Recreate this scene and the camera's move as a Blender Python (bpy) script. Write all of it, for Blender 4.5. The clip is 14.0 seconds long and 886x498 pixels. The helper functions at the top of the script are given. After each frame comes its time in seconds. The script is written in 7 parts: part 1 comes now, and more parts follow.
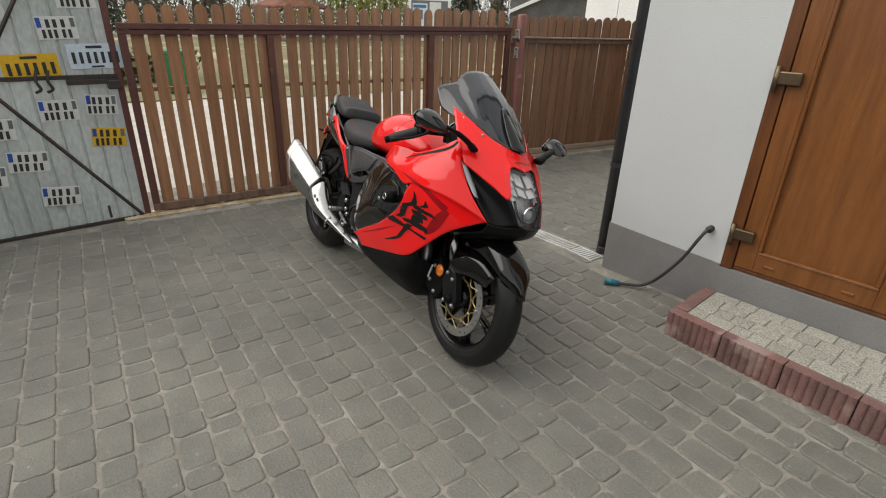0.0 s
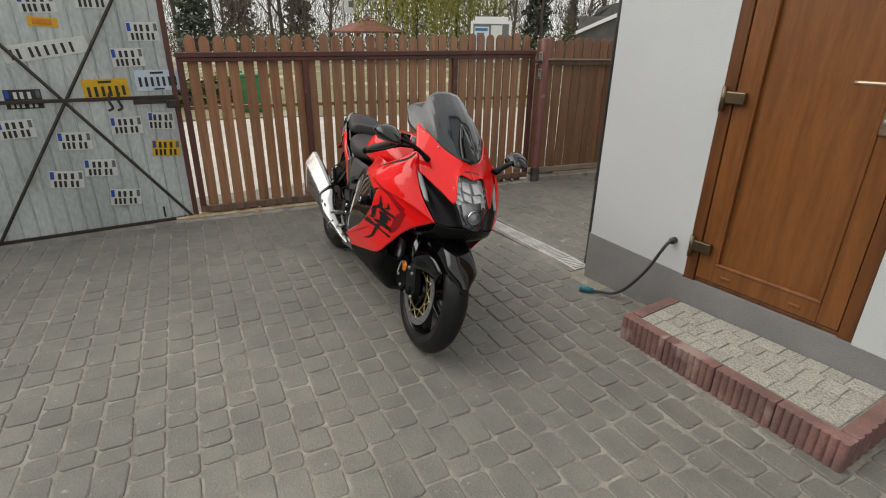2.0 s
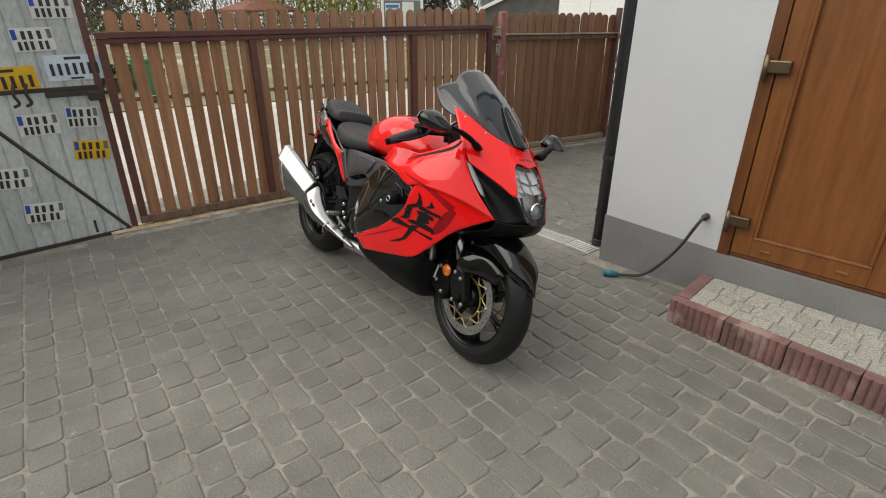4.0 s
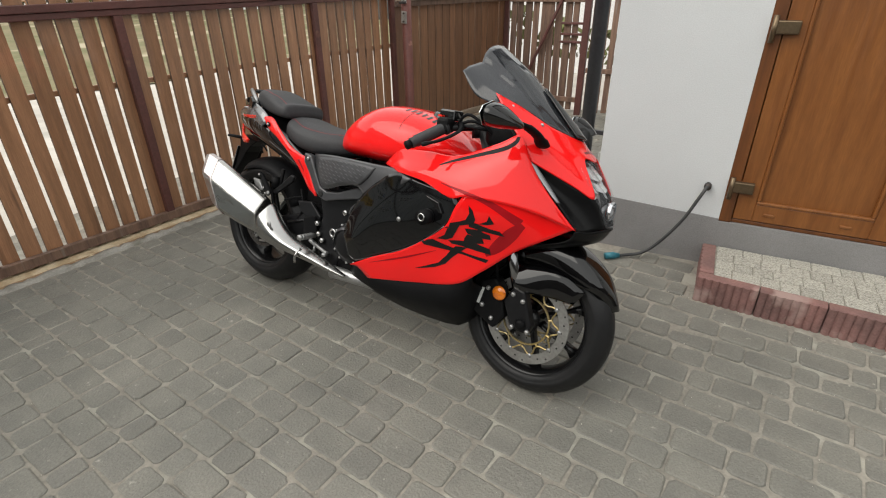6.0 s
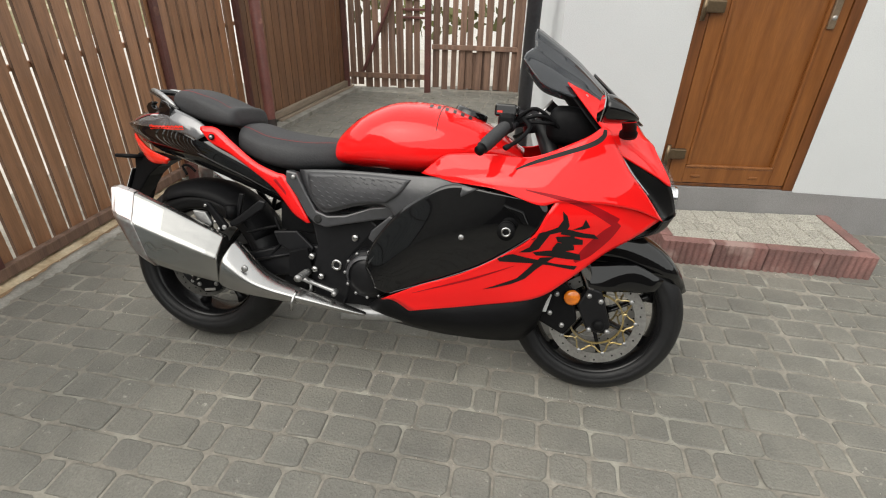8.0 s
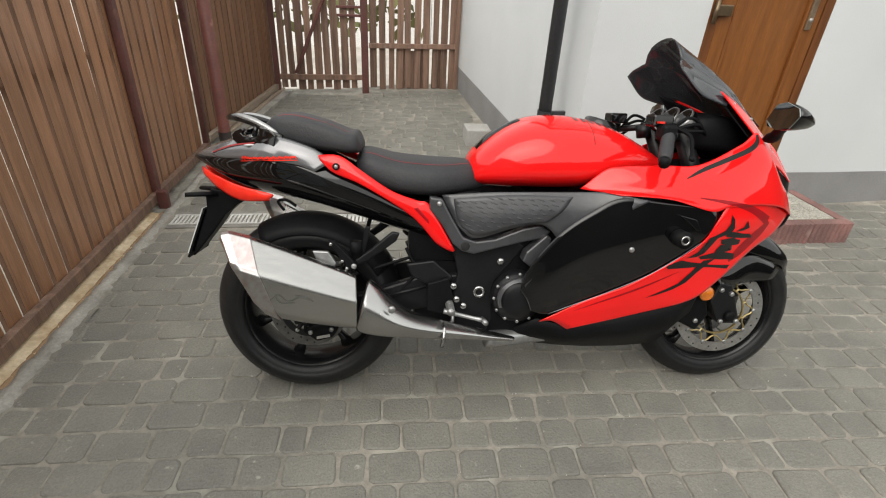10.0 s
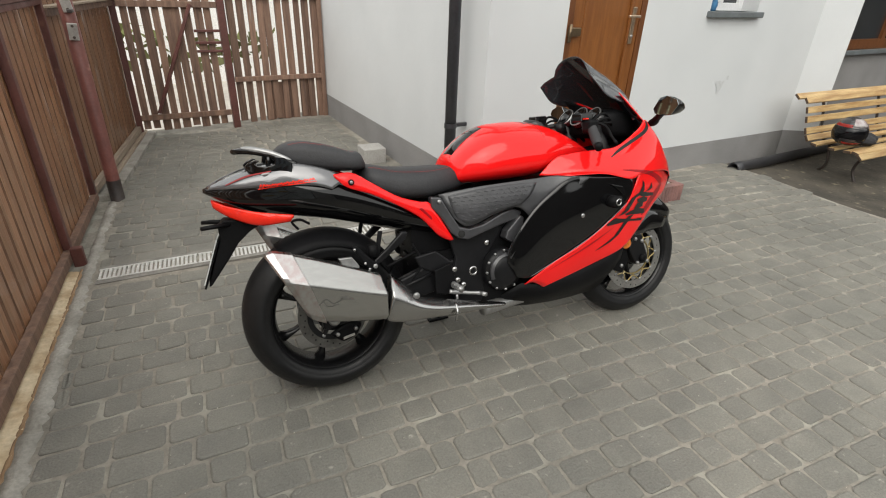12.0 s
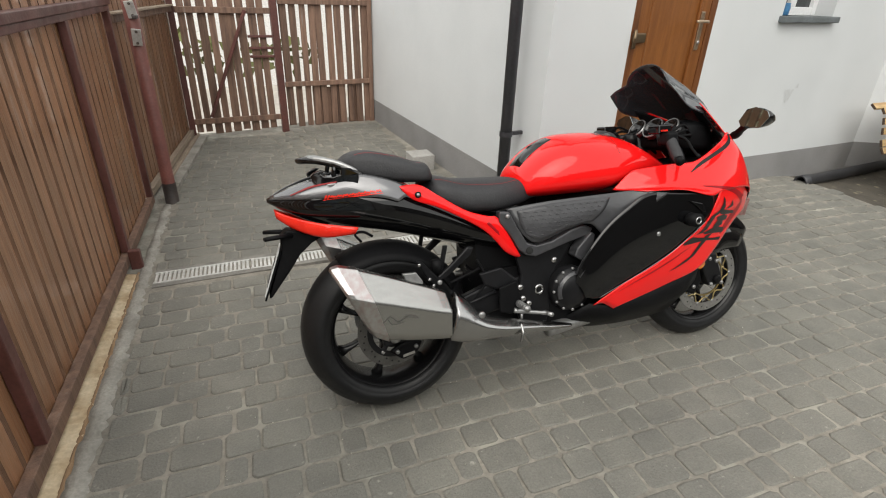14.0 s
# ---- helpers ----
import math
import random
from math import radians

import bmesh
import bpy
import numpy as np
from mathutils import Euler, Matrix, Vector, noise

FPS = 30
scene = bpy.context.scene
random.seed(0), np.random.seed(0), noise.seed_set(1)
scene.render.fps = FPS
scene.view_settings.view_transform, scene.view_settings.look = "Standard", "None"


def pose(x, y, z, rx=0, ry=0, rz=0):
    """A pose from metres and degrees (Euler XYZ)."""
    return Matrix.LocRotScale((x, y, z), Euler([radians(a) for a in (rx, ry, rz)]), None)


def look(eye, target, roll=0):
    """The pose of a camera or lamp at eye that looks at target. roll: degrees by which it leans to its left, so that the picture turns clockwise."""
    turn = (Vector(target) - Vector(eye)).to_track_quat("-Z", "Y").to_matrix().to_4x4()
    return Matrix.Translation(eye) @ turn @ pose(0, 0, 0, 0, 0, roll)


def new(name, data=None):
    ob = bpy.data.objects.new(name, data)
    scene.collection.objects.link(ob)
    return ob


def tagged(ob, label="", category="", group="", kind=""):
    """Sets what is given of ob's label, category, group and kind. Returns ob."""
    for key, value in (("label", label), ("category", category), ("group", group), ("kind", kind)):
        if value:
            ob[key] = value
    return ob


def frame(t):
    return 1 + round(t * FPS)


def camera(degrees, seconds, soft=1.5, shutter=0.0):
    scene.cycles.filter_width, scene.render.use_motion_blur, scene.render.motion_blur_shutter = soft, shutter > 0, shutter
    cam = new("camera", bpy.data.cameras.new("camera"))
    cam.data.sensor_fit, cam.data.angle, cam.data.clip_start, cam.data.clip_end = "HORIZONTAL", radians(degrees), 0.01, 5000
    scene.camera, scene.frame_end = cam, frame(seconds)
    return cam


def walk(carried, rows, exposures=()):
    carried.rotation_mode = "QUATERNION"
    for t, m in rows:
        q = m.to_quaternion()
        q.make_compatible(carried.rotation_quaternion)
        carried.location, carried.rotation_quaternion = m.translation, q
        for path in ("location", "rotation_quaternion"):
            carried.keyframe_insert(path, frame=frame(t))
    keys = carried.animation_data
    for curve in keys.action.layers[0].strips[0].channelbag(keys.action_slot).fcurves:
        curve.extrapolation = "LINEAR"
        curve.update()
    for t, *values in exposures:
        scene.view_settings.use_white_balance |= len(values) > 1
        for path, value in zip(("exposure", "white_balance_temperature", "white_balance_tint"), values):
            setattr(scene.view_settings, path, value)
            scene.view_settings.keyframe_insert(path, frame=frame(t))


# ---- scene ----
cam = camera(81.9, 14.0, soft=1.1)
PATH = [
    (0, (0.144, -0.167, 1.396), (-1.194, 1.073, 0.575), 2.0),
    (0.5, (0.276, -0.21, 1.427), (-1.102, 1.015, 0.653), 1.8),
    (1, (0.506, -0.064, 1.408), (-0.938, 1.108, 0.672), 2.0),
    (1.5, (0.658, 0.023, 1.429), (-0.852, 1.106, 0.69), 1.9),
    (2, (0.678, 0.035, 1.437), (-0.848, 1.079, 0.676), 1.0),
    (2.5, (0.617, 0.043, 1.418), (-0.89, 1.105, 0.644), 0.8),
    (3, (0.438, -0.064, 1.407), (-1.006, 1.08, 0.628), 1.0),
    (3.2, (0.362, -0.112, 1.396), (-1.053, 1.066, 0.613), 1.1),
    (5.3, (-0.481, -0.325, 1.402), (-1.512, 1.143, 0.518), -1.2),
    (5.5, (-0.578, -0.316, 1.395), (-1.565, 1.18, 0.508), -1.1),
    (6, (-0.783, -0.299, 1.397), (-1.597, 1.275, 0.469), -0.6),
    (6.5, (-1.007, -0.317, 1.401), (-1.58, 1.338, 0.436), 0.2),
    (7, (-1.249, -0.328, 1.391), (-1.657, 1.364, 0.406), 0.6),
    (7.5, (-1.486, -0.263, 1.379), (-1.755, 1.454, 0.389), 0.9),
    (8, (-1.714, -0.251, 1.387), (-1.767, 1.481, 0.389), 1.8),
    (8.5, (-1.97, -0.237, 1.393), (-1.865, 1.488, 0.386), 2.5),
    (9, (-2.207, -0.156, 1.372), (-1.993, 1.556, 0.36), 3.3),
    (9.2, (-2.289, -0.13, 1.379), (-2.038, 1.574, 0.363), 3.5),
    (11.3, (-3.071, -0.037, 1.419), (-2.212, 1.504, 0.476), 2.7),
    (11.5, (-3.137, -0.067, 1.428), (-2.205, 1.436, 0.495), 2.7),
    (12, (-3.218, -0.177, 1.439), (-2.251, 1.319, 0.530), 2.2),
    (12.5, (-3.230, -0.331, 1.440), (-2.316, 1.220, 0.570), 1.3),
    (13, (-3.217, -0.362, 1.439), (-2.340, 1.232, 0.607), 0.8),
    (13.5, (-3.227, -0.235, 1.428), (-2.374, 1.360, 0.576), 1.0),
    (14, (-3.273, -0.031, 1.432), (-2.413, 1.536, 0.534), 1.9),
]
EXPOSURES = [(0, 0.05, 6750, 8), (0.5, -0.05, 6750, 8), (3, 0.0, 6750, 8), (5.5, 0.24, 6750, 8), (6.5, 0.38, 6750, 8), (9, 0.5, 6750, 8), (11.5, 0.42, 6750, 8), (12.5, 0.31, 6750, 8), (13, 0.2, 6750, 8), (13.5, 0.22, 6750, 8), (14, 0.4, 6750, 8)]
walk(cam, [(t, look(eye, target, roll)) for t, eye, target, roll in PATH], EXPOSURES)

# ---- world and sun: bright overcast ----
SUN_AZ, SUN_EL = 226.0, 48.0
world = bpy.data.worlds.new("world")
scene.world = world
world.use_nodes = True
wn, wl = world.node_tree.nodes, world.node_tree.links
wn.clear()
sky = wn.new("ShaderNodeTexSky")
sky.sky_type = "NISHITA"
sky.sun_disc = False
sky.sun_elevation, sky.sun_rotation = radians(SUN_EL), radians(90 - SUN_AZ)
sky.air_density, sky.dust_density, sky.ozone_density = 1.0, 4.0, 1.0
hsv = wn.new("ShaderNodeHueSaturation")
hsv.inputs["Saturation"].default_value = 0.22
bgd = wn.new("ShaderNodeBackground")
bgd.inputs["Strength"].default_value = 0.146
wout = wn.new("ShaderNodeOutputWorld")
cloud = wn.new("ShaderNodeMix")
cloud.data_type = "RGBA"
cloud.inputs[0].default_value = 0.72
cloud.inputs[7].default_value = (8.6, 8.75, 8.8, 1)
wl.new(sky.outputs[0], hsv.inputs["Color"])
wl.new(hsv.outputs[0], cloud.inputs[6])
wl.new(cloud.outputs[2], bgd.inputs["Color"])
wl.new(bgd.outputs[0], wout.inputs["Surface"])
sun_data = bpy.data.lights.new("sun", "SUN")
sun_data.energy, sun_data.angle, sun_data.color = 1.3, radians(60), (1.0, 0.965, 0.92)
sun = new("sun", sun_data)
sun.matrix_world = look(
    (12 * math.cos(radians(SUN_AZ)), 12 * math.sin(radians(SUN_AZ)), 12 * math.tan(radians(SUN_EL))), (0, 0, 0))


# ---- helpers ----
def part(name, bm, material, parent=None, label="", smooth=False):
    me = bpy.data.meshes.new(name)
    bmesh.ops.recalc_face_normals(bm, faces=bm.faces)
    bm.to_mesh(me)
    bm.free()
    me.materials.append(material)
    if smooth:
        me.polygons.foreach_set("use_smooth", [True] * len(me.polygons))
    ob = new(name, me)
    ob.parent = parent
    if label:
        ob["label"] = label
    return ob


def soft(ob, levels=0, width=0.0, segments=2, angle=35):
    """Bevel and subdivision for a part's rounded edges."""
    if width:
        m = ob.modifiers.new("bevel", "BEVEL")
        m.width, m.segments, m.limit_method, m.angle_limit = width, segments, "ANGLE", radians(angle)
    if levels:
        m = ob.modifiers.new("subdivision", "SUBSURF")
        m.levels = m.render_levels = levels
    return ob


def thing(name, label, category, m=None, group=""):
    ob = new(name)
    ob.empty_display_size = 0.1
    ob.matrix_world = m if m is not None else Matrix()
    return tagged(ob, label, category, group)


def structure(name, bm, material, label, category, smooth=False):
    return tagged(part(name, bm, material, None, "", smooth), label, category, kind="structure")


def box(bm, lo, hi, m=None):
    vs = [bm.verts.new(Vector((x, y, z)) if m is None else m @ Vector((x, y, z)))
          for x in (lo[0], hi[0]) for y in (lo[1], hi[1]) for z in (lo[2], hi[2])]
    for f in ((0, 1, 3, 2), (4, 6, 7, 5), (0, 4, 5, 1), (2, 3, 7, 6), (0, 2, 6, 4), (1, 5, 7, 3)):
        bm.faces.new([vs[i] for i in f])
    return bm


def boxes(*pairs):
    bm = bmesh.new()
    for lo, hi in pairs:
        box(bm, lo, hi)
    return bm


def prism(bm, outline, lo, hi, axis="z", m=None):
    """An outline of (a, b) drawn out along an axis from lo to hi."""
    def place(a, b, c):
        v = Vector({"z": (a, b, c), "y": (a, c, b), "x": (c, a, b)}[axis])
        return v if m is None else m @ v
    n = len(outline)
    low = [bm.verts.new(place(a, b, lo)) for a, b in outline]
    top = [bm.verts.new(place(a, b, hi)) for a, b in outline]
    bm.faces.new(low[::-1])
    bm.faces.new(top)
    for i in range(n):
        j = (i + 1) % n
        bm.faces.new((low[i], low[j], top[j], top[i]))
    return bm


def rings(bm, loops, closed=True, caps=True):
    """Skin over a row of loops with equal counts."""
    rows = [[bm.verts.new(p) for p in loop] for loop in loops]
    n = len(rows[0])
    for a, b in zip(rows, rows[1:]):
        for i in range(n if closed else n - 1):
            j = (i + 1) % n
            bm.faces.new((a[i], a[j], b[j], b[i]))
    if caps and closed:
        bm.faces.new(rows[0][::-1])
        bm.faces.new(rows[-1])
    return bm


def tube(bm, path, radius, sides=8, caps=True, flat=1.0):
    """A round bar along a path; radius is one number or one a point."""
    path = [Vector(p) for p in path]
    radii = radius if isinstance(radius, (list, tuple)) else [radius] * len(path)
    up, loops = None, []
    for i, p in enumerate(path):
        d = (path[min(i + 1, len(path) - 1)] - path[max(i - 1, 0)]).normalized()
        if up is None:
            up = Vector((0, 0, 1)) if abs(d.z) < 0.9 else Vector((0, 1, 0))
        side = d.cross(up).normalized()
        up = side.cross(d).normalized()
        loops.append([p + radii[i] * (math.cos(a) * side + flat * math.sin(a) * up)
                      for a in [2 * math.pi * k / sides for k in range(sides)]])
    return rings(bm, loops, True, caps)


def lathe(bm, profile, centre=(0, 0, 0), axis="y", steps=48, closed=False):
    """Turn a profile of (radius, offset) about an axis."""
    c, loops = Vector(centre), []
    for k in range(steps):
        a = 2 * math.pi * k / steps
        u, v = math.cos(a), math.sin(a)
        loops.append([c + Vector({"y": (r * u, o, r * v), "z": (r * u, r * v, o), "x": (o, r * u, r * v)}[axis])
                      for r, o in profile])
    rows = [[bm.verts.new(p) for p in loop] for loop in loops]
    n = len(profile)
    for k in range(steps):
        a, b = rows[k], rows[(k + 1) % steps]
        for i in range(n if closed else n - 1):
            j = (i + 1) % n
            bm.faces.new((a[i], a[j], b[j], b[i]))
    return bm


def spline(points, count):
    """Points evenly along a smooth curve (Catmull-Rom) through the given ones."""
    p = [Vector(q) for q in points]
    p = [2 * p[0] - p[1]] + p + [2 * p[-1] - p[-2]]
    out, last = [], len(p) - 3
    for k in range(count):
        s = k * last / (count - 1)
        i = min(int(s), last - 1)
        t = s - i
        a, b, c, d = p[i:i + 4]
        out.append(0.5 * (2 * b + (c - a) * t + (2 * a - 5 * b + 4 * c - d) * t * t + (3 * b - a - 3 * c + d) * t ** 3))
    return out


def smooth(v):
    v = min(1.0, max(0.0, v))
    return v * v * (3 - 2 * v)


def ground_z(x, y):
    """The yard rises a little to the house and falls to the street."""
    return 0.055 * smooth((y - 1.2) / 1.1) * smooth((x + 2.5) / 1.0) - 0.02 * smooth((-2.9 - x) / 0.9) - 0.08 * smooth((x - 1.1) / 1.2)


# ---- materials ----
def material(name, colour, rough=0.6, metal=0.0, second=None, scale=8.0, grain=(1, 1, 1), amount=1.0, fine=60.0,
             bump=0.0, bump_scale=60.0, coat=0.0, vary=0.0, island=False, spots=None, spot_scale=5.0, spot_size=0.62,
             rough_var=0.0, spec=0.5, alpha=1.0, transmission=0.0, wide=0.0):
    """A surface with two scales of variation, relief, stains and an even shift of shade from piece to piece."""
    ma = bpy.data.materials.new(name)
    ma.use_nodes = True
    nt = ma.node_tree
    nodes, links = nt.nodes, nt.links
    b = nodes["Principled BSDF"]
    b.inputs["Roughness"].default_value, b.inputs["Metallic"].default_value = rough, metal
    b.inputs["Coat Weight"].default_value, b.inputs["Coat Roughness"].default_value = coat, 0.03
    b.inputs["Specular IOR Level"].default_value = spec
    b.inputs["Transmission Weight"].default_value = transmission
    b.inputs["Alpha"].default_value = alpha
    tc = nodes.new("ShaderNodeTexCoord")
    mp = nodes.new("ShaderNodeMapping")
    mp.inputs["Scale"].default_value = grain
    links.new(tc.outputs["Object"], mp.inputs["Vector"])
    vector = mp.outputs["Vector"]
    if vary or island:
        info = nodes.new("ShaderNodeNewGeometry") if island else nodes.new("ShaderNodeObjectInfo")
        rnd = info.outputs["Random Per Island" if island else "Random"]
        off = nodes.new("ShaderNodeVectorMath")
        off.operation = "MULTIPLY_ADD"
        links.new(rnd, off.inputs[0])
        off.inputs[1].default_value = (17, 31, 23)
        links.new(vector, off.inputs[2])
        vector = off.outputs[0]

    def noise_tex(s, detail=4.0):
        n = nodes.new("ShaderNodeTexNoise")
        n.inputs["Scale"].default_value, n.inputs["Detail"].default_value = s, detail
        links.new(vector, n.inputs["Vector"])
        return n.outputs["Fac"]

    def mix(fac, a, c, mode="MIX"):
        m = nodes.new("ShaderNodeMix")
        m.data_type, m.blend_type = "RGBA", mode
        for sock, v in ((m.inputs[0], fac), (m.inputs[6], a), (m.inputs[7], c)):
            if hasattr(v, "is_linked"):
                links.new(v, sock)
            elif isinstance(v, (int, float)):
                sock.default_value = v
            else:
                sock.default_value = (*v, 1)
        return m.outputs[2]

    def span(value, lo, hi, a=0.0, c=1.0):
        r = nodes.new("ShaderNodeMapRange")
        r.inputs[1].default_value, r.inputs[2].default_value = lo, hi
        r.inputs[3].default_value, r.inputs[4].default_value = a, c
        links.new(value, r.inputs[0])
        return r.outputs[0]

    second = second or tuple(0.7 * c for c in colour)
    col = mix(span(noise_tex(scale), 0.35, 0.65, 0, amount), colour, second)
    col = mix(0.5 * amount, col, mix(span(noise_tex(fine, 2.0), 0.3, 0.7), (0.55,) * 3, (1.0,) * 3), "MULTIPLY") if fine else col
    if spots:
        col = mix(span(noise_tex(spot_scale, 5.0), spot_size, spot_size + 0.1), col, spots)
    if vary:
        col = mix(1.0, col, mix(rnd, (1 - vary,) * 3, (1 + vary,) * 3), "MULTIPLY")
    if wide:
        geo = nodes.new("ShaderNodeNewGeometry")
        big = nodes.new("ShaderNodeTexNoise")
        big.inputs["Scale"].default_value, big.inputs["Detail"].default_value = 1.3, 4.0
        links.new(geo.outputs["Position"], big.inputs["Vector"])
        col = mix(1.0, col, mix(span(big.outputs["Fac"], 0.35, 0.65), (1 - wide, 1 - 0.9 * wide, 1 - 0.95 * wide), (1 + wide, 1 + 0.95 * wide, 1 + 0.8 * wide)), "MULTIPLY")
    links.new(col, b.inputs["Base Color"])
    if rough_var:
        links.new(span(noise_tex(scale * 2.3), 0.3, 0.7, rough - rough_var, rough + rough_var), b.inputs["Roughness"])
    if bump:
        bp = nodes.new("ShaderNodeBump")
        bp.inputs["Strength"].default_value, bp.inputs["Distance"].default_value = bump, 0.01
        links.new(noise_tex(bump_scale, 5.0), bp.inputs["Height"])
        links.new(bp.outputs[0], b.inputs["Normal"])
    return ma


PAVER = dict(rough=0.62, scale=5, fine=150, amount=0.95, bump=0.45, bump_scale=120, rough_var=0.1, spots=(0.33, 0.318, 0.28), spot_scale=34, spot_size=0.67, wide=0.12)
m_paver = material("grey_paver", (0.212, 0.204, 0.179), second=(0.172, 0.166, 0.149), vary=0.05, **PAVER)
m_paver_rest = material("grey_paver_rest", (0.212, 0.204, 0.179), second=(0.172, 0.166, 0.149), vary=0.05, island=True, **PAVER)
m_joint = material("joint_sand", (0.3, 0.276, 0.24), 0.95, second=(0.215, 0.198, 0.172), scale=9, bump=0.5, spots=(0.3, 0.288, 0.25), spot_scale=7, spot_size=0.54, wide=0.16)
m_crumb = material("pale_sand_crumb", (0.5, 0.48, 0.43), 0.9, second=(0.4, 0.38, 0.33), fine=0)
m_render = material("white_render", (0.61, 0.628, 0.642), 0.85, second=(0.575, 0.592, 0.605), scale=1.3, fine=180, amount=0.35, bump=0.25, bump_scale=220, spots=(0.54, 0.53, 0.5), spot_scale=1.7, spot_size=0.74, wide=0.035)
m_smudge = material("grey_wall_smudge", (0.55, 0.562, 0.565), 0.9, second=(0.595, 0.612, 0.625), scale=30, fine=120)
m_plinth = material("grey_plinth_render", (0.285, 0.28, 0.28), 0.85, second=(0.24, 0.236, 0.235), scale=3, fine=200, bump=0.4, bump_scale=200, spots=(0.25, 0.245, 0.235), spot_scale=4, spot_size=0.68)
m_door = material("golden_oak_laminate", (0.25, 0.093, 0.024), 0.38, second=(0.18, 0.062, 0.015), scale=5, grain=(6, 6, 0.55), fine=40, amount=0.9, bump=0.08, rough_var=0.06)
m_door_frame = material("dark_oak_frame", (0.18, 0.062, 0.016), 0.4, second=(0.1, 0.034, 0.01), scale=5, grain=(6, 6, 0.55), fine=40, amount=0.9, bump=0.08)
m_bronze = material("bronze_hardware", (0.2, 0.145, 0.09), 0.35, 0.8, fine=90)
m_alu = material("anodised_handle", (0.55, 0.42, 0.3), 0.3, 0.8, fine=90)
m_plank = material("brown_stained_plank", (0.42, 0.21, 0.11), 0.38, coat=0.45, second=(0.27, 0.134, 0.07), scale=3.5, grain=(9, 9, 0.7), fine=30, amount=0.8, bump=0.3, bump_scale=14, vary=0.13, rough_var=0.1, spots=(0.15, 0.075, 0.042), spot_scale=2.5, spot_size=0.66)
# darker copy of the gate plank: the side fence's shade put into colour
m_plank_shaded = material("shade_toned_side_plank", (0.27, 0.132, 0.068), 0.5, coat=0.2, second=(0.18, 0.088, 0.046), scale=3.5, grain=(9, 9, 0.7), fine=30, amount=0.8, bump=0.3, bump_scale=14, vary=0.16, rough_var=0.1, spots=(0.1, 0.05, 0.03), spot_scale=2.5, spot_size=0.64)
# board edges in a darker brown: shade of the gaps put into colour
m_plank_edge = material("gap_shaded_board_edge", (0.15, 0.075, 0.04), 0.8, second=(0.08, 0.04, 0.023), scale=3.5, grain=(9, 9, 0.7), fine=60, bump=0.4, bump_scale=40)
m_board_pale = material("pale_weathered_board", (0.4, 0.32, 0.24), 0.8, second=(0.28, 0.22, 0.17), scale=4, grain=(0.7, 8, 8), fine=40, bump=0.4, bump_scale=20, spots=(0.2, 0.16, 0.12), spot_scale=6)
m_plank_grey = material("weathered_plank", (0.25, 0.15, 0.105), 0.7, second=(0.15, 0.09, 0.066), scale=3.5, grain=(9, 9, 0.7), fine=30, bump=0.35, bump_scale=14, vary=0.25, spots=(0.22, 0.17, 0.14), spot_scale=2.5, spot_size=0.64)
m_rail = material("oxide_red_paint", (0.15, 0.055, 0.046), 0.48, second=(0.1, 0.04, 0.034), scale=4, fine=70, bump=0.15, rough_var=0.12, spots=(0.19, 0.09, 0.06), spot_scale=9, spot_size=0.68)
m_post = material("faded_red_post_paint", (0.22, 0.075, 0.06), 0.45, second=(0.15, 0.05, 0.04), scale=5, fine=70, bump=0.12, rough_var=0.1, spots=(0.35, 0.17, 0.13), spot_scale=9, spot_size=0.66)
m_galv = material("galvanised_sheet", (0.6, 0.63, 0.635), 0.5, 0.15, second=(0.47, 0.5, 0.505), scale=2.2, grain=(1, 1, 0.4), fine=50, bump=0.1, rough_var=0.1, spots=(0.25, 0.24, 0.22), spot_scale=3, spot_size=0.68)
m_iron = material("dark_iron", (0.045, 0.04, 0.04), 0.5, 0.4, second=(0.08, 0.06, 0.05), scale=6, fine=70, bump=0.2)
m_steel = material("bare_steel", (0.62, 0.61, 0.58), 0.45, 0.6, second=(0.38, 0.36, 0.34), scale=9, fine=80)
m_foam = material("ochre_foam", (0.68, 0.56, 0.39), 0.9, second=(0.45, 0.33, 0.2), scale=9, fine=60, bump=0.6, bump_scale=35)
m_rust = material("rust_stained_edge", (0.36, 0.235, 0.135), 0.85, second=(0.25, 0.155, 0.085), scale=6, grain=(0.8, 6, 6), fine=80, bump=0.4, bump_scale=50, spots=(0.42, 0.33, 0.24), spot_scale=5, spot_size=0.6)
m_siding = material("white_metal_siding", (0.83, 0.82, 0.81), 0.6, second=(0.77, 0.76, 0.75), scale=1.5, fine=40, spots=(0.7, 0.69, 0.67), spot_scale=2)
m_concrete = material("raw_concrete", (0.42, 0.4, 0.36), 0.92, second=(0.28, 0.265, 0.235), scale=6, fine=90, bump=0.6, bump_scale=40, spots=(0.16, 0.15, 0.12), spot_scale=4)
m_block = material("light_concrete", (0.42, 0.41, 0.39), 0.9, second=(0.34, 0.33, 0.31), scale=6, fine=90, bump=0.4, bump_scale=60)
m_palisade = material("red_concrete_palisade", (0.285, 0.148, 0.132), 0.9, second=(0.185, 0.104, 0.094), scale=7, fine=110, bump=0.5, bump_scale=80, vary=0.1, spots=(0.36, 0.25, 0.225), spot_scale=6, spot_size=0.58)
m_tile = material("washed_gravel_tile", (0.56, 0.54, 0.47), 0.85, second=(0.3, 0.285, 0.25), scale=130, fine=300, bump=0.7, bump_scale=160, vary=0.1, spots=(0.07, 0.068, 0.06), spot_scale=150, spot_size=0.6)
m_mortar = material("pale_mortar", (0.29, 0.277, 0.25), 0.9, second=(0.2, 0.19, 0.172), scale=9, fine=90, bump=0.4, bump_scale=60)
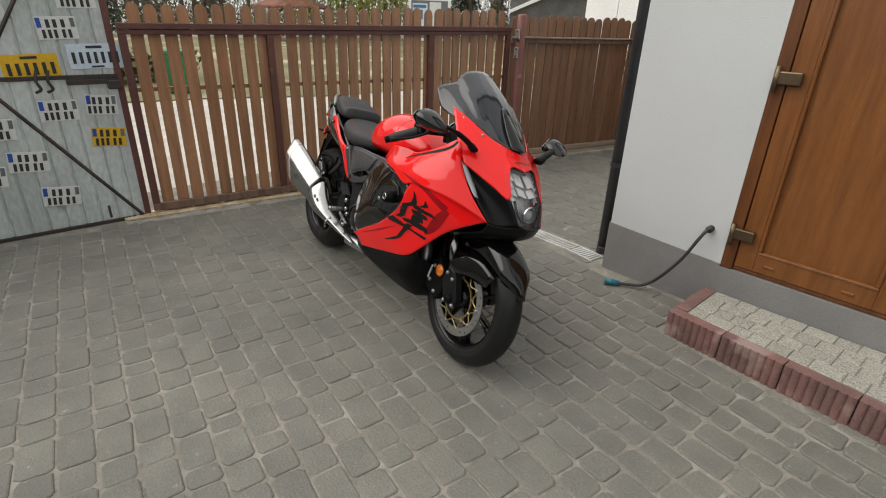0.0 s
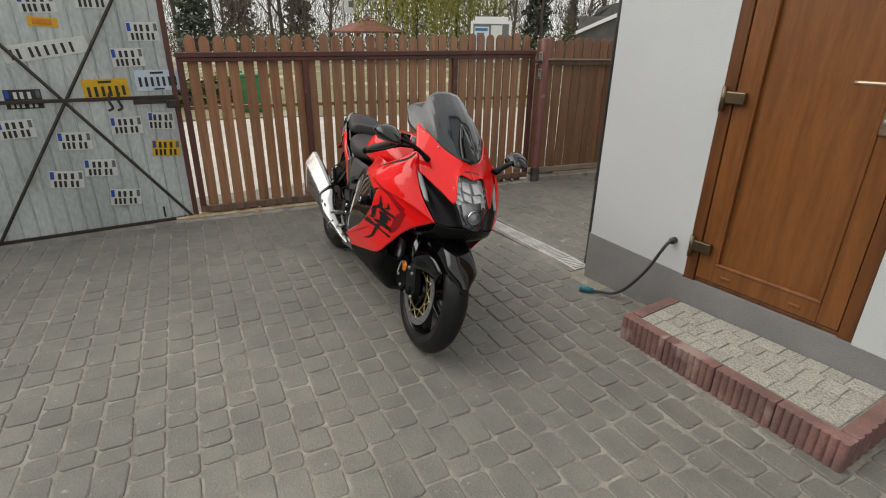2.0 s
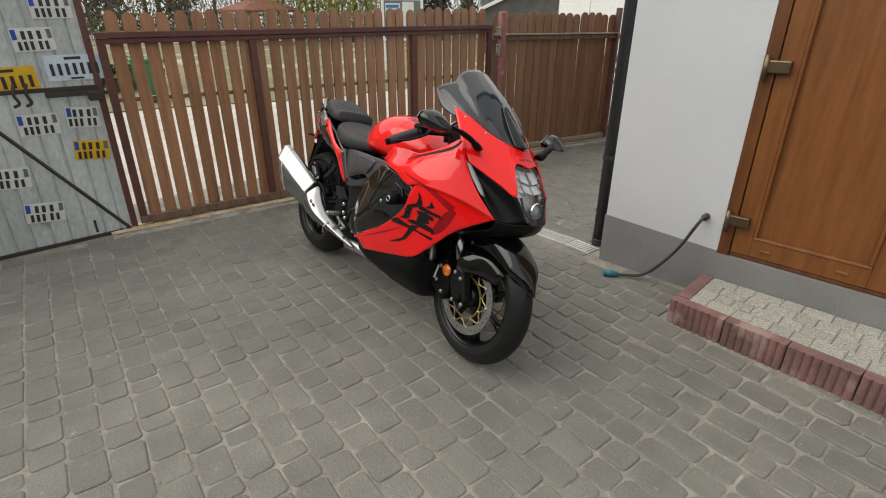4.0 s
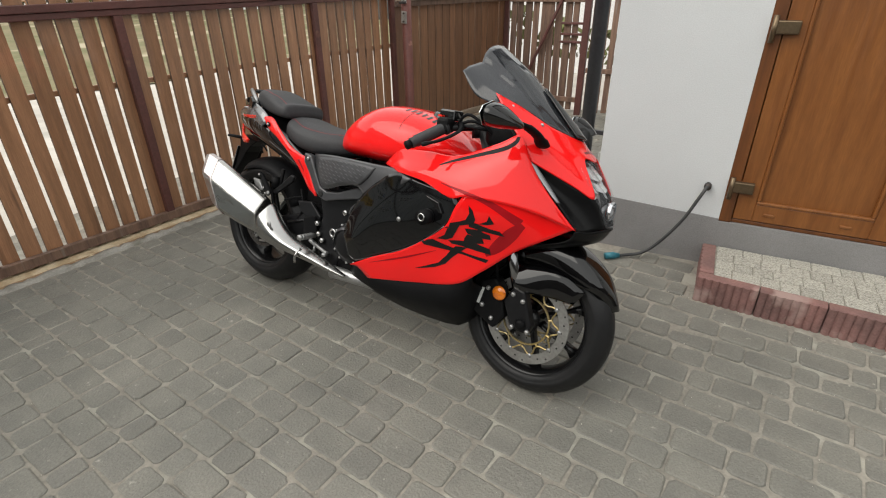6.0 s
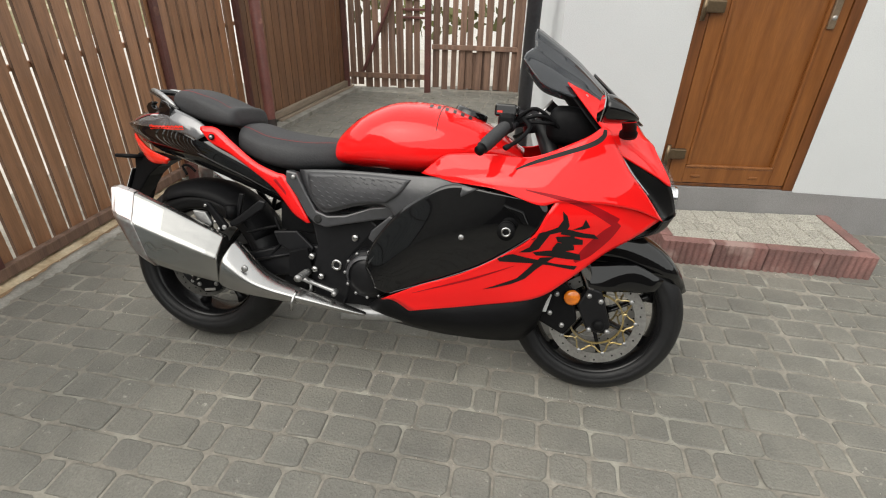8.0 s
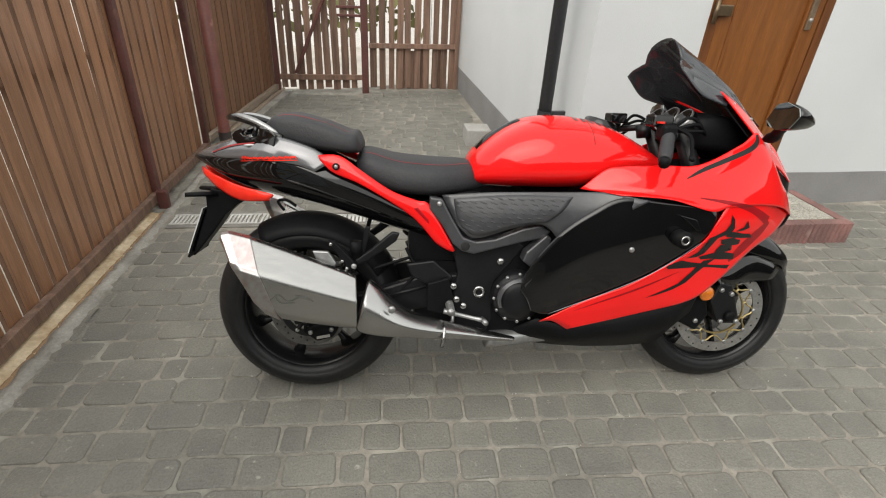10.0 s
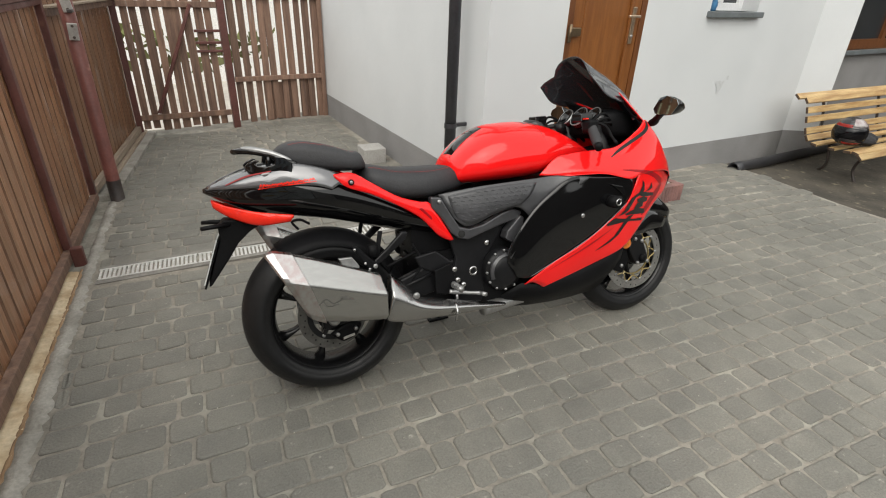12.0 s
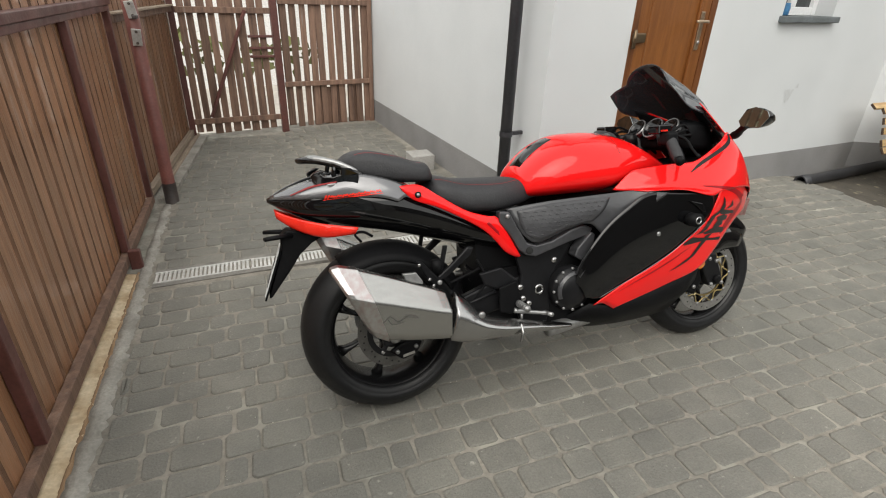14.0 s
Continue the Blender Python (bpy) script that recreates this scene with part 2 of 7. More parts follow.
m_drain = material("zinc_channel", (0.78, 0.78, 0.76), 0.5, 0.3, second=(0.56, 0.55, 0.52), scale=7, fine=70)
m_dark = material("dark_void", (0.015, 0.015, 0.015), 0.9, fine=0)
m_graphite = material("graphite_downpipe", (0.035, 0.037, 0.042), 0.4, 0.2, second=(0.05, 0.05, 0.055), scale=5, fine=60)
m_hose = material("black_rubber_hose", (0.03, 0.033, 0.035), 0.55, second=(0.05, 0.05, 0.05), fine=90)
m_teal = material("teal_plastic", (0.03, 0.22, 0.28), 0.4, second=(0.02, 0.15, 0.2), fine=50)
m_soil = material("bare_soil", (0.095, 0.082, 0.063), 0.95, second=(0.05, 0.044, 0.035), scale=4, fine=70, bump=0.9, bump_scale=25, spots=(0.2, 0.17, 0.12), spot_scale=12)
m_ground = material("dusty_street", (0.59, 0.55, 0.5), 0.9, second=(0.5, 0.465, 0.415), scale=0.4, fine=4, bump=0.3, spots=(0.4, 0.36, 0.3), spot_scale=0.8, spot_size=0.6)
m_lawn = material("rough_grass", (0.15, 0.15, 0.06), 0.9, second=(0.26, 0.21, 0.12), scale=0.6, fine=9, bump=0.6, bump_scale=12, spots=(0.42, 0.36, 0.25), spot_scale=0.5, spot_size=0.55)
m_pvc = material("white_window_frame", (0.78, 0.79, 0.8), 0.35, second=(0.72, 0.73, 0.74), fine=50, amount=0.4)
m_sill = material("grey_sill", (0.16, 0.18, 0.19), 0.5, second=(0.12, 0.135, 0.14), fine=60)
m_pine = material("varnished_pine", (0.6, 0.43, 0.21), 0.45, second=(0.36, 0.21, 0.085), scale=4, grain=(0.7, 8, 8), fine=30, bump=0.15, vary=0.15, spots=(0.1, 0.05, 0.02), spot_scale=9, spot_size=0.66)
m_glass = material("window_glass", (0.02, 0.024, 0.028), 0.04, fine=0, spec=0.8)
m_plate_white = material("plate_white", (0.7, 0.71, 0.7), 0.4, second=(0.58, 0.59, 0.58), scale=12, fine=60, amount=0.6)
m_plate_yellow = material("plate_yellow", (0.75, 0.45, 0.02), 0.4, second=(0.6, 0.36, 0.02), scale=12, fine=60, amount=0.6)
m_plate_pale = material("plate_pale_blue", (0.6, 0.7, 0.8), 0.4, second=(0.5, 0.6, 0.72), scale=12, fine=60, amount=0.6)
m_plate_dark = material("plate_black", (0.03, 0.03, 0.032), 0.4, fine=60)
m_bar = material("plate_bar_black", (0.03, 0.03, 0.032), 0.5, fine=60)
m_bar_blue = material("plate_band_blue", (0.02, 0.08, 0.4), 0.45, fine=60)
m_sticker = material("sticker_orange", (0.75, 0.28, 0.02), 0.4, fine=60)
m_bark = material("bark", (0.1, 0.078, 0.06), 0.9, second=(0.055, 0.045, 0.036), scale=3, grain=(4, 4, 0.6), fine=25, bump=0.6, bump_scale=12)
m_twig = material("bare_twigs", (0.17, 0.14, 0.11), 0.9, second=(0.12, 0.1, 0.08), fine=0)
m_gable = material("tan_gable_boards", (0.4, 0.36, 0.3), 0.8, second=(0.33, 0.3, 0.25), scale=2, fine=20, bump=0.2)
m_willow = material("willow_leaf", (0.25, 0.25, 0.05), 0.7, second=(0.17, 0.18, 0.045), scale=1.2, fine=0)
m_fir = material("fir_needles", (0.06, 0.08, 0.05), 0.7, second=(0.04, 0.055, 0.038), scale=1.5, fine=0)
m_bush = material("hedge_leaf", (0.11, 0.12, 0.03), 0.7, second=(0.07, 0.06, 0.025), scale=1.5, fine=0)
m_roof = material("terracotta_roof", (0.26, 0.1, 0.065), 0.8, second=(0.18, 0.07, 0.05), scale=2, fine=12, bump=0.3)
m_shingle = material("grey_roof", (0.13, 0.125, 0.12), 0.8, second=(0.09, 0.088, 0.085), scale=2, fine=12, bump=0.3)
m_green = material("green_plastic", (0.03, 0.2, 0.07), 0.45, second=(0.02, 0.14, 0.05), fine=40)
m_blue = material("blue_paint", (0.05, 0.2, 0.4), 0.5, second=(0.04, 0.15, 0.3), fine=40)
# ---- ground ----
def sheet(name, x0, x1, y0, y1, nx, ny, mat, label, category, drop=0.0):
    bm = bmesh.new()
    rows = [[bm.verts.new((x0 + (x1 - x0) * i / nx, y0 + (y1 - y0) * j / ny,
                           ground_z(x0 + (x1 - x0) * i / nx, y0 + (y1 - y0) * j / ny) - drop))
             for i in range(nx + 1)] for j in range(ny + 1)]
    for j in range(ny):
        for i in range(nx):
            bm.faces.new((rows[j][i], rows[j][i + 1], rows[j + 1][i + 1], rows[j + 1][i]))
    return structure(name, bm, mat, label, category)


bm = bmesh.new()
far = [bm.verts.new(p) for p in ((-900, -900, -0.12), (900, -900, -0.12), (900, 900, -0.12), (-900, 900, -0.12))]
bm.faces.new(far)
structure("ground", bm, m_ground, "pale dusty street ground with worn grass patches", "ground")
sheet("ground_bed", -4.6, 1.7, -5.5, 6.0, 63, 115, m_joint, "sandy bed between the grey paving stones", "ground", 0.0052)
sheet("ground_soil", 1.7, 6.5, -5.5, 3.2, 30, 40, m_soil, "bare trodden soil beside the paved yard", "soil", 0.012)

# ---- house ----
HX, HY, TOP = -1.25, 2.46, 3.4
DOOR = (-0.622, 0.136, 0.3, 2.33)
WIN = (0.89, 1.56, 1.352, 2.12)
house = thing("house", "white rendered house with a grey plinth and brown door", "house", pose(HX, HY, 0))


def wall_run(lo_x, hi_x, openings, z0, z1, t):
    """Blocks of a wall along x with rectangular openings left out; front at y = 0, thickness t behind it."""
    pairs, x = [], lo_x
    for a, b, c, d in sorted(openings):
        pairs.append(((x, 0, z0), (a, t, z1)))
        if c > z0:
            pairs.append(((a, 0, z0), (b, t, c)))
        if d < z1:
            pairs.append(((a, 0, d), (b, t, z1)))
        x = b
    pairs.append(((x, 0, z0), (hi_x, t, z1)))
    return pairs


E1 = 3.93
D, W = DOOR, WIN
for lo, hi in wall_run(0, E1, [(D[0] - HX, D[1] - HX, D[2] - 0.03, D[3]), (W[0] - HX, W[1] - HX, W[2], W[3])], 0.18, TOP, 0.32):
    part("front_wall", boxes((lo, hi)), m_render, house, "white rendered front wall")
# the plinth's upper edge falls a little along the front
d0, d1 = D[0] - HX, D[1] - HX
for outline, back in (([(-0.006, -0.2), (d0, -0.2), (d0, 0.312), (-0.006, 0.344)], 0.32), ([(d0, -0.2), (d1, -0.2), (d1, 0.299), (d0, 0.299)], 0.31),
                      ([(d1, -0.2), (E1, -0.2), (E1, 0.235), (d1 + 0.5, 0.28), (d1, 0.294)], 0.31)):
    part("front_plinth", prism(bmesh.new(), outline, -0.006, back, "y"), m_plinth, house, "dark grey rendered plinth")
bm = bmesh.new()
prism(bm, [(0, 0.32), (0.32, 0.32), (0.49, 3.4), (0.17, 3.4)], 0.18, TOP)
part("side_wall", bm, m_render, house, "white rendered side wall")
bm = bmesh.new()
prism(bm, [(-0.006, 0.32), (0.3, 0.32), (0.47, 3.406), (0.164, 3.406)], -0.12, 0.29)
part("side_plinth", bm, m_plinth, house, "dark grey rendered plinth")
# a splayed return and the wall past it, with a large window
bm = bmesh.new()
prism(bm, [(E1, 0), (4.22, -0.2), (4.22, 0.32), (E1, 0.32)], 0.18, TOP)
part("return_wall", bm, m_render, house, "white rendered wall return")
bm = bmesh.new()
prism(bm, [(E1, -0.006), (4.22, -0.206), (4.22, 0.32), (E1, 0.32)], -0.12, 0.235)
part("return_plinth", bm, m_plinth, house, "dark grey rendered plinth")
part("end_wall", boxes(((4.22, 0.0, -0.15), (8.2, 0.32, 1.0)), ((6.4, 0.0, 1.0), (8.2, 0.32, TOP)), ((4.22, 0.0, 2.4), (6.4, 0.32, TOP))), m_plinth, house, "grey rendered wall below a window")
part("roof_slab", boxes(((-0.1, -0.1, TOP), (8.2, 3.5, TOP + 0.12))), m_shingle, house)
part("back_wall", boxes(((0.49, 3.08, -0.1), (8.2, 3.4, TOP))), m_render, house)
part("inner_wall", boxes(((0.6, 0.5, -0.1), (8.0, 0.56, TOP))), m_dark, house, "dark room behind the windows")
wide = part("wide_window", boxes(((4.22, 0.06, 1.0), (6.4, 0.1, 2.4))), m_glass, house, "dark window glass")
part("frame", boxes(((4.22, 0.03, 1.0), (4.32, 0.06, 2.4)), ((4.32, 0.03, 1.0), (6.4, 0.06, 1.1)), ((5.55, 0.03, 1.1), (5.65, 0.06, 2.4))), m_door_frame, wide)
part("sill", boxes(((4.18, -0.06, 0.96), (6.45, 0.03, 1.0))), m_sill, wide)


def entrance_door():
    w, h = D[1] - D[0], D[3] - D[2]
    door = tagged(new("door_1"), "closed golden-oak panelled entrance door with bronze hinges", "door", kind="structure")
    door.matrix_world = pose(D[0], HY, D[2])
    fw = 0.055
    for name, lo, hi in (("jamb", (0, 0.0, 0), (fw, 0.08, h)), ("jamb", (w - fw, 0.0, 0), (w, 0.08, h)),
                         ("head", (fw, 0.0, h - fw), (w - fw, 0.08, h)), ("threshold", (fw, 0.012, 0), (w - fw, 0.08, 0.02))):
        soft(part(name, boxes((lo, hi)), m_door_frame, door), 0, 0.004)
    # leaf: stiles and rails round a recessed panel with a bead
    a, b, s, r = fw + 0.004, w - fw - 0.004, 0.084, 0.112
    leaf = part("leaf", boxes(((a, 0.006, 0.024), (a + s, 0.062, h - fw - 0.004)), ((b - s, 0.006, 0.024), (b, 0.062, h - fw - 0.004)),
                              ((a + s, 0.006, 0.024), (b - s, 0.062, r)), ((a + s, 0.006, h - fw - r), (b - s, 0.062, h - fw - 0.004)),
                              ((a + s, 0.022, r), (b - s, 0.05, h - fw - r))), m_door, door, "golden-oak door leaf")
    soft(leaf, 0, 0.003)
    x0, x1, z0, z1 = a + s, b - s, r, h - fw - r
    for lo, hi in (((x0, 0.001, z0), (x1, 0.022, z0 + 0.016)), ((x0, 0.001, z1 - 0.016), (x1, 0.022, z1)),
                   ((x0, 0.001, z0 + 0.016), (x0 + 0.016, 0.022, z1 - 0.016)), ((x1 - 0.016, 0.001, z0 + 0.016), (x1, 0.022, z1 - 0.016))):
        soft(part("bead", boxes((lo, hi)), m_door, leaf), 0, 0.005)
    for x in (x0 + 0.04, x1 - 0.12):
        soft(part("drain_cap", boxes(((x, 0.0, 0.058), (x + 0.05, 0.008, 0.073))), m_door, leaf), 0, 0.004)
    for z in (0.165, 0.885, 1.6):
        hinge = soft(part("hinge", boxes(((0.012, -0.022, z), (0.115, 0.004, z + 0.055))), m_bronze, door, "bronze hinge"), 0, 0.006)
        bm = bmesh.new()
        tube(bm, [(0.018, -0.02, z - 0.035), (0.018, -0.02, z + 0.075)], 0.011, 12)
        part("pin", bm, m_bronze, hinge, "", True)
    x = w - fw - 0.07
    handle = soft(part("handle_plate", boxes(((x - 0.018, -0.006, 0.83), (x + 0.018, 0.007, 1.07))), m_alu, door, "bronze-coloured handle plate"), 0, 0.005)
    bm = bmesh.new()
    tube(bm, spline([(x, 0.0, 1.01), (x, -0.05, 1.01), (x - 0.03, -0.06, 1.012), (x - 0.12, -0.058, 1.012)], 14), 0.009, 10)
    part("lever", bm, m_alu, handle, "", True)
    bm = bmesh.new()
    lathe(bm, [(0.001, -0.012), (0.011, -0.012), (0.011, -0.005)], (x, 0, 0.88), "y", 14)
    part("lock_cylinder", bm, m_steel, handle, "", True)
    return door


entrance_door()


def small_window():
    win = tagged(new("window_1"), "small white-framed window set back over a grey sill", "window", kind="structure")
    win.matrix_world = pose(W[0], HY, W[2])
    w, h, y = W[1] - W[0], W[3] - W[2], 0.14
    frame_ob = None
    for lo, hi in (((0, y, 0), (0.06, y + 0.07, h)), ((w - 0.06, y, 0), (w, y + 0.07, h)), ((0.06, y, 0), (w - 0.06, y + 0.07, 0.06)),
                   ((0.06, y, h - 0.06), (w - 0.06, y + 0.07, h)), ((w / 2 - 0.04, y, 0.06), (w / 2 + 0.04, y + 0.07, h - 0.06))):
        frame_ob = soft(part("window_frame", boxes((lo, hi)), m_pvc, win), 0, 0.005)
    for a, b in ((0.06, w / 2 - 0.04), (w / 2 + 0.04, w - 0.06)):
        part("pane", boxes(((a, y + 0.03, 0.06), (b, y + 0.036, h - 0.06))), m_glass, win, "dark reflecting glass")
    soft(part("window_sill", boxes(((-0.03, -0.05, -0.045), (w + 0.03, y, 0.0))), m_sill, win, "grey outer sill"), 0, 0.006)
    return win


small_window()

# a blue jug left on the small window's sill
jug = thing("jug", "small blue plastic jug standing on the window sill", "jug", pose(0.985, HY + 0.05, W[2]) @ Matrix.Scale(0.62, 4))
bm = bmesh.new()
lathe(bm, [(0.001, 0), (0.045, 0), (0.05, 0.01), (0.052, 0.09), (0.045, 0.13), (0.047, 0.14), (0.042, 0.138), (0.04, 0.01)], (0, 0, 0), "z", 20)
part("body", bm, m_blue, jug, "", True)
bm = bmesh.new()
tube(bm, spline([(0.05, 0, 0.11), (0.09, 0, 0.1), (0.09, 0, 0.05), (0.052, 0, 0.03)], 12), 0.007, 8)
part("handle", bm, m_blue, jug, "", True)

# downpipe on the corner
dp = thing("downpipe", "dark graphite downpipe fixed at the house corner", "downpipe", pose(HX - 0.123, HY + 0.185, 0))
bm = bmesh.new()
tube(bm, [(0, 0, 0.06), (0, 0, TOP)], 0.037, 20)
part("pipe", bm, m_graphite, dp, "", True)
for z in (0.62, 2.3):
    bm = bmesh.new()
    tube(bm, [(0, 0, z), (0, 0, z + 0.03)], 0.042, 20)
    box(bm, (0.03, -0.012, z + 0.004), (0.128, 0.012, z + 0.026))
    part("bracket", bm, m_graphite, dp)
bm = bmesh.new()
tube(bm, spline([(0, 0, 0.1), (0, 0.0, 0.07), (0, -0.004, 0.03)], 6), 0.04, 16)
part("shoe", bm, m_graphite, dp, "", True)

# concrete block against the side wall
blk = thing("concrete_block", "loose pale grey concrete block standing by the wall", "block", pose(-1.385, 3.88, 0.01, 0, 0, -6))
soft(part("block_body", boxes(((-0.1, -0.1, 0), (0.1, 0.1, 0.17))), m_block, blk), 0, 0.008)

# ---- grey smudge on the white wall ----
r = random.Random(8)
for k in range(7):
    bm = bmesh.new()
    cx, cz, rad = r.uniform(-0.1, 0.1), r.gauss(0, 0.03), r.uniform(0.015, 0.032)
    bm.faces.new([bm.verts.new((1.34 + cx + rad * r.uniform(0.7, 1.3) * math.cos(a) - HX, -0.0012 - 0.0006 * k, 0.77 + cz + rad * r.uniform(0.6, 1.2) * math.sin(a))) for a in [2 * math.pi * j / 11 for j in range(11)]])
    part("smudge", bm, m_smudge, house, "faint grey smudge on the white render")

# ---- step before the door ----
def step_spot(u, v, z=0.0):
    """A place on the step: u along it, v from its front to the wall."""
    a, b = Vector((-0.67, 2.055)), Vector((0.345, 1.965))
    c, d = Vector((-0.665, 2.448)), Vector((0.375, 2.448))
    p = a.lerp(b, u).lerp(c.lerp(d, u), v)
    return Vector((p.x, p.y, z))


step = thing("door_step", "low step edged with fluted red concrete and paved with gravel tiles", "step", Matrix())
STEP_Z = 0.168
BORDER = 0.062


def palisade(p, q, inward, flutes):
    """One edging block from p to q, fluted on its outer side."""
    bm, outer = bmesh.new(), []
    d, n = (q - p), inward
    per = 6
    for k in range(flutes * per + 1):
        s = k / (flutes * per)
        bulge = 0.009 * abs(math.sin(math.pi * s * flutes)) ** 0.6
        outer.append(p + d * s - n * (bulge - 0.009))
    loop = outer + [q + n * BORDER, p + n * BORDER]
    prism(bm, [(v.x, v.y) for v in loop], -0.02, STEP_Z)
    return part("palisade_block", bm, m_palisade, step)


def edge_run(p, q, count, inward):
    for k in range(count):
        a, b = p.lerp(q, k / count), p.lerp(q, (k + 1) / count)
        gap = (b - a).normalized() * 0.0025
        palisade(a + gap, b - gap, inward, 8)


f0, f1, b0, b1 = step_spot(0, 0), step_spot(1, 0), step_spot(0, 1), step_spot(1, 1)
front_in = Vector((0.088, 0.996, 0))
edge_run(f0, f1, 4, front_in)
edge_run(f0 + front_in * (BORDER + 0.003), b0, 1, Vector((1, 0, 0)))
edge_run(b1, f1 + front_in * (BORDER + 0.003), 1, Vector((-1, 0.06, 0)))
bm = bmesh.new()
prism(bm, [tuple(step_spot(u, v).xy) for u, v in ((0.06, 0.15), (0.94, 0.15), (0.94, 0.995), (0.06, 0.995))], -0.03, STEP_Z - 0.006)
part("step_core", bm, m_joint, step, "sandy bedding of the tiles")
rng = random.Random(4)
for r in range(4):
    u, v0, v1 = 0.066, 0.165 + r * 0.2085, 0.165 + (r + 1) * 0.2085
    while u < 0.925:
        w = min(rng.choice((0.075, 0.082, 0.115)), 0.934 - u)
        if 0.934 - (u + w) < 0.05:
            w = 0.934 - u
        g, bm = 0.0015, bmesh.new()
        prism(bm, [tuple(step_spot(a, b).xy) for a, b in ((u + g, v0 + 0.005), (u + w - g, v0 + 0.005), (u + w - g, v1 - 0.005), (u + g, v1 - 0.005))],
              STEP_Z - 0.04, STEP_Z + rng.uniform(-0.003, 0.001))
        soft(part("tile", bm, m_tile, step), 0, 0.003, 1)
        u += w

# ---- hose from the wall tap ----
hose = thing("garden_hose", "short black hose with a teal coupling hanging from the wall", "hose", Matrix())
bm = bmesh.new()
tube(bm, spline([(-0.706, 2.47, 0.478), (-0.712, 2.425, 0.474), (-0.735, 2.405, 0.42), (-0.79, 2.39, 0.29), (-0.88, 2.375, 0.15), (-0.95, 2.36, 0.085),
                 (-1.02, 2.33, 0.07), (-1.07, 2.295, 0.07)], 40), 0.0085, 10)
part("tube", bm, m_hose, hose, "", True)
bm = bmesh.new()
tube(bm, [(-1.055, 2.305, 0.071), (-1.075, 2.292, 0.072), (-1.08, 2.289, 0.072), (-1.12, 2.262, 0.073)], [0.014, 0.016, 0.0195, 0.017], 14)
part("coupling", bm, m_teal, hose, "teal plastic coupling", True)
bm = bmesh.new()
tube(bm, [(-0.706, 2.462, 0.478), (-0.707, 2.43, 0.476)], 0.017, 12)
part("wall_spigot", bm, m_iron, hose, "", True)

# ---- drain channel across the yard ----
drain = thing("drain_channel", "zinc slotted drain channel set across the paving", "drain", Matrix())
da, db = Vector((-3.5, 2.83, 0)), Vector((-1.33, 2.52, 0))
dd = (db - da).normalized()
dn = Vector((-dd.y, dd.x, 0))


def drain_strip(name, s0, s1, o0, o1, z0, z1, mat, parent, label=""):
    bm = bmesh.new()
    quad = [da + dd * s + dn * o for s, o in ((s0, o0), (s1, o0), (s1, o1), (s0, o1))]
    low = [bm.verts.new((p.x, p.y, ground_z(p.x, p.y) + z0)) for p in quad]
    top = [bm.verts.new((p.x, p.y, ground_z(p.x, p.y) + z1)) for p in quad]
    bm.faces.new(low[::-1]), bm.faces.new(top)
    for i in range(4):
        bm.faces.new((low[i], low[(i + 1) % 4], top[(i + 1) % 4], top[i]))
    return part(name, bm, mat, parent, label)


dl, k = (db - da).length, 0
while k * 0.5 < dl - 0.05:
    s0, s1 = k * 0.5 + 0.003, min(dl, k * 0.5 + 0.497)
    grate = drain_strip("grate", s0, s1, -0.062, -0.048, -0.03, 0.004, m_drain, drain)
    drain_strip("edge", s0, s1, 0.048, 0.062, -0.03, 0.004, m_drain, grate)
    drain_strip("trough", s0, s1, -0.048, 0.048, -0.03, -0.0135, m_dark, grate, "dark bottom of the channel")
    n = int((s1 - s0) / 0.022)
    for i in range(n):
        a = s0 + (s1 - s0) * (i + 0.2) / n
        drain_strip("slat", a, a + 0.0125, -0.048, 0.048, -0.013, 0.003, m_drain, grate)
    k += 1
for o in (-0.098, 0.0625):
    drain_strip("mortar_band", 0.0, dl, o, o + 0.0355, -0.04, 0.0, m_mortar, drain, "pale mortar beside the channel")

# ---- sliding gate and fences ----
G = Matrix.Translation((-4.0, 0.68, 0)) @ Matrix.Rotation(math.atan2(3.32, 0.5), 4, "Z")
GLEN = 3.357
rng = random.Random(11)


def plank_mesh(w, h, t=0.02, tip=0.05):
    """A fence board with a rounded head; front face at y = 0."""
    bm = bmesh.new()
    arc = [(w / 2 - w / 2 * math.cos(a), h - tip + tip * math.sin(a)) for a in [math.pi * k / 8 for k in range(9)]]
    prism(bm, [(0, 0), (w, 0)] + arc[::-1], 0, t, "y")
    return bm


plank_cache = {}


def plank(parent, m, w, h, mat, t=0.02, tip=0.05):
    key = (round(w, 3), round(h, 2), mat.name, tip)
    if key not in plank_cache:
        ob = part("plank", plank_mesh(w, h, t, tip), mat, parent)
        # faces turned into the gaps take the darker colour as their shade
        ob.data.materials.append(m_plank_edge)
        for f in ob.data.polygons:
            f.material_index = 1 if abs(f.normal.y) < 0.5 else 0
        plank_cache[key] = ob.data
    else:
        ob = new("plank", plank_cache[key])
        ob.parent = parent
    ob.matrix_basis = m
    return ob


gate = thing("sliding_gate", "brown wooden plank gate on an oxide-red steel frame", "gate", G)


def bar(name, lo, hi, mat, parent, bev=0.004, label=""):
    return soft(part(name, boxes((lo, hi)), mat, parent, label), 0, bev)


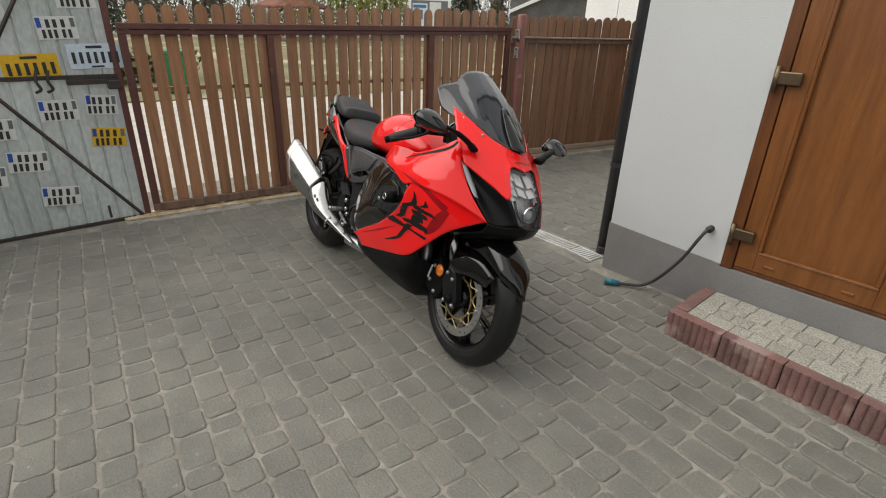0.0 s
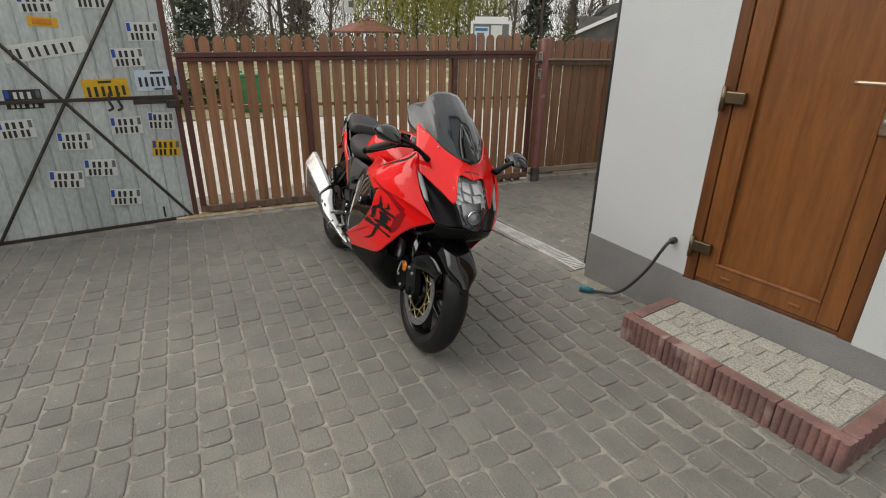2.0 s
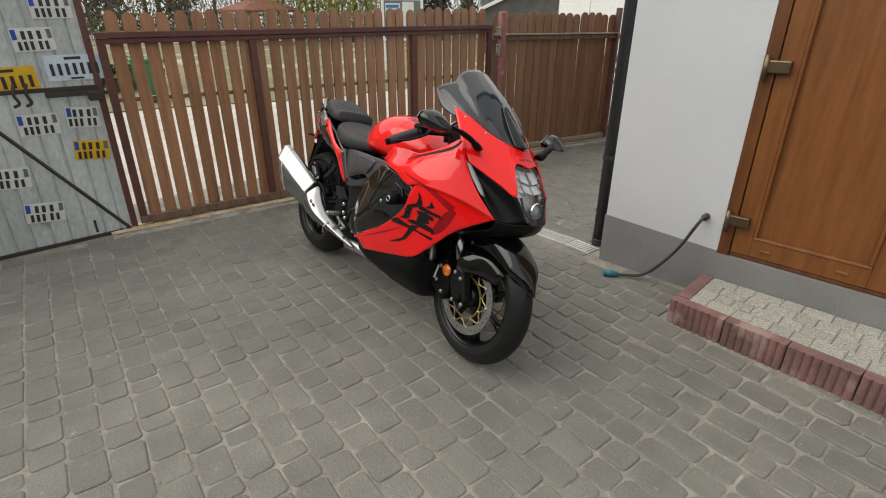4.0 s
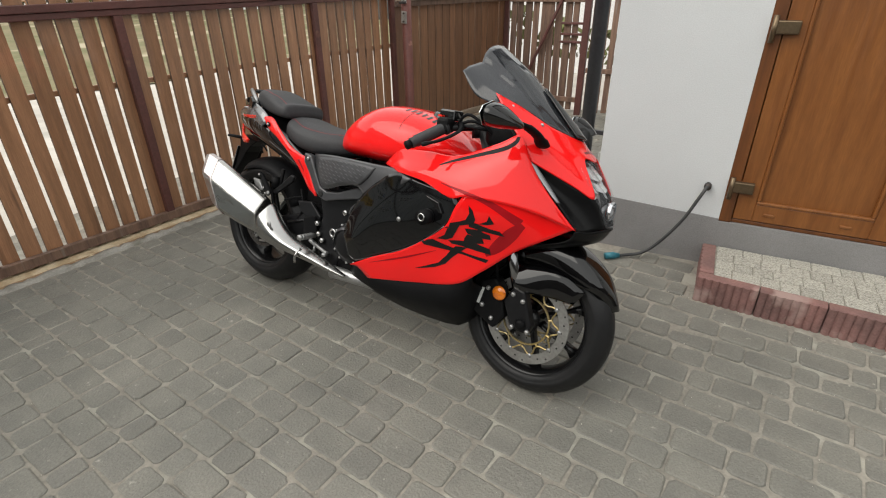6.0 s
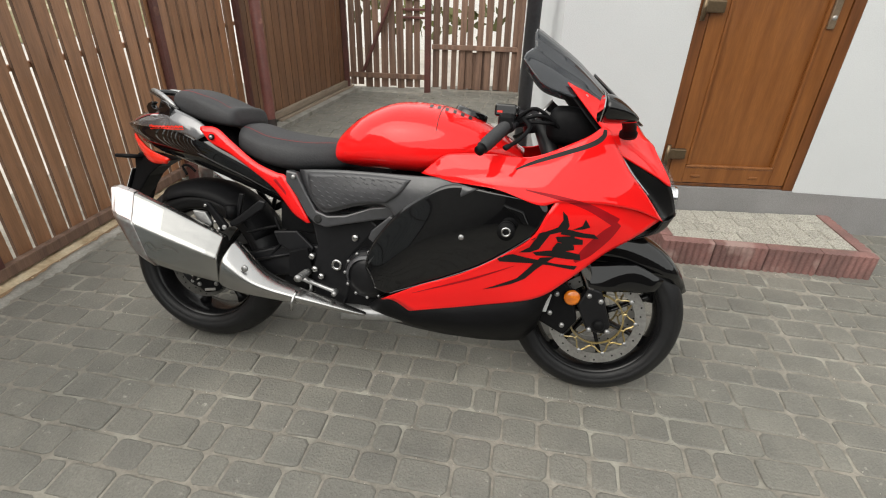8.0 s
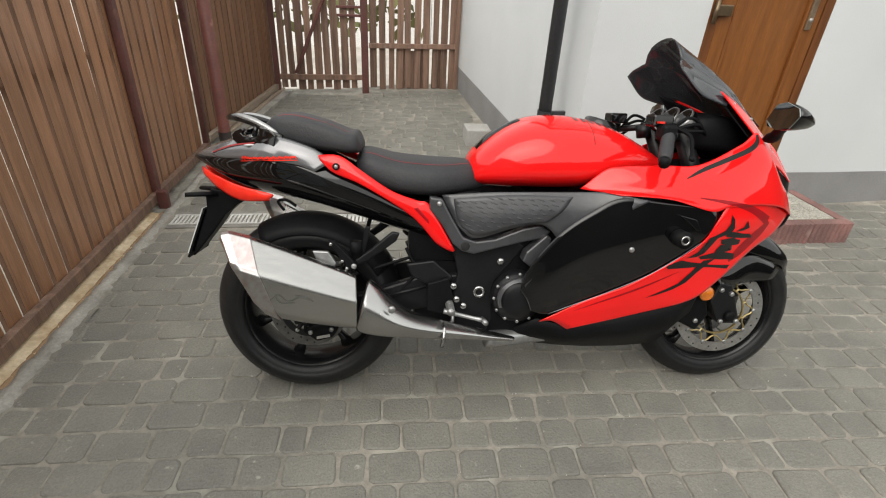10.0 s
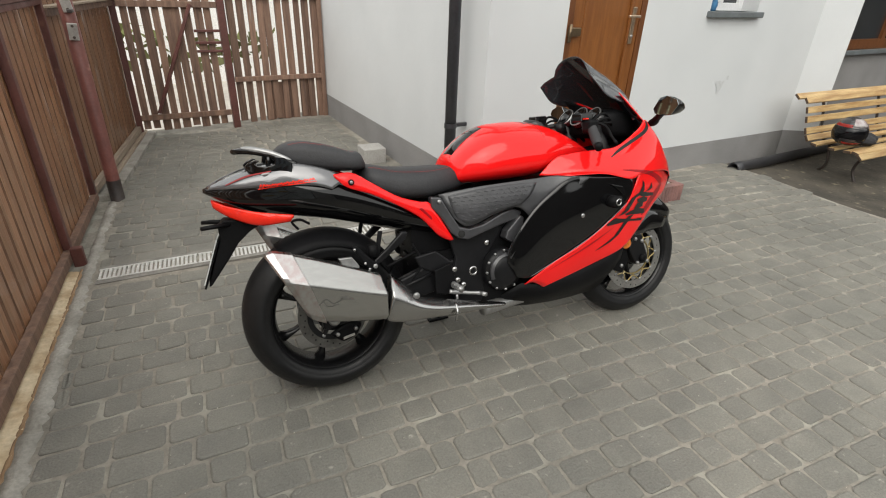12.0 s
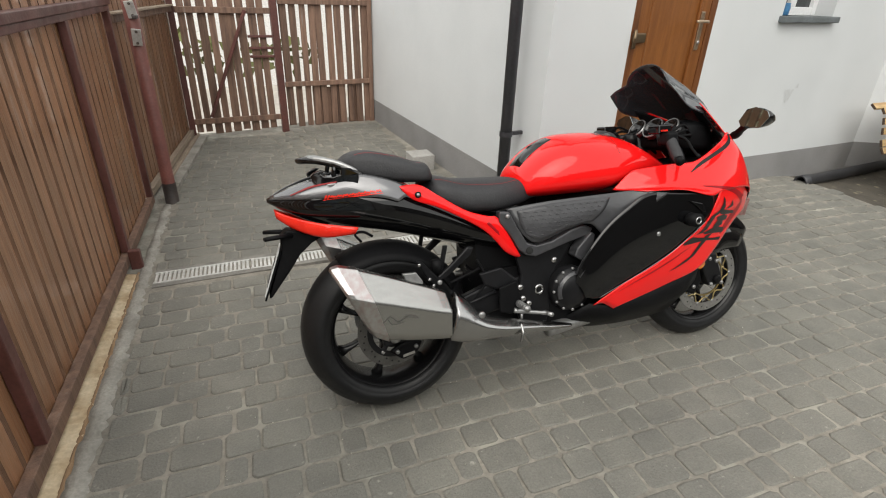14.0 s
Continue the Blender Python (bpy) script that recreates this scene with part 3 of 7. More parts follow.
for lo, hi in (((0.0, -0.04, 1.236), (GLEN, 0.0, 1.268)), ((0.0, -0.052, 1.27), (GLEN, 0.0, 1.308))):
    rail = bar("top_rail", lo, hi, m_rail, gate)
    for v in rail.data.vertices:
        v.co.z += 0.011 * v.co.x
bar("bottom_rail", (0.0, -0.04, 0.01), (GLEN, 0.0, 0.066), m_plank_grey, gate, label="dark brown bottom rail")
for s in (0.0, 0.965, 2.405, GLEN - 0.05):
    bar("upright", (s, -0.038, 0.066), (s + 0.05, 0.0, 1.236 + 0.011 * s), m_rail, gate)
bar("back_rail", (0.0, 0.024, 0.865), (GLEN, 0.05, 0.895), m_plank, gate, label="brown wooden rail on the street side")
s = 0.07
while s < GLEN - 0.1:
    w = rng.choice((0.076, 0.078, 0.081))
    h = 1.50 + 0.012 * s + rng.uniform(-0.012, 0.012)
    plank(gate, pose(s, 0.003, -0.075 + 0.01 * s, 0, rng.uniform(-0.4, 0.4), 0), w, round(h, 2), m_plank)
    s += w + rng.uniform(0.023, 0.031)
# lower guide bracket of the gate
bar("guide_bracket", (2.36, -0.1, -0.03), (2.4, -0.04, 0.09), m_rail, gate, 0.006)

post = thing("gate_post", "oxide-red round steel gate post with bolted steel plates", "post", pose(-3.35, 4.005, -0.06, 0, 0, -8))
bm = bmesh.new()
lathe(bm, [(0.001, 1.525), (0.036, 1.52), (0.043, 1.51), (0.043, 0.02), (0.05, 0.0)], (0, 0, 0), "z", 28)
part("pole", bm, m_post, post, "", True)
bm = bmesh.new()
lathe(bm, [(0.044, 0.2), (0.0465, 0.19), (0.0465, 0.0), (0.051, 0.0)], (0, 0, 0), "z", 28)
part("sleeve", bm, m_iron, post, "dark painted foot", True)
for z, tilt in ((1.13, 4), (1.29, -7)):
    lock = part("lock_plate", boxes(((-0.025, -0.058, -0.05), (0.03, -0.048, 0.05))), m_steel, post, "bare steel plate")
    lock.matrix_basis = pose(0.01, 0, z + 0.05, 0, tilt, 0)
    soft(lock, 0, 0.003)
    for dz in (-0.033, 0.033):
        bm = bmesh.new()
        lathe(bm, [(0.001, -0.066), (0.008, -0.066), (0.008, -0.058)], (0.004, 0, dz), "y", 10)
        part("bolt", bm, m_iron, lock)
bar("catch_arm", (0.02, -0.13, 1.29), (0.045, -0.05, 1.31), m_iron, post, 0.004)

F2A, F2B = Vector((-3.5, 4.03, 0)), Vector((-3.07, 5.86, 0))
f2 = thing("side_fence", "brown close-boarded wooden fence with wooden rails", "fence",
           Matrix.Translation(F2A) @ Matrix.Rotation(math.atan2(F2B.y - F2A.y, F2B.x - F2A.x), 4, "Z"))
L2 = (F2B - F2A).length
bar("top_rail", (0.0, -0.05, 1.2), (L2, 0.0, 1.245), m_plank_grey, f2)
bar("top_board", (0.02, -0.07, 1.247), (L2 - 0.1, 0.0, 1.262), m_board_pale, f2, 0.003, "pale weathered board")
bar("bottom_rail", (0.0, -0.045, 0.05), (L2, 0.0, 0.105), m_board_pale, f2, 0.006, "pale weathered board")
bar("bottom_rail", (0.3, -0.075, 0.0), (L2, -0.03, 0.045), m_board_pale, f2, 0.006, "pale weathered board")
s = 0.01
while s < L2 - 0.08:
    w = rng.choice((0.095, 0.098, 0.1))
    plank(f2, pose(s, 0.003, 0.03, 0, rng.uniform(-0.4, 0.4), 0), w, round(1.43 + rng.uniform(-0.015, 0.015), 2), m_plank_shaded)
    s += w + rng.uniform(0.01, 0.02)
kerb = tagged(part("kerb", boxes(((0, -0.15, -0.09), (L2, 0.03, 0.025))), m_concrete), "rough concrete kerb under the side fence", "kerb", kind="structure")
kerb.matrix_world = f2.matrix_world

bg = thing("back_gate", "brown slatted wooden garden gate with a diagonal brace", "gate", pose(-3.03, 5.77, 0.02, 0, 0, -2))
bar("top_rail", (0.0, -0.03, 1.17), (0.86, 0.0, 1.225), m_plank_grey, bg)
bar("bottom_rail", (0.0, -0.03, 0.13), (0.86, 0.0, 0.185), m_plank_grey, bg)
for z in (0.76, 0.84, 0.95):
    bar("lock_rail", (0.62, -0.025, z), (0.86, 0.0, z + 0.025), m_rail, bg)
bm = bmesh.new()
tube(bm, [(0.17, -0.04, 0.2), (0.62, -0.04, 1.2)], 0.018, 6)
part("brace", bm, m_rail, bg)
bar("hinge_stile", (-0.055, -0.03, -0.02), (0.0, 0.02, 1.5), m_rail, bg)
s = 0.012
while s < 0.82:
    w = rng.choice((0.062, 0.07, 0.076))
    plank(bg, pose(s, 0.002, 0.03 + rng.uniform(-0.01, 0.02), 0, rng.uniform(-0.8, 0.8), 0), w, round(1.5 + rng.uniform(-0.03, 0.03), 2), m_plank_grey, tip=0.04)
    s += w + rng.uniform(0.018, 0.027)
bp = thing("back_gate_post", "oxide-red square post beside the garden gate", "post", pose(-2.135, 5.74, 0))
soft(part("pole", boxes(((-0.035, -0.035, -0.05), (0.035, 0.035, 1.42))), m_rail, bp), 0, 0.006)
bf = thing("back_fence", "brown slatted fence panel between gate post and house", "fence", pose(-2.09, 5.75, 0.02))
bar("top_rail", (0.0, -0.03, 1.26), (0.94, 0.0, 1.31), m_plank_grey, bf)
bar("lower_rail", (0.0, -0.03, 0.46), (0.94, 0.0, 0.51), m_plank_grey, bf)
bar("end_post", (0.94, -0.03, -0.02), (0.99, 0.02, 1.4), m_plank_grey, bf)
s = 0.012
while s < 0.89:
    w = rng.choice((0.058, 0.066, 0.072))
    plank(bf, pose(s, 0.002, 0.03 + rng.uniform(-0.01, 0.02), 0, rng.uniform(-0.8, 0.8), 0), w, round(1.4 + rng.uniform(-0.03, 0.03), 2), m_plank_grey, tip=0.04)
    s += w + rng.uniform(0.024, 0.038)
for a, w, h in ((0.3, 0.1, 0.42), (0.42, 0.11, 0.4), (0.56, 0.1, 0.45), (0.7, 0.11, 0.42)):
    plank(bf, pose(a, 0.026, 0.03), w, h, m_plank_grey, tip=0.004)

# ---- foam-topped strip and concrete kerb under the gate ----
def ragged(s0, s1, n, y_in, y_out, z0, z1, wob, seed, mat, name, label, category):
    r, bm, loops = random.Random(seed), bmesh.new(), []
    for k in range(n + 1):
        s = s0 + (s1 - s0) * k / n
        yo, zz = y_out + r.uniform(-wob, wob), z1 + r.uniform(-wob, wob) * 0.5
        loops.append([(s, y_in, z0), (s, y_in, zz), (s, (y_in + yo) / 2, zz + 0.004), (s, yo, zz - 0.008), (s, yo - 0.01, z0)])
    rings(bm, loops, True, True)
    ob = tagged(part(name, bm, mat, None, "", True), label, category, kind="structure")
    ob.matrix_world = G
    return ob


ragged(-0.2, 2.28, 200, 0.04, -0.088, -0.2, -0.006, 0.007, 2, m_foam, "trim_foam", "ragged ochre foam strip under the gate", "foam strip")
ragged(-0.2, 2.3, 90, -0.08, -0.098, -0.2, -0.013, 0.002, 6, m_rust, "trim_track", "rust-stained ochre edge strip along the gate", "edge strip")
ragged(-0.2, 3.36, 120, -0.092, -0.158, -0.2, -0.014, 0.012, 3, m_concrete, "trim_kerb", "crumbling concrete strip along the gate", "kerb")

# ---- open sheet-metal gate leaf ----
LEAF = Matrix.Translation((-3.995, 0.655, -0.03)) @ Matrix.Rotation(radians(-91.5), 4, "Z")
LW, LH = 2.3, 2.15
leaf = thing("metal_gate_leaf", "galvanised sheet-metal gate leaf with diagonal iron braces", "gate", LEAF)
bm = bmesh.new()
prof, s = [], 0.02
while s < LW - 0.1:
    prof += [(s, 0.0), (s + 0.082, 0.0), (s + 0.088, -0.008), (s + 0.094, -0.008)]
    s += 0.1
prof.append((s, 0.0))
lowv = [bm.verts.new((a, b, 0.03)) for a, b in prof]
topv = [bm.verts.new((a, b, LH)) for a, b in prof]
for i in range(len(prof) - 1):
    bm.faces.new((lowv[i], lowv[i + 1], topv[i + 1], topv[i]))
bmesh.ops.solidify(bm, geom=bm.faces[:], thickness=0.002)
part("sheet", bm, m_galv, leaf, "ribbed galvanised sheet")
for lo, hi in (((0.0, -0.03, 0.0), (0.04, 0.012, LH)), ((LW - 0.04, -0.03, 0.0), (LW, 0.012, LH)), ((0.04, -0.03, 0.0), (LW - 0.04, 0.012, 0.03)),
               ((0.04, -0.03, LH - 0.04), (LW - 0.04, 0.012, LH))):
    bar("frame_bar", lo, hi, m_rail if lo[0] == 0.0 else m_iron, leaf, 0.003)
bar("latch_bar", (0.03, 0.012, 1.0), (LW - 0.05, 0.035, 1.025), m_iron, leaf, 0.003)
bar("latch_bar", (0.03, 0.012, 0.965), (0.32, 0.045, 0.998), m_iron, leaf, 0.003)
for (a, c), (b, d) in (((0.3, 1.72), (1.35, 0.02)), ((0.06, 0.035), (1.3, 1.78))):
    bm = bmesh.new()
    tube(bm, [(a, 0.018, c), (b, 0.018, d)], 0.013, 6)
    part("brace", bm, m_iron, leaf)
for x in (0.4, 0.46):
    bm = bmesh.new()
    tube(bm, spline([(x, 0.05, 1.06), (x + 0.015, 0.06, 1.0), (x, 0.06, 0.95), (x + 0.03, 0.05, 0.93)], 12), 0.009, 6)
    part("hook", bm, m_iron, leaf)
bar("lock_box", (0.02, 0.012, 0.93), (0.1, 0.055, 0.99), m_iron, leaf, 0.008)
bar("drop_bolt", (0.25, 0.015, 0.05), (0.265, 0.03, 0.14), m_iron, leaf, 0.003)


def number_plate(y, z, w, h, tilt, mat, style, label):
    """A used plate riveted to the leaf; its characters are plain bars."""
    m = Matrix.Translation((-3.988 - 0.026 * (0.655 - y), y, z)) @ Matrix.Rotation(radians(88.5), 4, "Z") @ Matrix.Rotation(radians(-tilt), 4, "Y")
    ob = thing("number_plate", label, "number plate", m, "plates on the gate leaf")
    soft(part("sheet", boxes(((-w / 2, -0.004, -h / 2), (w / 2, 0.0, h / 2))), mat, ob), 0, 0.0015, 1)
    ink = m_plate_white if mat is m_plate_dark else m_bar
    if style == "moto":
        part("band", boxes(((-w / 2 + 0.006, -0.006, 0.004), (-w / 2 + 0.03, -0.004, h / 2 - 0.006))), m_bar_blue, ob, "blue band")
        part("band", boxes(((w / 2 - 0.03, -0.006, 0.006), (w / 2 - 0.008, -0.004, h / 2 - 0.008))), m_sill, ob, "small grey band")
        groups = [(x, 0.026, 0.034, 0.046) for x in (-0.042, -0.006, 0.036)]
        groups += [(x, -0.032, 0.029, 0.048) for x in (-0.072, -0.042, -0.012, 0.03, 0.062)]
    elif style == "long":
        groups = [(x, -0.005, 0.03, h * 0.6) for x in (-0.2, -0.16, -0.09, -0.05, 0.0, 0.05, 0.1, 0.15)]
    else:
        n = 7 if style == "wide" else 6
        groups = [((i - (n - 1) / 2) * w / (n + 0.6), -0.008, w / (n + 2.6), h * 0.45) for i in range(n)]
        groups += [(0, h * 0.37, w * 0.5, h * 0.1), (0, -h * 0.41, w * 0.4, h * 0.07)]
    for x, zz, gw, gh in groups:
        part("bar", boxes(((x - gw / 2 * 0.58, -0.0058, zz - gh / 2), (x + gw / 2 * 0.58, -0.004, zz + gh / 2))), ink, ob)
    return ob


WHITE = "white number plate with dark bars riveted to sheet metal"
for y, z, tilt in ((-0.11, 1.62, 3), (0.21, 1.66, 1), (0.49, 1.45, 1), (0.36, 1.27, 2), (0.26, 0.78, -1), (0.5, 0.8, -4),
                   (-0.41, 0.8, 2), (-0.09, 0.69, -3), (0.03, 0.475, -5), (-0.2, 0.41, -6), (0.15, 0.225, -6)):
    w = 0.18 if (y, z) == (0.5, 0.8) else 0.21
    number_plate(y, z, w, 0.13, tilt, m_plate_white, "moto", WHITE)
number_plate(-0.32, 1.0, 0.21, 0.13, 0, m_plate_dark, "moto", "black number plate with pale bars riveted to sheet metal")
number_plate(0.5, 0.585, 0.2, 0.125, -5, m_plate_yellow, "moto", "amber number plate with dark bars riveted to sheet metal")
number_plate(-0.12, 1.325, 0.5, 0.11, 9, m_plate_white, "long", "long white number plate with dark bars, hung askew")
number_plate(0.53, 1.105, 0.305, 0.152, 1, m_plate_pale, "wide", "pale blue number plate with dark bars riveted to sheet metal")
number_plate(0.18, 1.045, 0.29, 0.155, 2, m_plate_yellow, "square", "yellow number plate with dark bars behind an iron hook")
tag_ob = thing("sticker", "small torn orange and yellow sticker", "sticker", Matrix.Translation((-4.008, -0.1, 1.5)) @ Matrix.Rotation(radians(88.5), 4, "Z") @ Matrix.Rotation(radians(3), 4, "Y"))
part("backing", boxes(((-0.085, -0.002, -0.03), (0.085, 0, 0.03))), m_plate_yellow, tag_ob)
part("print", boxes(((-0.06, -0.0035, -0.018), (0.05, -0.002, 0.02))), m_sticker, tag_ob)

# ---- lying pipe, bench and helmet ----
lp = thing("drain_pipe", "dark plastic drain pipe lying along the house wall", "pipe", Matrix())
bm = bmesh.new()
pts = [Vector((1.56, 2.27, 0.03)), Vector((3.4, 2.27, 0.01))]
q = pts[1] - pts[0]
prof = [(0.055, 0), (0.055, 0.12), (0.048, 0.13), (0.048, q.length), (0.043, q.length), (0.043, 0.0)]
lathe(bm, prof, (0, 0, 0), "x", 24, True)
ob = part("tube", bm, m_graphite, lp, "", True)
ob.matrix_basis = Matrix.Translation(pts[0]) @ q.to_track_quat("X", "Z").to_matrix().to_4x4()


m_end_grain = material("dark_end_grain", (0.09, 0.055, 0.035), 0.8, second=(0.05, 0.032, 0.022), scale=30, fine=90)


def garden_bench(m):
    b = thing("garden_bench", "varnished pine slat bench on curved iron legs", "bench", m)
    L = 1.7
    side = [(0.0, 0.17, 0.83), (0, 0.11, 0.77), (0, 0.07, 0.64), (0, 0.03, 0.5), (0, -0.05, 0.415), (0, -0.3, 0.41), (0, -0.43, 0.42), (0, -0.48, 0.385)]
    curve = spline(side, 60)
    for x in (0.33, L - 0.33):
        leg = part("side_iron", tube(bmesh.new(), [p + Vector((x, 0.012, -0.012)) for p in curve], 0.013, 6), m_iron, b)
        part("front_leg", tube(bmesh.new(), spline([(x, -0.4, 0.4), (x, -0.34, 0.22), (x, -0.4, 0.075)], 12), 0.014, 6), m_iron, leg)
        part("rear_leg", tube(bmesh.new(), spline([(x, -0.06, 0.4), (x, -0.1, 0.2), (x, 0.0, 0.075)], 12), 0.014, 6), m_iron, leg)
    for k in range(11):
        i = int(2 + k * 5.5)
        p, d = curve[i], (curve[min(59, i + 2)] - curve[max(0, i - 2)]).normalized()
        n = Vector((0, d.z, -d.y))
        bm = bmesh.new()
        loop = [p + d * a + n * c for a, c in ((-0.03, 0.0), (0.03, 0.0), (0.03, 0.024), (-0.03, 0.024))]
        off = Vector((0, 0, 0)) if n.z > 0 or n.y < 0 else -n * 0.024
        rings(bm, [[v + off + Vector((x, 0, 0)) for v in loop] for x in (-0.1 if k == 0 else 0.0, L)])
        slat = soft(part("slat", bm, m_pine, b), 0, 0.005)
        slat.data.materials.append(m_end_grain)
        for f in slat.data.polygons:
            f.material_index = 1 if abs(f.normal.x) > 0.9 else 0
    return b


garden_bench(pose(2.29, 2.06, -0.175, 0, 0, -4))
m_helmet_k = material("black_helmet_paint", (0.02, 0.02, 0.022), 0.25, second=(0.05, 0.04, 0.04), scale=14, fine=0, coat=0.5)
m_helmet_w = material("white_helmet_paint", (0.72, 0.68, 0.68), 0.22, second=(0.5, 0.4, 0.4), scale=22, fine=0, coat=0.5, spots=(0.4, 0.03, 0.025), spot_scale=16, spot_size=0.64)
m_helmet_r = material("red_helmet_paint", (0.6, 0.05, 0.035), 0.22, second=(0.35, 0.03, 0.025), scale=22, fine=0, coat=0.5, spots=(0.7, 0.66, 0.64), spot_scale=20, spot_size=0.62)
m_visor_cloth = material("black_cloth", (0.015, 0.015, 0.017), 0.8, second=(0.03, 0.03, 0.032), scale=20, fine=80, bump=0.4, bump_scale=60)
m_visor = material("black_visor", (0.01, 0.01, 0.012), 0.08, fine=0, coat=0.5)
# soft black bag by the helmet, built from two rough ellipsoids
bag = thing("glove_bundle", "soft black bag lying beside the helmet on the bench", "gloves", pose(2.66, 1.72, 0.27, 0, 0, 15))
for gx, gw in ((-0.06, 0.075), (0.05, 0.065)):
    bm = bmesh.new()
    bmesh.ops.create_uvsphere(bm, u_segments=18, v_segments=12, radius=1.0, matrix=pose(gx, 0, 0.05, 0, 0, 20) @ Matrix.Diagonal((gw, 0.09, 0.05, 1)))
    r_g = random.Random(int(gw * 1000))
    for v in bm.verts:
        v.co += Vector((r_g.uniform(-1, 1), r_g.uniform(-1, 1), r_g.uniform(-1, 1))) * 0.006
    part("glove", bm, m_visor_cloth, bag, "", True)
hm = thing("helmet", "white, red and black motorcycle helmet with a black visor", "helmet", pose(2.42, 1.78, 0.40, 0, 0, -160))
bm = bmesh.new()
bmesh.ops.create_uvsphere(bm, u_segments=28, v_segments=18, radius=0.135)
for v in bm.verts:
    v.co.x *= 1.12 if v.co.x > 0 else 1.0
    if v.co.z < -0.06:
        v.co.z = -0.06 + (v.co.z + 0.06) * 0.75
    if v.co.z < 0 and v.co.x > 0:
        v.co.x += 0.18 * -v.co.z
part("shell", bm, m_helmet_k, hm, "glossy black shell", True)


def helmet_panel(name, az0, az1, el0, el1, mat, label):
    """A painted panel curved round the shell."""
    bm, loops = bmesh.new(), []
    for j in range(7):
        el = radians(el0 + (el1 - el0) * j / 6)
        row = []
        for k in range(13):
            a = radians(az0 + (az1 - az0) * k / 12)
            v = Vector((math.cos(el) * math.cos(a), math.cos(el) * math.sin(a), math.sin(el))) * 0.1375
            v.x *= 1.12 if v.x > 0 else 1.0
            if v.z < -0.06:
                v.z = -0.06 + (v.z + 0.06) * 0.75
            if v.z < 0 and v.x > 0:
                v.x += 0.18 * -v.z
            row.append(v)
        loops.append(row)
    rings(bm, loops, False, False)
    bmesh.ops.solidify(bm, geom=bm.faces[:], thickness=0.002)
    part(name, bm, mat, hm, label, True)


helmet_panel("crown_panel", 4, 80, 30, 68, m_helmet_w, "white crown panel")
helmet_panel("side_panel", 78, 150, -20, 40, m_helmet_w, "white side panel")
helmet_panel("brow_panel", -70, 3, 25, 36, m_helmet_r, "red brow panel")
helmet_panel("chin_panel", -20, 70, -46, -33, m_helmet_r, "red chin panel")
bm = bmesh.new()
loops = []
for j in range(7):
    el = radians(-30 + j * 9)
    loops.append([Vector((1.12 * 0.141 * math.cos(el) * math.cos(a), 0.141 * math.cos(el) * math.sin(a), 0.141 * math.sin(el)))
                  for a in [radians(-75 + 150 * k / 16) for k in range(17)]])
rings(bm, loops, False, False)
bmesh.ops.solidify(bm, geom=bm.faces[:], thickness=0.003)
part("visor", bm, m_visor, hm, "black visor", True)

m_outer = material("brown_grey_render", (0.1, 0.09, 0.08), 0.9, second=(0.065, 0.06, 0.053), scale=2, fine=60, bump=0.2)
# ---- unseen plain walls, added to close the yard and shape its reflections ----
structure("wall_south", boxes(((-4.6, -5.8, -0.1), (6.5, -5.5, 2.5))), m_outer, "unseen plain brown-grey wall added to close the yard and darken reflections", "wall")
# added wall, pale so that the exhaust mirrors something bright
structure("wall_west", boxes(((-4.35, -5.5, -0.1), (-4.1, -1.7, 2.1))), m_block, "unseen plain pale grey wall added beside the yard to brighten reflections", "wall")
# added wall: darkens the black panels' reflections and blocks light from the east
structure("wall_east", boxes(((6.5, -5.8, -0.1), (6.8, 2.46, 2.5))), m_outer, "unseen plain brown-grey wall added at the far end to darken reflections", "wall")
# ---- motorcycle: x forward, y to its left, z up, under the rear axle ----
from mathutils.bvhtree import BVHTree

m_red = material("red_gloss_paint", (0.87, 0.01, 0.011), 0.34, second=(0.83, 0.0085, 0.0095), scale=3, fine=0, coat=0.9, spec=0.02)
m_darkred = material("dark_red_decal", (0.36, 0.006, 0.011), 0.4, fine=0, coat=0.25, spec=0.1)
m_gloss = material("black_gloss_paint", (0.003, 0.003, 0.0035), 0.05, second=(0.0045, 0.0045, 0.005), scale=4, fine=0, coat=0.25, spec=0.45)
m_satin = material("black_satin_plastic", (0.007, 0.007, 0.0075), 0.45, spec=0.08, second=(0.009, 0.009, 0.01), scale=9, fine=90, bump=0.08, bump_scale=150)
m_frame = material("black_frame_paint", (0.009, 0.009, 0.01), 0.34, spec=0.22, second=(0.013, 0.013, 0.0145), scale=7, fine=60)
m_rubber = material("tyre_rubber", (0.0085, 0.0087, 0.0098), 0.46, spec=0.3, second=(0.012, 0.012, 0.0128), scale=7, fine=50, bump=0.1, rough_var=0.08)
m_rim = material("black_wheel_paint", (0.006, 0.006, 0.0066), 0.25, spec=0.35, second=(0.009, 0.009, 0.0098), fine=50)
m_seat = material("seat_vinyl", (0.026, 0.026, 0.029), 0.58, spec=0.4, second=(0.036, 0.036, 0.039), scale=6, fine=120, bump=0.15, bump_scale=180)
m_brushed = material("brushed_stainless", (0.46, 0.455, 0.44), 0.27, 1.0, second=(0.43, 0.425, 0.412), scale=6, grain=(0.1, 9, 9), fine=0)
m_cap = material("bright_brushed_steel", (0.6, 0.595, 0.585), 0.28, 1.0, second=(0.52, 0.436, 0.428), scale=6, grain=(9, 0.2, 9), fine=0)
m_polish = material("polished_steel", (0.44, 0.436, 0.432), 0.24, 1.0, second=(0.39, 0.386, 0.382), scale=5, fine=0, rough_var=0.04)
m_slider = material("dark_chrome", (0.3, 0.3, 0.31), 0.14, 1.0, second=(0.25, 0.25, 0.26), fine=0)
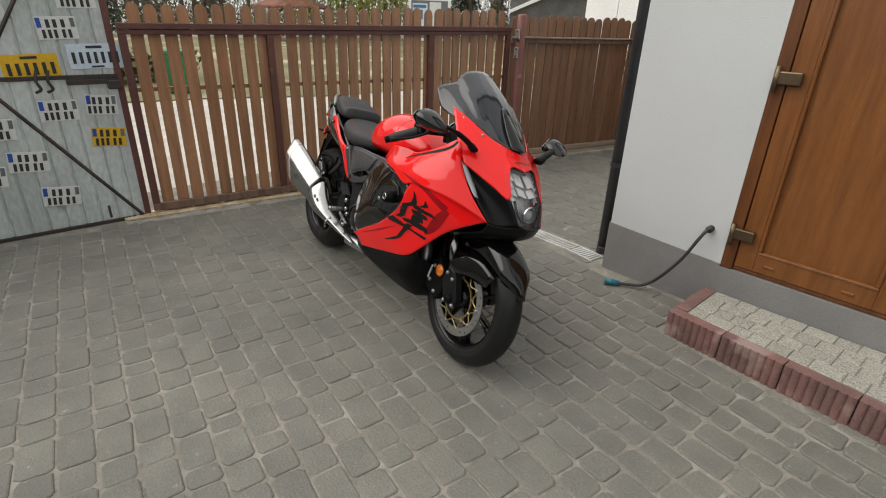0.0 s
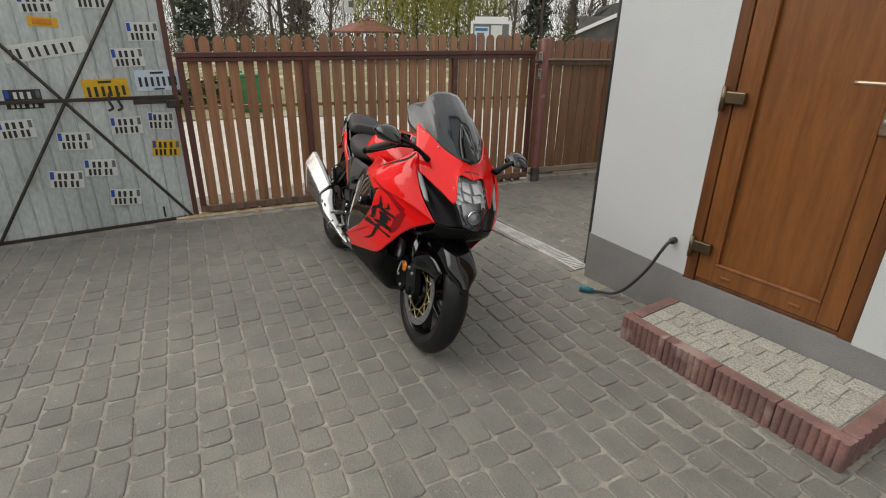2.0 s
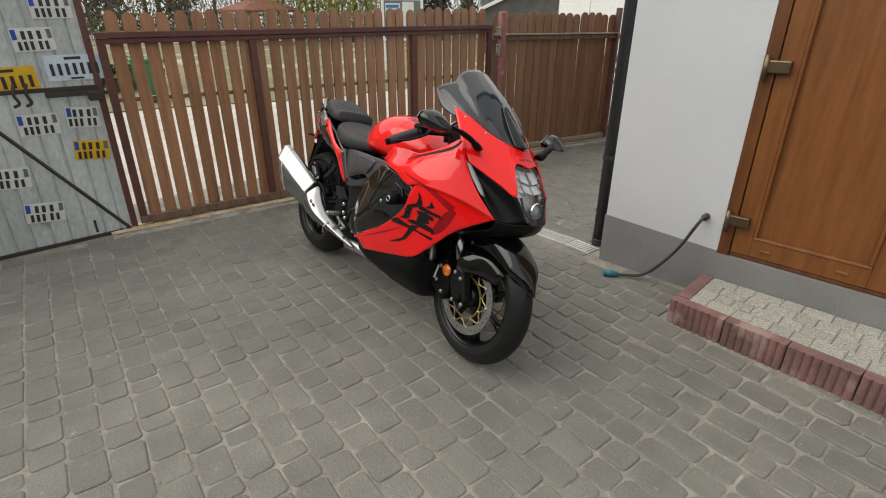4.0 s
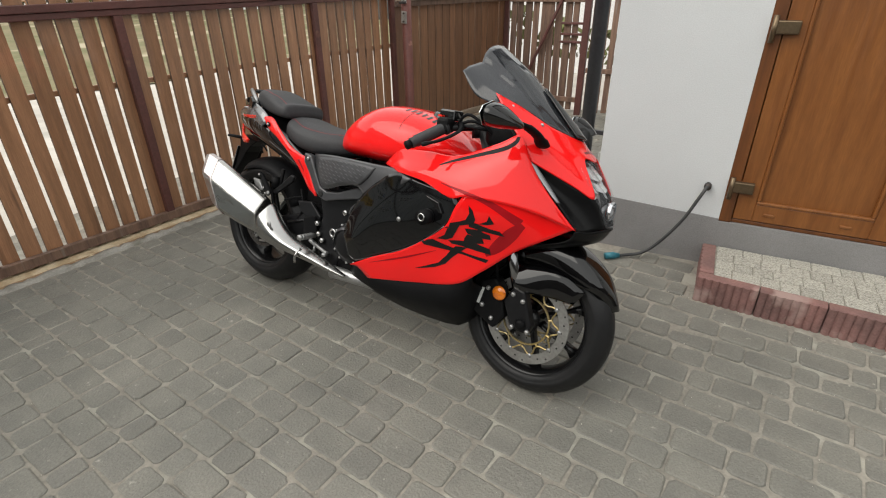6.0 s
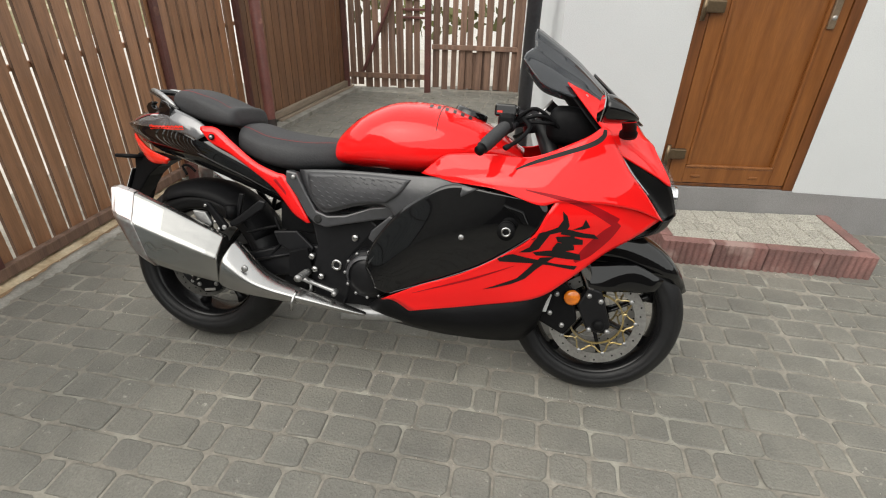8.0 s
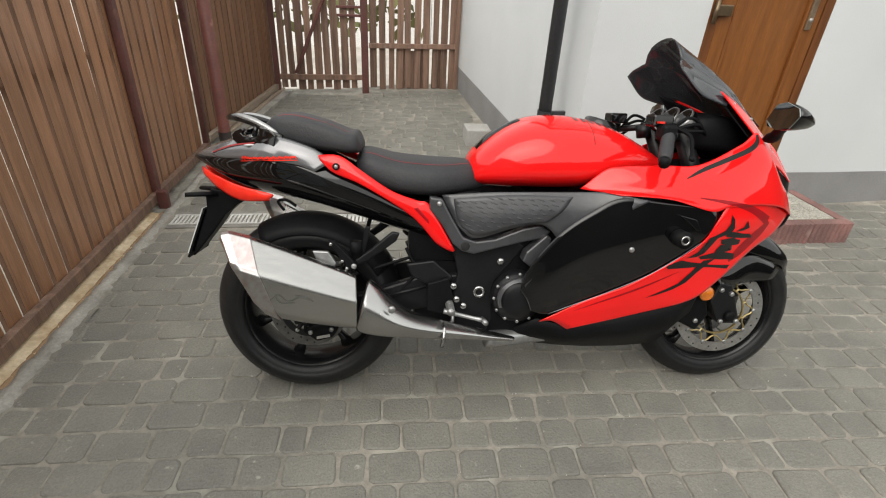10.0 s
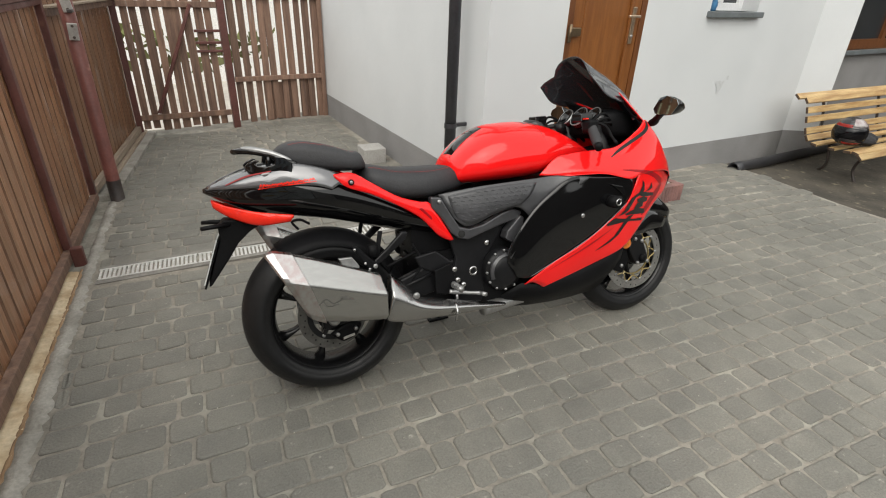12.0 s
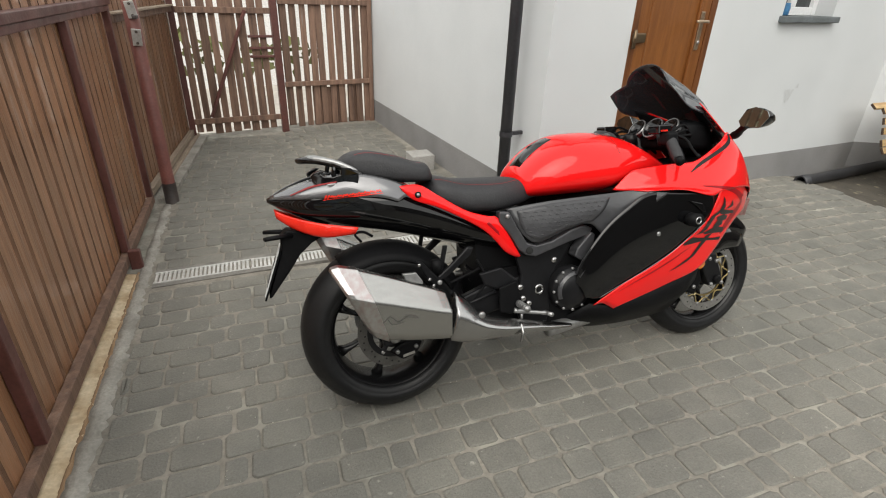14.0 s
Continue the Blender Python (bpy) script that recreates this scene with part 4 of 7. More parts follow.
m_cover = material("satin_graphite_cover", (0.042, 0.042, 0.046), 0.33, spec=0.8, second=(0.05, 0.05, 0.055), scale=9, fine=60, bump=0.05, bump_scale=120)
m_cast = material("cast_silver", (0.45, 0.45, 0.45), 0.35, 0.8, second=(0.36, 0.36, 0.36), fine=70)
m_disc = material("brake_disc_steel", (0.46, 0.455, 0.445), 0.34, 0.85, second=(0.38, 0.372, 0.36), scale=20, fine=90)
m_disc_dull = material("dull_disc_steel", (0.15, 0.145, 0.138), 0.4, 0.7, second=(0.1, 0.096, 0.09), scale=20, fine=90)
m_gold = material("gold_anodised", (0.4, 0.33, 0.19), 0.4, 0.75, second=(0.42, 0.31, 0.12), fine=60)
m_silver = material("silver_paint", (0.16, 0.16, 0.168), 0.22, 0.55, second=(0.14, 0.14, 0.147), fine=0, coat=1.0)
m_smoke = material("smoked_screen", (0.03, 0.033, 0.039), 0.08, fine=0, coat=0.4, spec=0.45, alpha=0.9)
m_clear = material("headlamp_glass", (0.34, 0.35, 0.37), 0.03, fine=0, spec=0.6, coat=0.6, alpha=0.09)
m_etch = material("etched_steel", (0.24, 0.235, 0.22), 0.5, 0.8, fine=0)
m_mirror = material("mirror_glass", (0.5, 0.54, 0.55), 0.03, 1.0, fine=0)
m_chrome = material("lamp_reflector", (0.8, 0.81, 0.83), 0.1, 1.0, fine=0)
m_lampsilver = material("lamp_silver", (0.62, 0.63, 0.65), 0.22, 0.5, second=(0.4, 0.41, 0.43), scale=14, fine=0)
m_lampwhite = material("lamp_facet", (0.88, 0.89, 0.91), 0.22, 0.3, second=(0.66, 0.67, 0.69), scale=30, fine=0)
m_slit = material("lamp_glass_pale", (0.42, 0.44, 0.47), 0.08, fine=0, coat=1.0, spec=0.6)
m_intake = material("black_moulded_plastic", (0.005, 0.005, 0.0055), 0.3, spec=0.16, second=(0.007, 0.007, 0.0075), scale=9, fine=60)
m_amber = material("amber_lens", (0.8, 0.22, 0.01), 0.25, second=(0.6, 0.14, 0.01), scale=60, fine=0, coat=0.8)
m_taillens = material("tail_lens_red", (0.85, 0.03, 0.015), 0.25, second=(0.75, 0.022, 0.012), scale=20, fine=0, coat=0.7, spec=0.1)
m_letter = material("black_decal", (0.006, 0.006, 0.0065), 0.4, fine=0, coat=0.25, spec=0.3)
m_redline = material("red_thread", (0.3, 0.012, 0.014), 0.6, fine=0)
m_pad = material("embossed_knee_pad", (0.04, 0.04, 0.044), 0.38, spec=0.6, second=(0.05, 0.05, 0.055), scale=14, fine=60, bump=0.05, bump_scale=90)

BIKE = Matrix.Translation((-2.696, 1.394, -0.004)) @ Matrix.Rotation(radians(-7.9), 4, "Z") @ Matrix.Rotation(radians(-14.5), 4, "X")
motorcycle = thing("motorcycle", "red and black sports motorcycle leaning on its side stand", "motorcycle", BIKE)


def flip(points):
    return [Vector((p[0], -p[1], p[2])) for p in points]


def patch(curves, nu=28, nv=18, bulge=0.0):
    """A smooth sheet through a row of curves with equal counts of points; bulge lifts its middle outwards in y."""
    fine_curves = [spline(c, nu) for c in curves]
    bm, rows = bmesh.new(), []
    for i in range(nu):
        col = spline([c[i] for c in fine_curves], nv) if len(curves) > 2 else [fine_curves[0][i].lerp(fine_curves[1][i], k / (nv - 1)) for k in range(nv)]
        for k, p in enumerate(col):
            w = bulge * math.sin(math.pi * k / (nv - 1))
            p.y += w if p.y > 0 else -w
        rows.append([bm.verts.new(p) for p in col])
    for a, b in zip(rows, rows[1:]):
        for k in range(nv - 1):
            bm.faces.new((a[k], a[k + 1], b[k + 1], b[k]))
    return bm


def shell(name, curves, mat, parent, label="", nu=28, nv=18, bulge=0.0, thick=0.004, both=True, edge=0.0015):
    """A panel with thickness, and its mirror image on the other side."""
    made = []
    for side in ((1, -1) if both else (1,)):
        cs = curves if side == 1 else [flip(c) for c in curves]
        ob = part(name, patch(cs, nu, nv, bulge), mat, parent, label, True)
        m = ob.modifiers.new("thickness", "SOLIDIFY")
        m.thickness, m.offset = thick, 0.0
        made.append(ob)
    return made


def body(sections, ring=28, along=40, power=2.4):
    """A closed form from sections (x, top, bottom, half width, level of the widest point from 0 to 1)."""
    xs = spline([Vector(s[:3]) for s in sections], along)
    ws = spline([Vector((s[3], s[4], 0)) for s in sections], along)
    loops = []
    for (x, top, low), (hw, lev, _) in zip(xs, ws):
        zc, loop = low + (top - low) * lev, []
        for k in range(ring):
            a = 2 * math.pi * k / ring
            c, s = math.cos(a), math.sin(a)
            y = hw * math.copysign(abs(c) ** (2 / power), c)
            z = zc + (top - zc if s > 0 else zc - low) * math.copysign(abs(s) ** (2 / power), s)
            loop.append(Vector((x, y, z)))
        loops.append(loop)
    return rings(bmesh.new(), loops)


def cut(bm, point, normal):
    geom = bm.verts[:] + bm.edges[:] + bm.faces[:]
    bmesh.ops.bisect_plane(bm, geom=geom, plane_co=point, plane_no=normal, clear_outer=True)
    return bm


def plate(name, outline, y0, y1, mat, parent, label="", bev=0.004):
    """A flat piece cut to an outline in x and z."""
    bm = bmesh.new()
    prism(bm, outline, y0, y1, "y")
    return soft(part(name, bm, mat, parent, label), 0, bev)


def rod(name, path, radius, mat, parent, label="", sides=10, flat=1.0):
    bm = bmesh.new()
    tube(bm, path, radius, sides, True, flat)
    return part(name, bm, mat, parent, label, True)


def bolt(x, y, z, r, mat, parent, depth=0.012, name="bolt"):
    bm = bmesh.new()
    s = -1 if y < 0 else 1
    lathe(bm, [(0.0005, s * depth), (r * 0.7, s * depth), (r, s * depth * 0.6), (r, 0)], (x, y, z), "y", 14)
    return part(name, bm, mat, parent, "", True)


# ---- wheels ----
def wheel(name, x, radius, width, drop, disc_sides, disc_r, label, phase=0.3, crown=2.2):
    hub = part(name, lathe(bmesh.new(), [(0.026, -0.07), (0.046, -0.06), (0.04, -0.03), (0.04, 0.03), (0.046, 0.06), (0.026, 0.07)], (x, 0, radius), "y", 28), m_rim, motorcycle, label, True)
    h, prof = width / 2, []
    for k in range(17):
        o = -1 + k / 8
        prof.append((radius - drop * abs(o) ** crown, o * h))
    prof += [(0.246, h * 1.0), (0.243, h * 0.975), (0.237, h * 0.965), (0.225, h * 0.93), (0.216, h * 0.8), (0.216, -h * 0.8), (0.225, -h * 0.93), (0.237, -h * 0.965), (0.243, -h * 0.975), (0.246, -h * 1.0)]
    part("tyre", lathe(bmesh.new(), prof, (x, 0, radius), "y", 96, True), m_rubber, hub, "black rubber tyre", True)
    sw = h * 0.78
    lip = [(0.232, -sw - 0.008), (0.226, -sw), (0.214, -sw + 0.004), (0.209, -sw * 0.5), (0.207, 0), (0.209, sw * 0.5), (0.214, sw - 0.004), (0.226, sw), (0.232, sw + 0.008),
           (0.219, sw + 0.002), (0.208, 0.9 * sw), (0.2, sw * 0.45), (0.197, 0), (0.2, -sw * 0.45), (0.208, -0.9 * sw), (0.219, -sw - 0.002)]
    part("rim", lathe(bmesh.new(), lip, (x, 0, radius), "y", 72, True), m_rim, hub, "black painted rim", True)
    for k in range(7):
        a = 2 * math.pi * k / 7 + phase
        bm, loops = bmesh.new(), []
        for j in range(7):
            s = j / 6
            r, b = 0.036 + s * 0.166, a + 0.16 * math.sin(s * 2.2)
            c = Vector((x + r * math.cos(b), 0, radius + r * math.sin(b)))
            t = Vector((-math.sin(b), 0, math.cos(b)))
            w, d = 0.0105 - 0.004 * math.sin(math.pi * min(1.0, s * 1.25)) + 0.012 * max(0.0, s - 0.8) / 0.2, 0.024 - 0.006 * s
            loops.append([c + t * w * cx + Vector((0, d * cy, 0)) for cx, cy in ((1, 0.55), (0.5, 1), (-0.5, 1), (-1, 0.55), (-1, -0.55), (-0.5, -1), (0.5, -1), (1, -0.55))])
        part("spoke", rings(bm, loops), m_rim, hub, "", True)
    for s in disc_sides:
        y, inner = s * (0.072 if disc_r > 0.14 else 0.09), disc_r - 0.036
        ring = bmesh.new()
        lathe(ring, [(inner, y - 0.0025), (disc_r, y - 0.0025), (disc_r, y + 0.0025), (inner, y + 0.0025)], (x, 0, radius), "y", 64, True)
        disc = part("brake_disc", ring, m_disc if disc_r > 0.14 else m_disc_dull, hub, "drilled steel brake disc")
        for k in range(30):
            a = 2 * math.pi * k / 30
            r = inner + (0.01, 0.018, 0.026)[k % 3]
            bm = bmesh.new()
            lathe(bm, [(0.0005, y - 0.0029), (0.0035, y - 0.0029), (0.0035, y + 0.0029), (0.0005, y + 0.0029)], (x + r * math.cos(a), 0, radius + r * math.sin(a)), "y", 8)
            part("hole", bm, m_dark, disc)
        carrier_mat = m_gold if disc_r > 0.14 else m_frame
        lathe_bm = bmesh.new()
        lathe(lathe_bm, [(0.088, y - 0.003), (0.094, y - 0.003), (0.094, y + 0.003), (0.088, y + 0.003)], (x, 0, radius), "y", 40, True)
        carrier = part("carrier", lathe_bm, carrier_mat, hub, "gold disc carrier" if disc_r > 0.14 else "")
        if disc_r < 0.14:
            for r0, r1 in ((0.03, 0.058), (0.075, inner + 0.002)):
                plate_bm = bmesh.new()
                lathe(plate_bm, [(r0, y - 0.004), (r1, y - 0.004), (r1, y + 0.0035), (r0, y + 0.0035)], (x, 0, radius), "y", 40, True)
                part("carrier_ring", plate_bm, m_frame, carrier)
            for k in range(5):
                a = 2 * math.pi * k / 5 + 0.4
                web = bmesh.new()
                tube(web, [(x + r * math.cos(a), y, radius + r * math.sin(a)) for r in (0.05, 0.08)], 0.009, 6)
                part("web", web, m_frame, carrier)
                bolt(x + 0.083 * math.cos(a), y + s * 0.003, radius + 0.083 * math.sin(a), 0.007, m_cast, carrier, 0.005)
            continue
        for k in range(10):
            a = 2 * math.pi * k / 10
            arm = bmesh.new()
            half = math.pi / 10
            for d in (-1, 1):
                curve = spline([(x + r * math.cos(a + d * q), y, radius + r * math.sin(a + d * q)) for r, q in ((inner + 0.001, 0.03), (inner - 0.008, 0.11), (inner - 0.022, 0.2), (inner - 0.027, half))], 8)
                tube(arm, curve, 0.0032, 6)
            tube(arm, [(x + r * math.cos(a + half), y, radius + r * math.sin(a + half)) for r in (inner - 0.026, 0.09)], 0.0045, 6)
            part("arm", arm, carrier_mat, carrier)
            bolt(x + (inner + 0.003) * math.cos(a), y + s * 0.002, radius + (inner + 0.003) * math.sin(a), 0.008, m_cast, carrier, 0.005, "bobbin")
    return hub


FX, FZ, RZ = 1.494, 0.298, 0.317
front_wheel = wheel("front_wheel", FX, FZ, 0.122, 0.045, (-1, 1), 0.165, "front wheel with twin discs")
rear_wheel = wheel("rear_wheel", 0.005, RZ, 0.196, 0.056, (-1,), 0.129, "wide rear wheel", 0.7, 2.5)
front_wheel.matrix_basis = Matrix.Translation((FX, 0, FZ)) @ Matrix.Rotation(radians(-2), 4, "Z") @ Matrix.Translation((-FX, 0, -FZ))

# ---- fork, calipers, front mudguard ----
rake = Vector((-0.40, 0, 0.917))
for s in (-1, 1):
    y = s * 0.104
    foot = Vector((FX + 0.012, y, FZ))
    leg = rod("fork_leg", [foot + Vector((0, 0, 0.0)) + rake * 0.05, foot + rake * 0.42], 0.022, m_slider, motorcycle, "polished fork slider", 18)
    rod("fork_tube", [foot + rake * 0.36, foot + rake * 0.72], 0.0285, m_frame, leg, "black fork tube", 18)
    plate("axle_clamp", [(FX - 0.035, FZ - 0.03), (FX + 0.03, FZ - 0.032), (FX + 0.04, FZ), (FX - 0.005, FZ + 0.12), (FX - 0.05, FZ + 0.13), (FX - 0.08, FZ + 0.06)], y - 0.022, y + 0.022, m_frame, leg, "black axle clamp", 0.008)
    bolt(FX, y + s * 0.022, FZ, 0.02, m_satin, leg, 0.016)
    for dx, dz in ((-0.045, 0.1), (-0.03, -0.02), (0.03, -0.02), (-0.005, 0.085)):
        bolt(FX + dx, y + s * 0.022, FZ + dz, 0.009, m_cast, leg, 0.009)
    cal = plate("caliper", [(FX - 0.205, FZ - 0.015), (FX - 0.11, FZ - 0.06), (FX - 0.07, FZ + 0.0), (FX - 0.095, FZ + 0.1), (FX - 0.13, FZ + 0.135), (FX - 0.185, FZ + 0.11)], s * 0.062, s * 0.118, m_satin, leg, "black radial brake caliper", 0.009)
    for dx, dz in ((-0.165, 0.02), (-0.12, -0.02), (-0.15, 0.09)):
        bolt(FX + dx, s * 0.118, FZ + dz, 0.009, m_cast, cal, 0.008)
    plate("maker_bar", [(FX - 0.19, FZ + 0.02), (FX - 0.178, FZ + 0.02), (FX - 0.165, FZ + 0.085), (FX - 0.177, FZ + 0.085)], s * 0.118, s * 0.1195, m_plate_white, cal, "plain white bar", 0.0005)
    bolt(FX - 0.1, s * 0.122, FZ + 0.087, 0.03, m_satin, leg, 0.008, "reflector_mount")
    bm = bmesh.new()
    lathe(bm, [(0.0005, s * 0.0075), (0.02, s * 0.006), (0.027, s * 0.001), (0.027, 0)], (FX - 0.1, s * 0.13, FZ + 0.087), "y", 24)
    part("reflector", bm, m_amber, leg, "amber side reflector", True)
    rod("brake_hose", spline([(FX - 0.13, s * 0.1, FZ + 0.13), (FX - 0.17, s * 0.09, FZ + 0.24), (FX - 0.24, s * 0.09, FZ + 0.36), (FX - 0.3, s * 0.07, FZ + 0.5)], 20), 0.006, m_satin, leg, "", 8)

loops = []
for k in range(25):
    s = k / 24
    a = radians(22 + 100 * s)
    r = 0.316 + 0.006 * math.sin(math.pi * s)
    hw = 0.02 + 0.054 * smooth(s / 0.22)
    deep = 0.03 + 0.085 * smooth((s - 0.12) / 0.35)
    ring = []
    for j in range(13):
        u = -1 + j / 6
        drop = 0.0 if abs(u) < 0.55 else deep * ((abs(u) - 0.55) / 0.45) ** 1.3
        y = hw * math.copysign(min(1.0, abs(u) / 0.62) ** 0.8, u) * (1.0 + 0.12 * max(0, abs(u) - 0.6))
        rr = r - 0.014 * (abs(u) / 0.55) ** 2 * (1 if abs(u) < 0.55 else 1) - drop
        if abs(u) >= 0.55:
            rr = r - 0.014 - drop
        ring.append(Vector((FX + rr * math.cos(a), y, FZ + rr * math.sin(a))))
    loops.append(ring)
bm = bmesh.new()
rings(bm, loops, False, False)
mud = part("front_mudguard", bm, m_gloss, motorcycle, "glossy black front mudguard", True)
md = mud.modifiers.new("thickness", "SOLIDIFY")
md.thickness = 0.004
for s in (-1, 1):
    shell("mudguard_wing", [[(FX + 0.19, s * 0.084, FZ + 0.17), (FX + 0.09, s * 0.092, FZ + 0.215), (FX - 0.02, s * 0.098, FZ + 0.215), (FX - 0.09, s * 0.1, FZ + 0.21)],
                            [(FX + 0.16, s * 0.088, FZ + 0.12), (FX + 0.07, s * 0.1, FZ + 0.12), (FX + 0.0, s * 0.122, FZ + 0.12), (FX - 0.05, s * 0.128, FZ + 0.13)]], m_gloss, mud, "", 14, 6, 0.006, 0.004, False)

# ---- engine, frame and inner parts ----
engine = part("engine", boxes(((0.6, -0.15, 0.23), (1.12, 0.15, 0.62)), ((0.72, -0.13, 0.6), (1.05, 0.13, 0.74)), ((1.1, -0.2, 0.34), (1.2, 0.2, 0.72))), m_satin, motorcycle, "dark engine block and radiator")
soft(engine, 0, 0.02)
bm = bmesh.new()
lathe(bm, [(0.0005, -0.215), (0.045, -0.214), (0.062, -0.207), (0.07, -0.195), (0.082, -0.19), (0.088, -0.175), (0.088, -0.14)], (0.7, 0, 0.395), "y", 44)
cover = part("clutch_cover", bm, m_frame, engine, "black clutch cover", True)
for k in range(12):
    a = 2 * math.pi * k / 12
    bolt(0.7 + 0.082 * math.cos(a), -0.186, 0.395 + 0.082 * math.sin(a), 0.006, m_cast, cover, 0.008)
bm = bmesh.new()
lathe(bm, [(0.0625, -0.213), (0.071, -0.205), (0.075, -0.2), (0.07, -0.197)], (0.7, 0, 0.395), "y", 44)
part("cover_ring", cut(cut(bm, (0.7, 0, 0.40), (0.5, 0, -1)), (0.7, 0, 0.395), (1, 0, -0.1)), m_cover, cover, "dull machined ring", True)
for s in (-1, 1):
    y = s * 0.13
    plate("pivot_plate", [(0.395, 0.7), (0.485, 0.722), (0.525, 0.635), (0.58, 0.602), (0.66, 0.605), (0.72, 0.56), (0.675, 0.5), (0.625, 0.44), (0.62, 0.3), (0.6, 0.25), (0.5, 0.25),
                          (0.475, 0.36), (0.5, 0.47), (0.475, 0.565), (0.44, 0.62)], min(y, y * 1.18), max(y, y * 1.18), m_frame, motorcycle, "black frame plate", 0.008)
    plate("frame_rail", [(0.4, 0.728), (0.44, 0.722), (0.473, 0.66), (0.51, 0.6), (0.55, 0.587), (0.612, 0.595), (0.7, 0.63), (0.755, 0.64), (0.792, 0.622), (0.775, 0.6), (0.7, 0.585), (0.62, 0.565), (0.545, 0.545), (0.505, 0.555), (0.475, 0.58), (0.44, 0.64), (0.4, 0.69)],
          min(y * 1.18, y * 1.45), max(y * 1.18, y * 1.45), m_cover, motorcycle, "satin graphite frame rail", 0.006)
    plate("frame_wedge", [(0.7, 0.528), (0.711, 0.557), (0.772, 0.613), (0.79, 0.604), (0.778, 0.538), (0.735, 0.503)], min(y * 1.2, y * 1.58), max(y * 1.2, y * 1.58), m_cover, motorcycle, "satin graphite frame wedge", 0.005)
    bm = bmesh.new()
    lathe(bm, [(0.011, y * 1.22), (0.02, y * 1.22), (0.021, y * 1.15), (0.011, y * 1.15)], (0.574, 0, 0.405), "y", 24, True)
    part("pivot_ring", bm, m_polish, motorcycle, "bright swingarm pivot ring", True)
    bolt(0.64, s * 0.15, 0.512, 0.014, m_polish, motorcycle, 0.014)
    for x, z in ((0.486, 0.43), (0.497, 0.384), (0.521, 0.36)):
        bolt(x, s * 0.158, z, 0.0125, m_polish, motorcycle, 0.016)
    bolt(0.516, s * 0.189, 0.572, 0.014, m_dark, motorcycle, 0.004, "frame_plug")
    bolt(0.43, s * 0.189, 0.708, 0.008, m_cast, motorcycle, 0.008)
    # swingarm
    loops = [[Vector((x, s * 0.118 + dy, z + dz)) for dy, dz in ((-0.018, h), (0.018, h), (0.018, -h), (-0.018, -h))]
             for x, z, h in ((0.6, 0.41, 0.05), (0.4, 0.4, 0.06), (0.2, 0.35, 0.045), (-0.04, 0.312, 0.032))]
    soft(part("swingarm", rings(bmesh.new(), loops), m_frame, motorcycle, "black swingarm"), 0, 0.008)
    plate("exhaust_bracket", [(0.035, 0.55), (0.05, 0.515), (0.105, 0.497), (0.11, 0.51), (0.085, 0.548)], s * 0.165 - 0.008, s * 0.165 + 0.008, m_cast, motorcycle, "cast silver exhaust bracket", 0.004)
    bolt(0.0, s * 0.138, RZ, 0.022, m_cast, motorcycle, 0.02, "axle_nut")
    # rear sub-frame struts, footrest hanger
    plate("hanger_strut", [(0.2, 0.622), (0.217, 0.62), (0.19, 0.51), (0.175, 0.512)], s * 0.135 - 0.006, s * 0.135 + 0.006, m_frame, motorcycle, "black hanger strut", 0.003)
    hang = plate("passenger_hanger", [(0.31, 0.605), (0.285, 0.61), (0.215, 0.55), (0.165, 0.515), (0.172, 0.498), (0.2, 0.508), (0.24, 0.535), (0.298, 0.578)], s * 0.15 - 0.008, s * 0.15 + 0.008, m_frame, motorcycle, "black passenger footrest bracket", 0.006)
    for x, z in ((0.129, 0.519), (0.143, 0.495), (0.095, 0.575)):
        bolt(x, s * 0.181, z, 0.006, m_polish, hang, 0.006)
    plate("folding_peg", [(0.084, 0.59), (0.108, 0.583), (0.176, 0.505), (0.15, 0.482), (0.112, 0.54)], s * 0.172 - 0.009, s * 0.172 + 0.009, m_satin, hang, "folded black passenger footrest", 0.006)
    bolt(0.165, s * 0.182, 0.503, 0.009, m_cast, hang, 0.006)
    plate("chain_cover", [(0.33, 0.5), (0.42, 0.512), (0.485, 0.456), (0.463, 0.41), (0.4, 0.43), (0.35, 0.455)], s * 0.142 - 0.007, s * 0.142 + 0.007, m_frame, motorcycle, "black cover beside the swingarm", 0.006)
    rod("link_rod", [(0.262, s * 0.14, 0.383), (0.397, s * 0.14, 0.421)], 0.006, m_frame, motorcycle, "", 8)
    plate("heel_guard", [(0.4, 0.44), (0.47, 0.46), (0.49, 0.38), (0.45, 0.33), (0.4, 0.345)], s * 0.165 - 0.006, s * 0.165 + 0.006, m_satin, motorcycle, "black heel guard", 0.005)
    peg = rod("footrest", [(0.475, s * 0.165, 0.372), (0.47, s * 0.255, 0.372)], 0.0115, m_cast, motorcycle, "cast silver footrest", 10)
    for k in range(5):
        bm = bmesh.new()
        lathe(bm, [(0.0135, -0.003), (0.0135, 0.003), (0.01, 0.003), (0.01, -0.003)], (0.472, s * (0.185 + k * 0.015), 0.372), "y", 12, True)
        part("rib", bm, m_cast, peg)
    rod("pedal", spline([(0.455, s * 0.172, 0.345), (0.52, s * 0.18, 0.33), (0.585, s * 0.19, 0.318)], 12), [0.01] * 4 + [0.0075] * 6 + [0.009] * 2, m_cast, motorcycle, "cast silver foot pedal", 8)
    rod("pedal_tip", [(0.583, s * 0.18, 0.318), (0.59, s * 0.222, 0.32)], 0.009, m_cast, motorcycle, "", 8)
    rod("pedal_drop", [(0.487, s * 0.172, 0.345), (0.484, s * 0.174, 0.275)], 0.006, m_cast, motorcycle, "", 8)
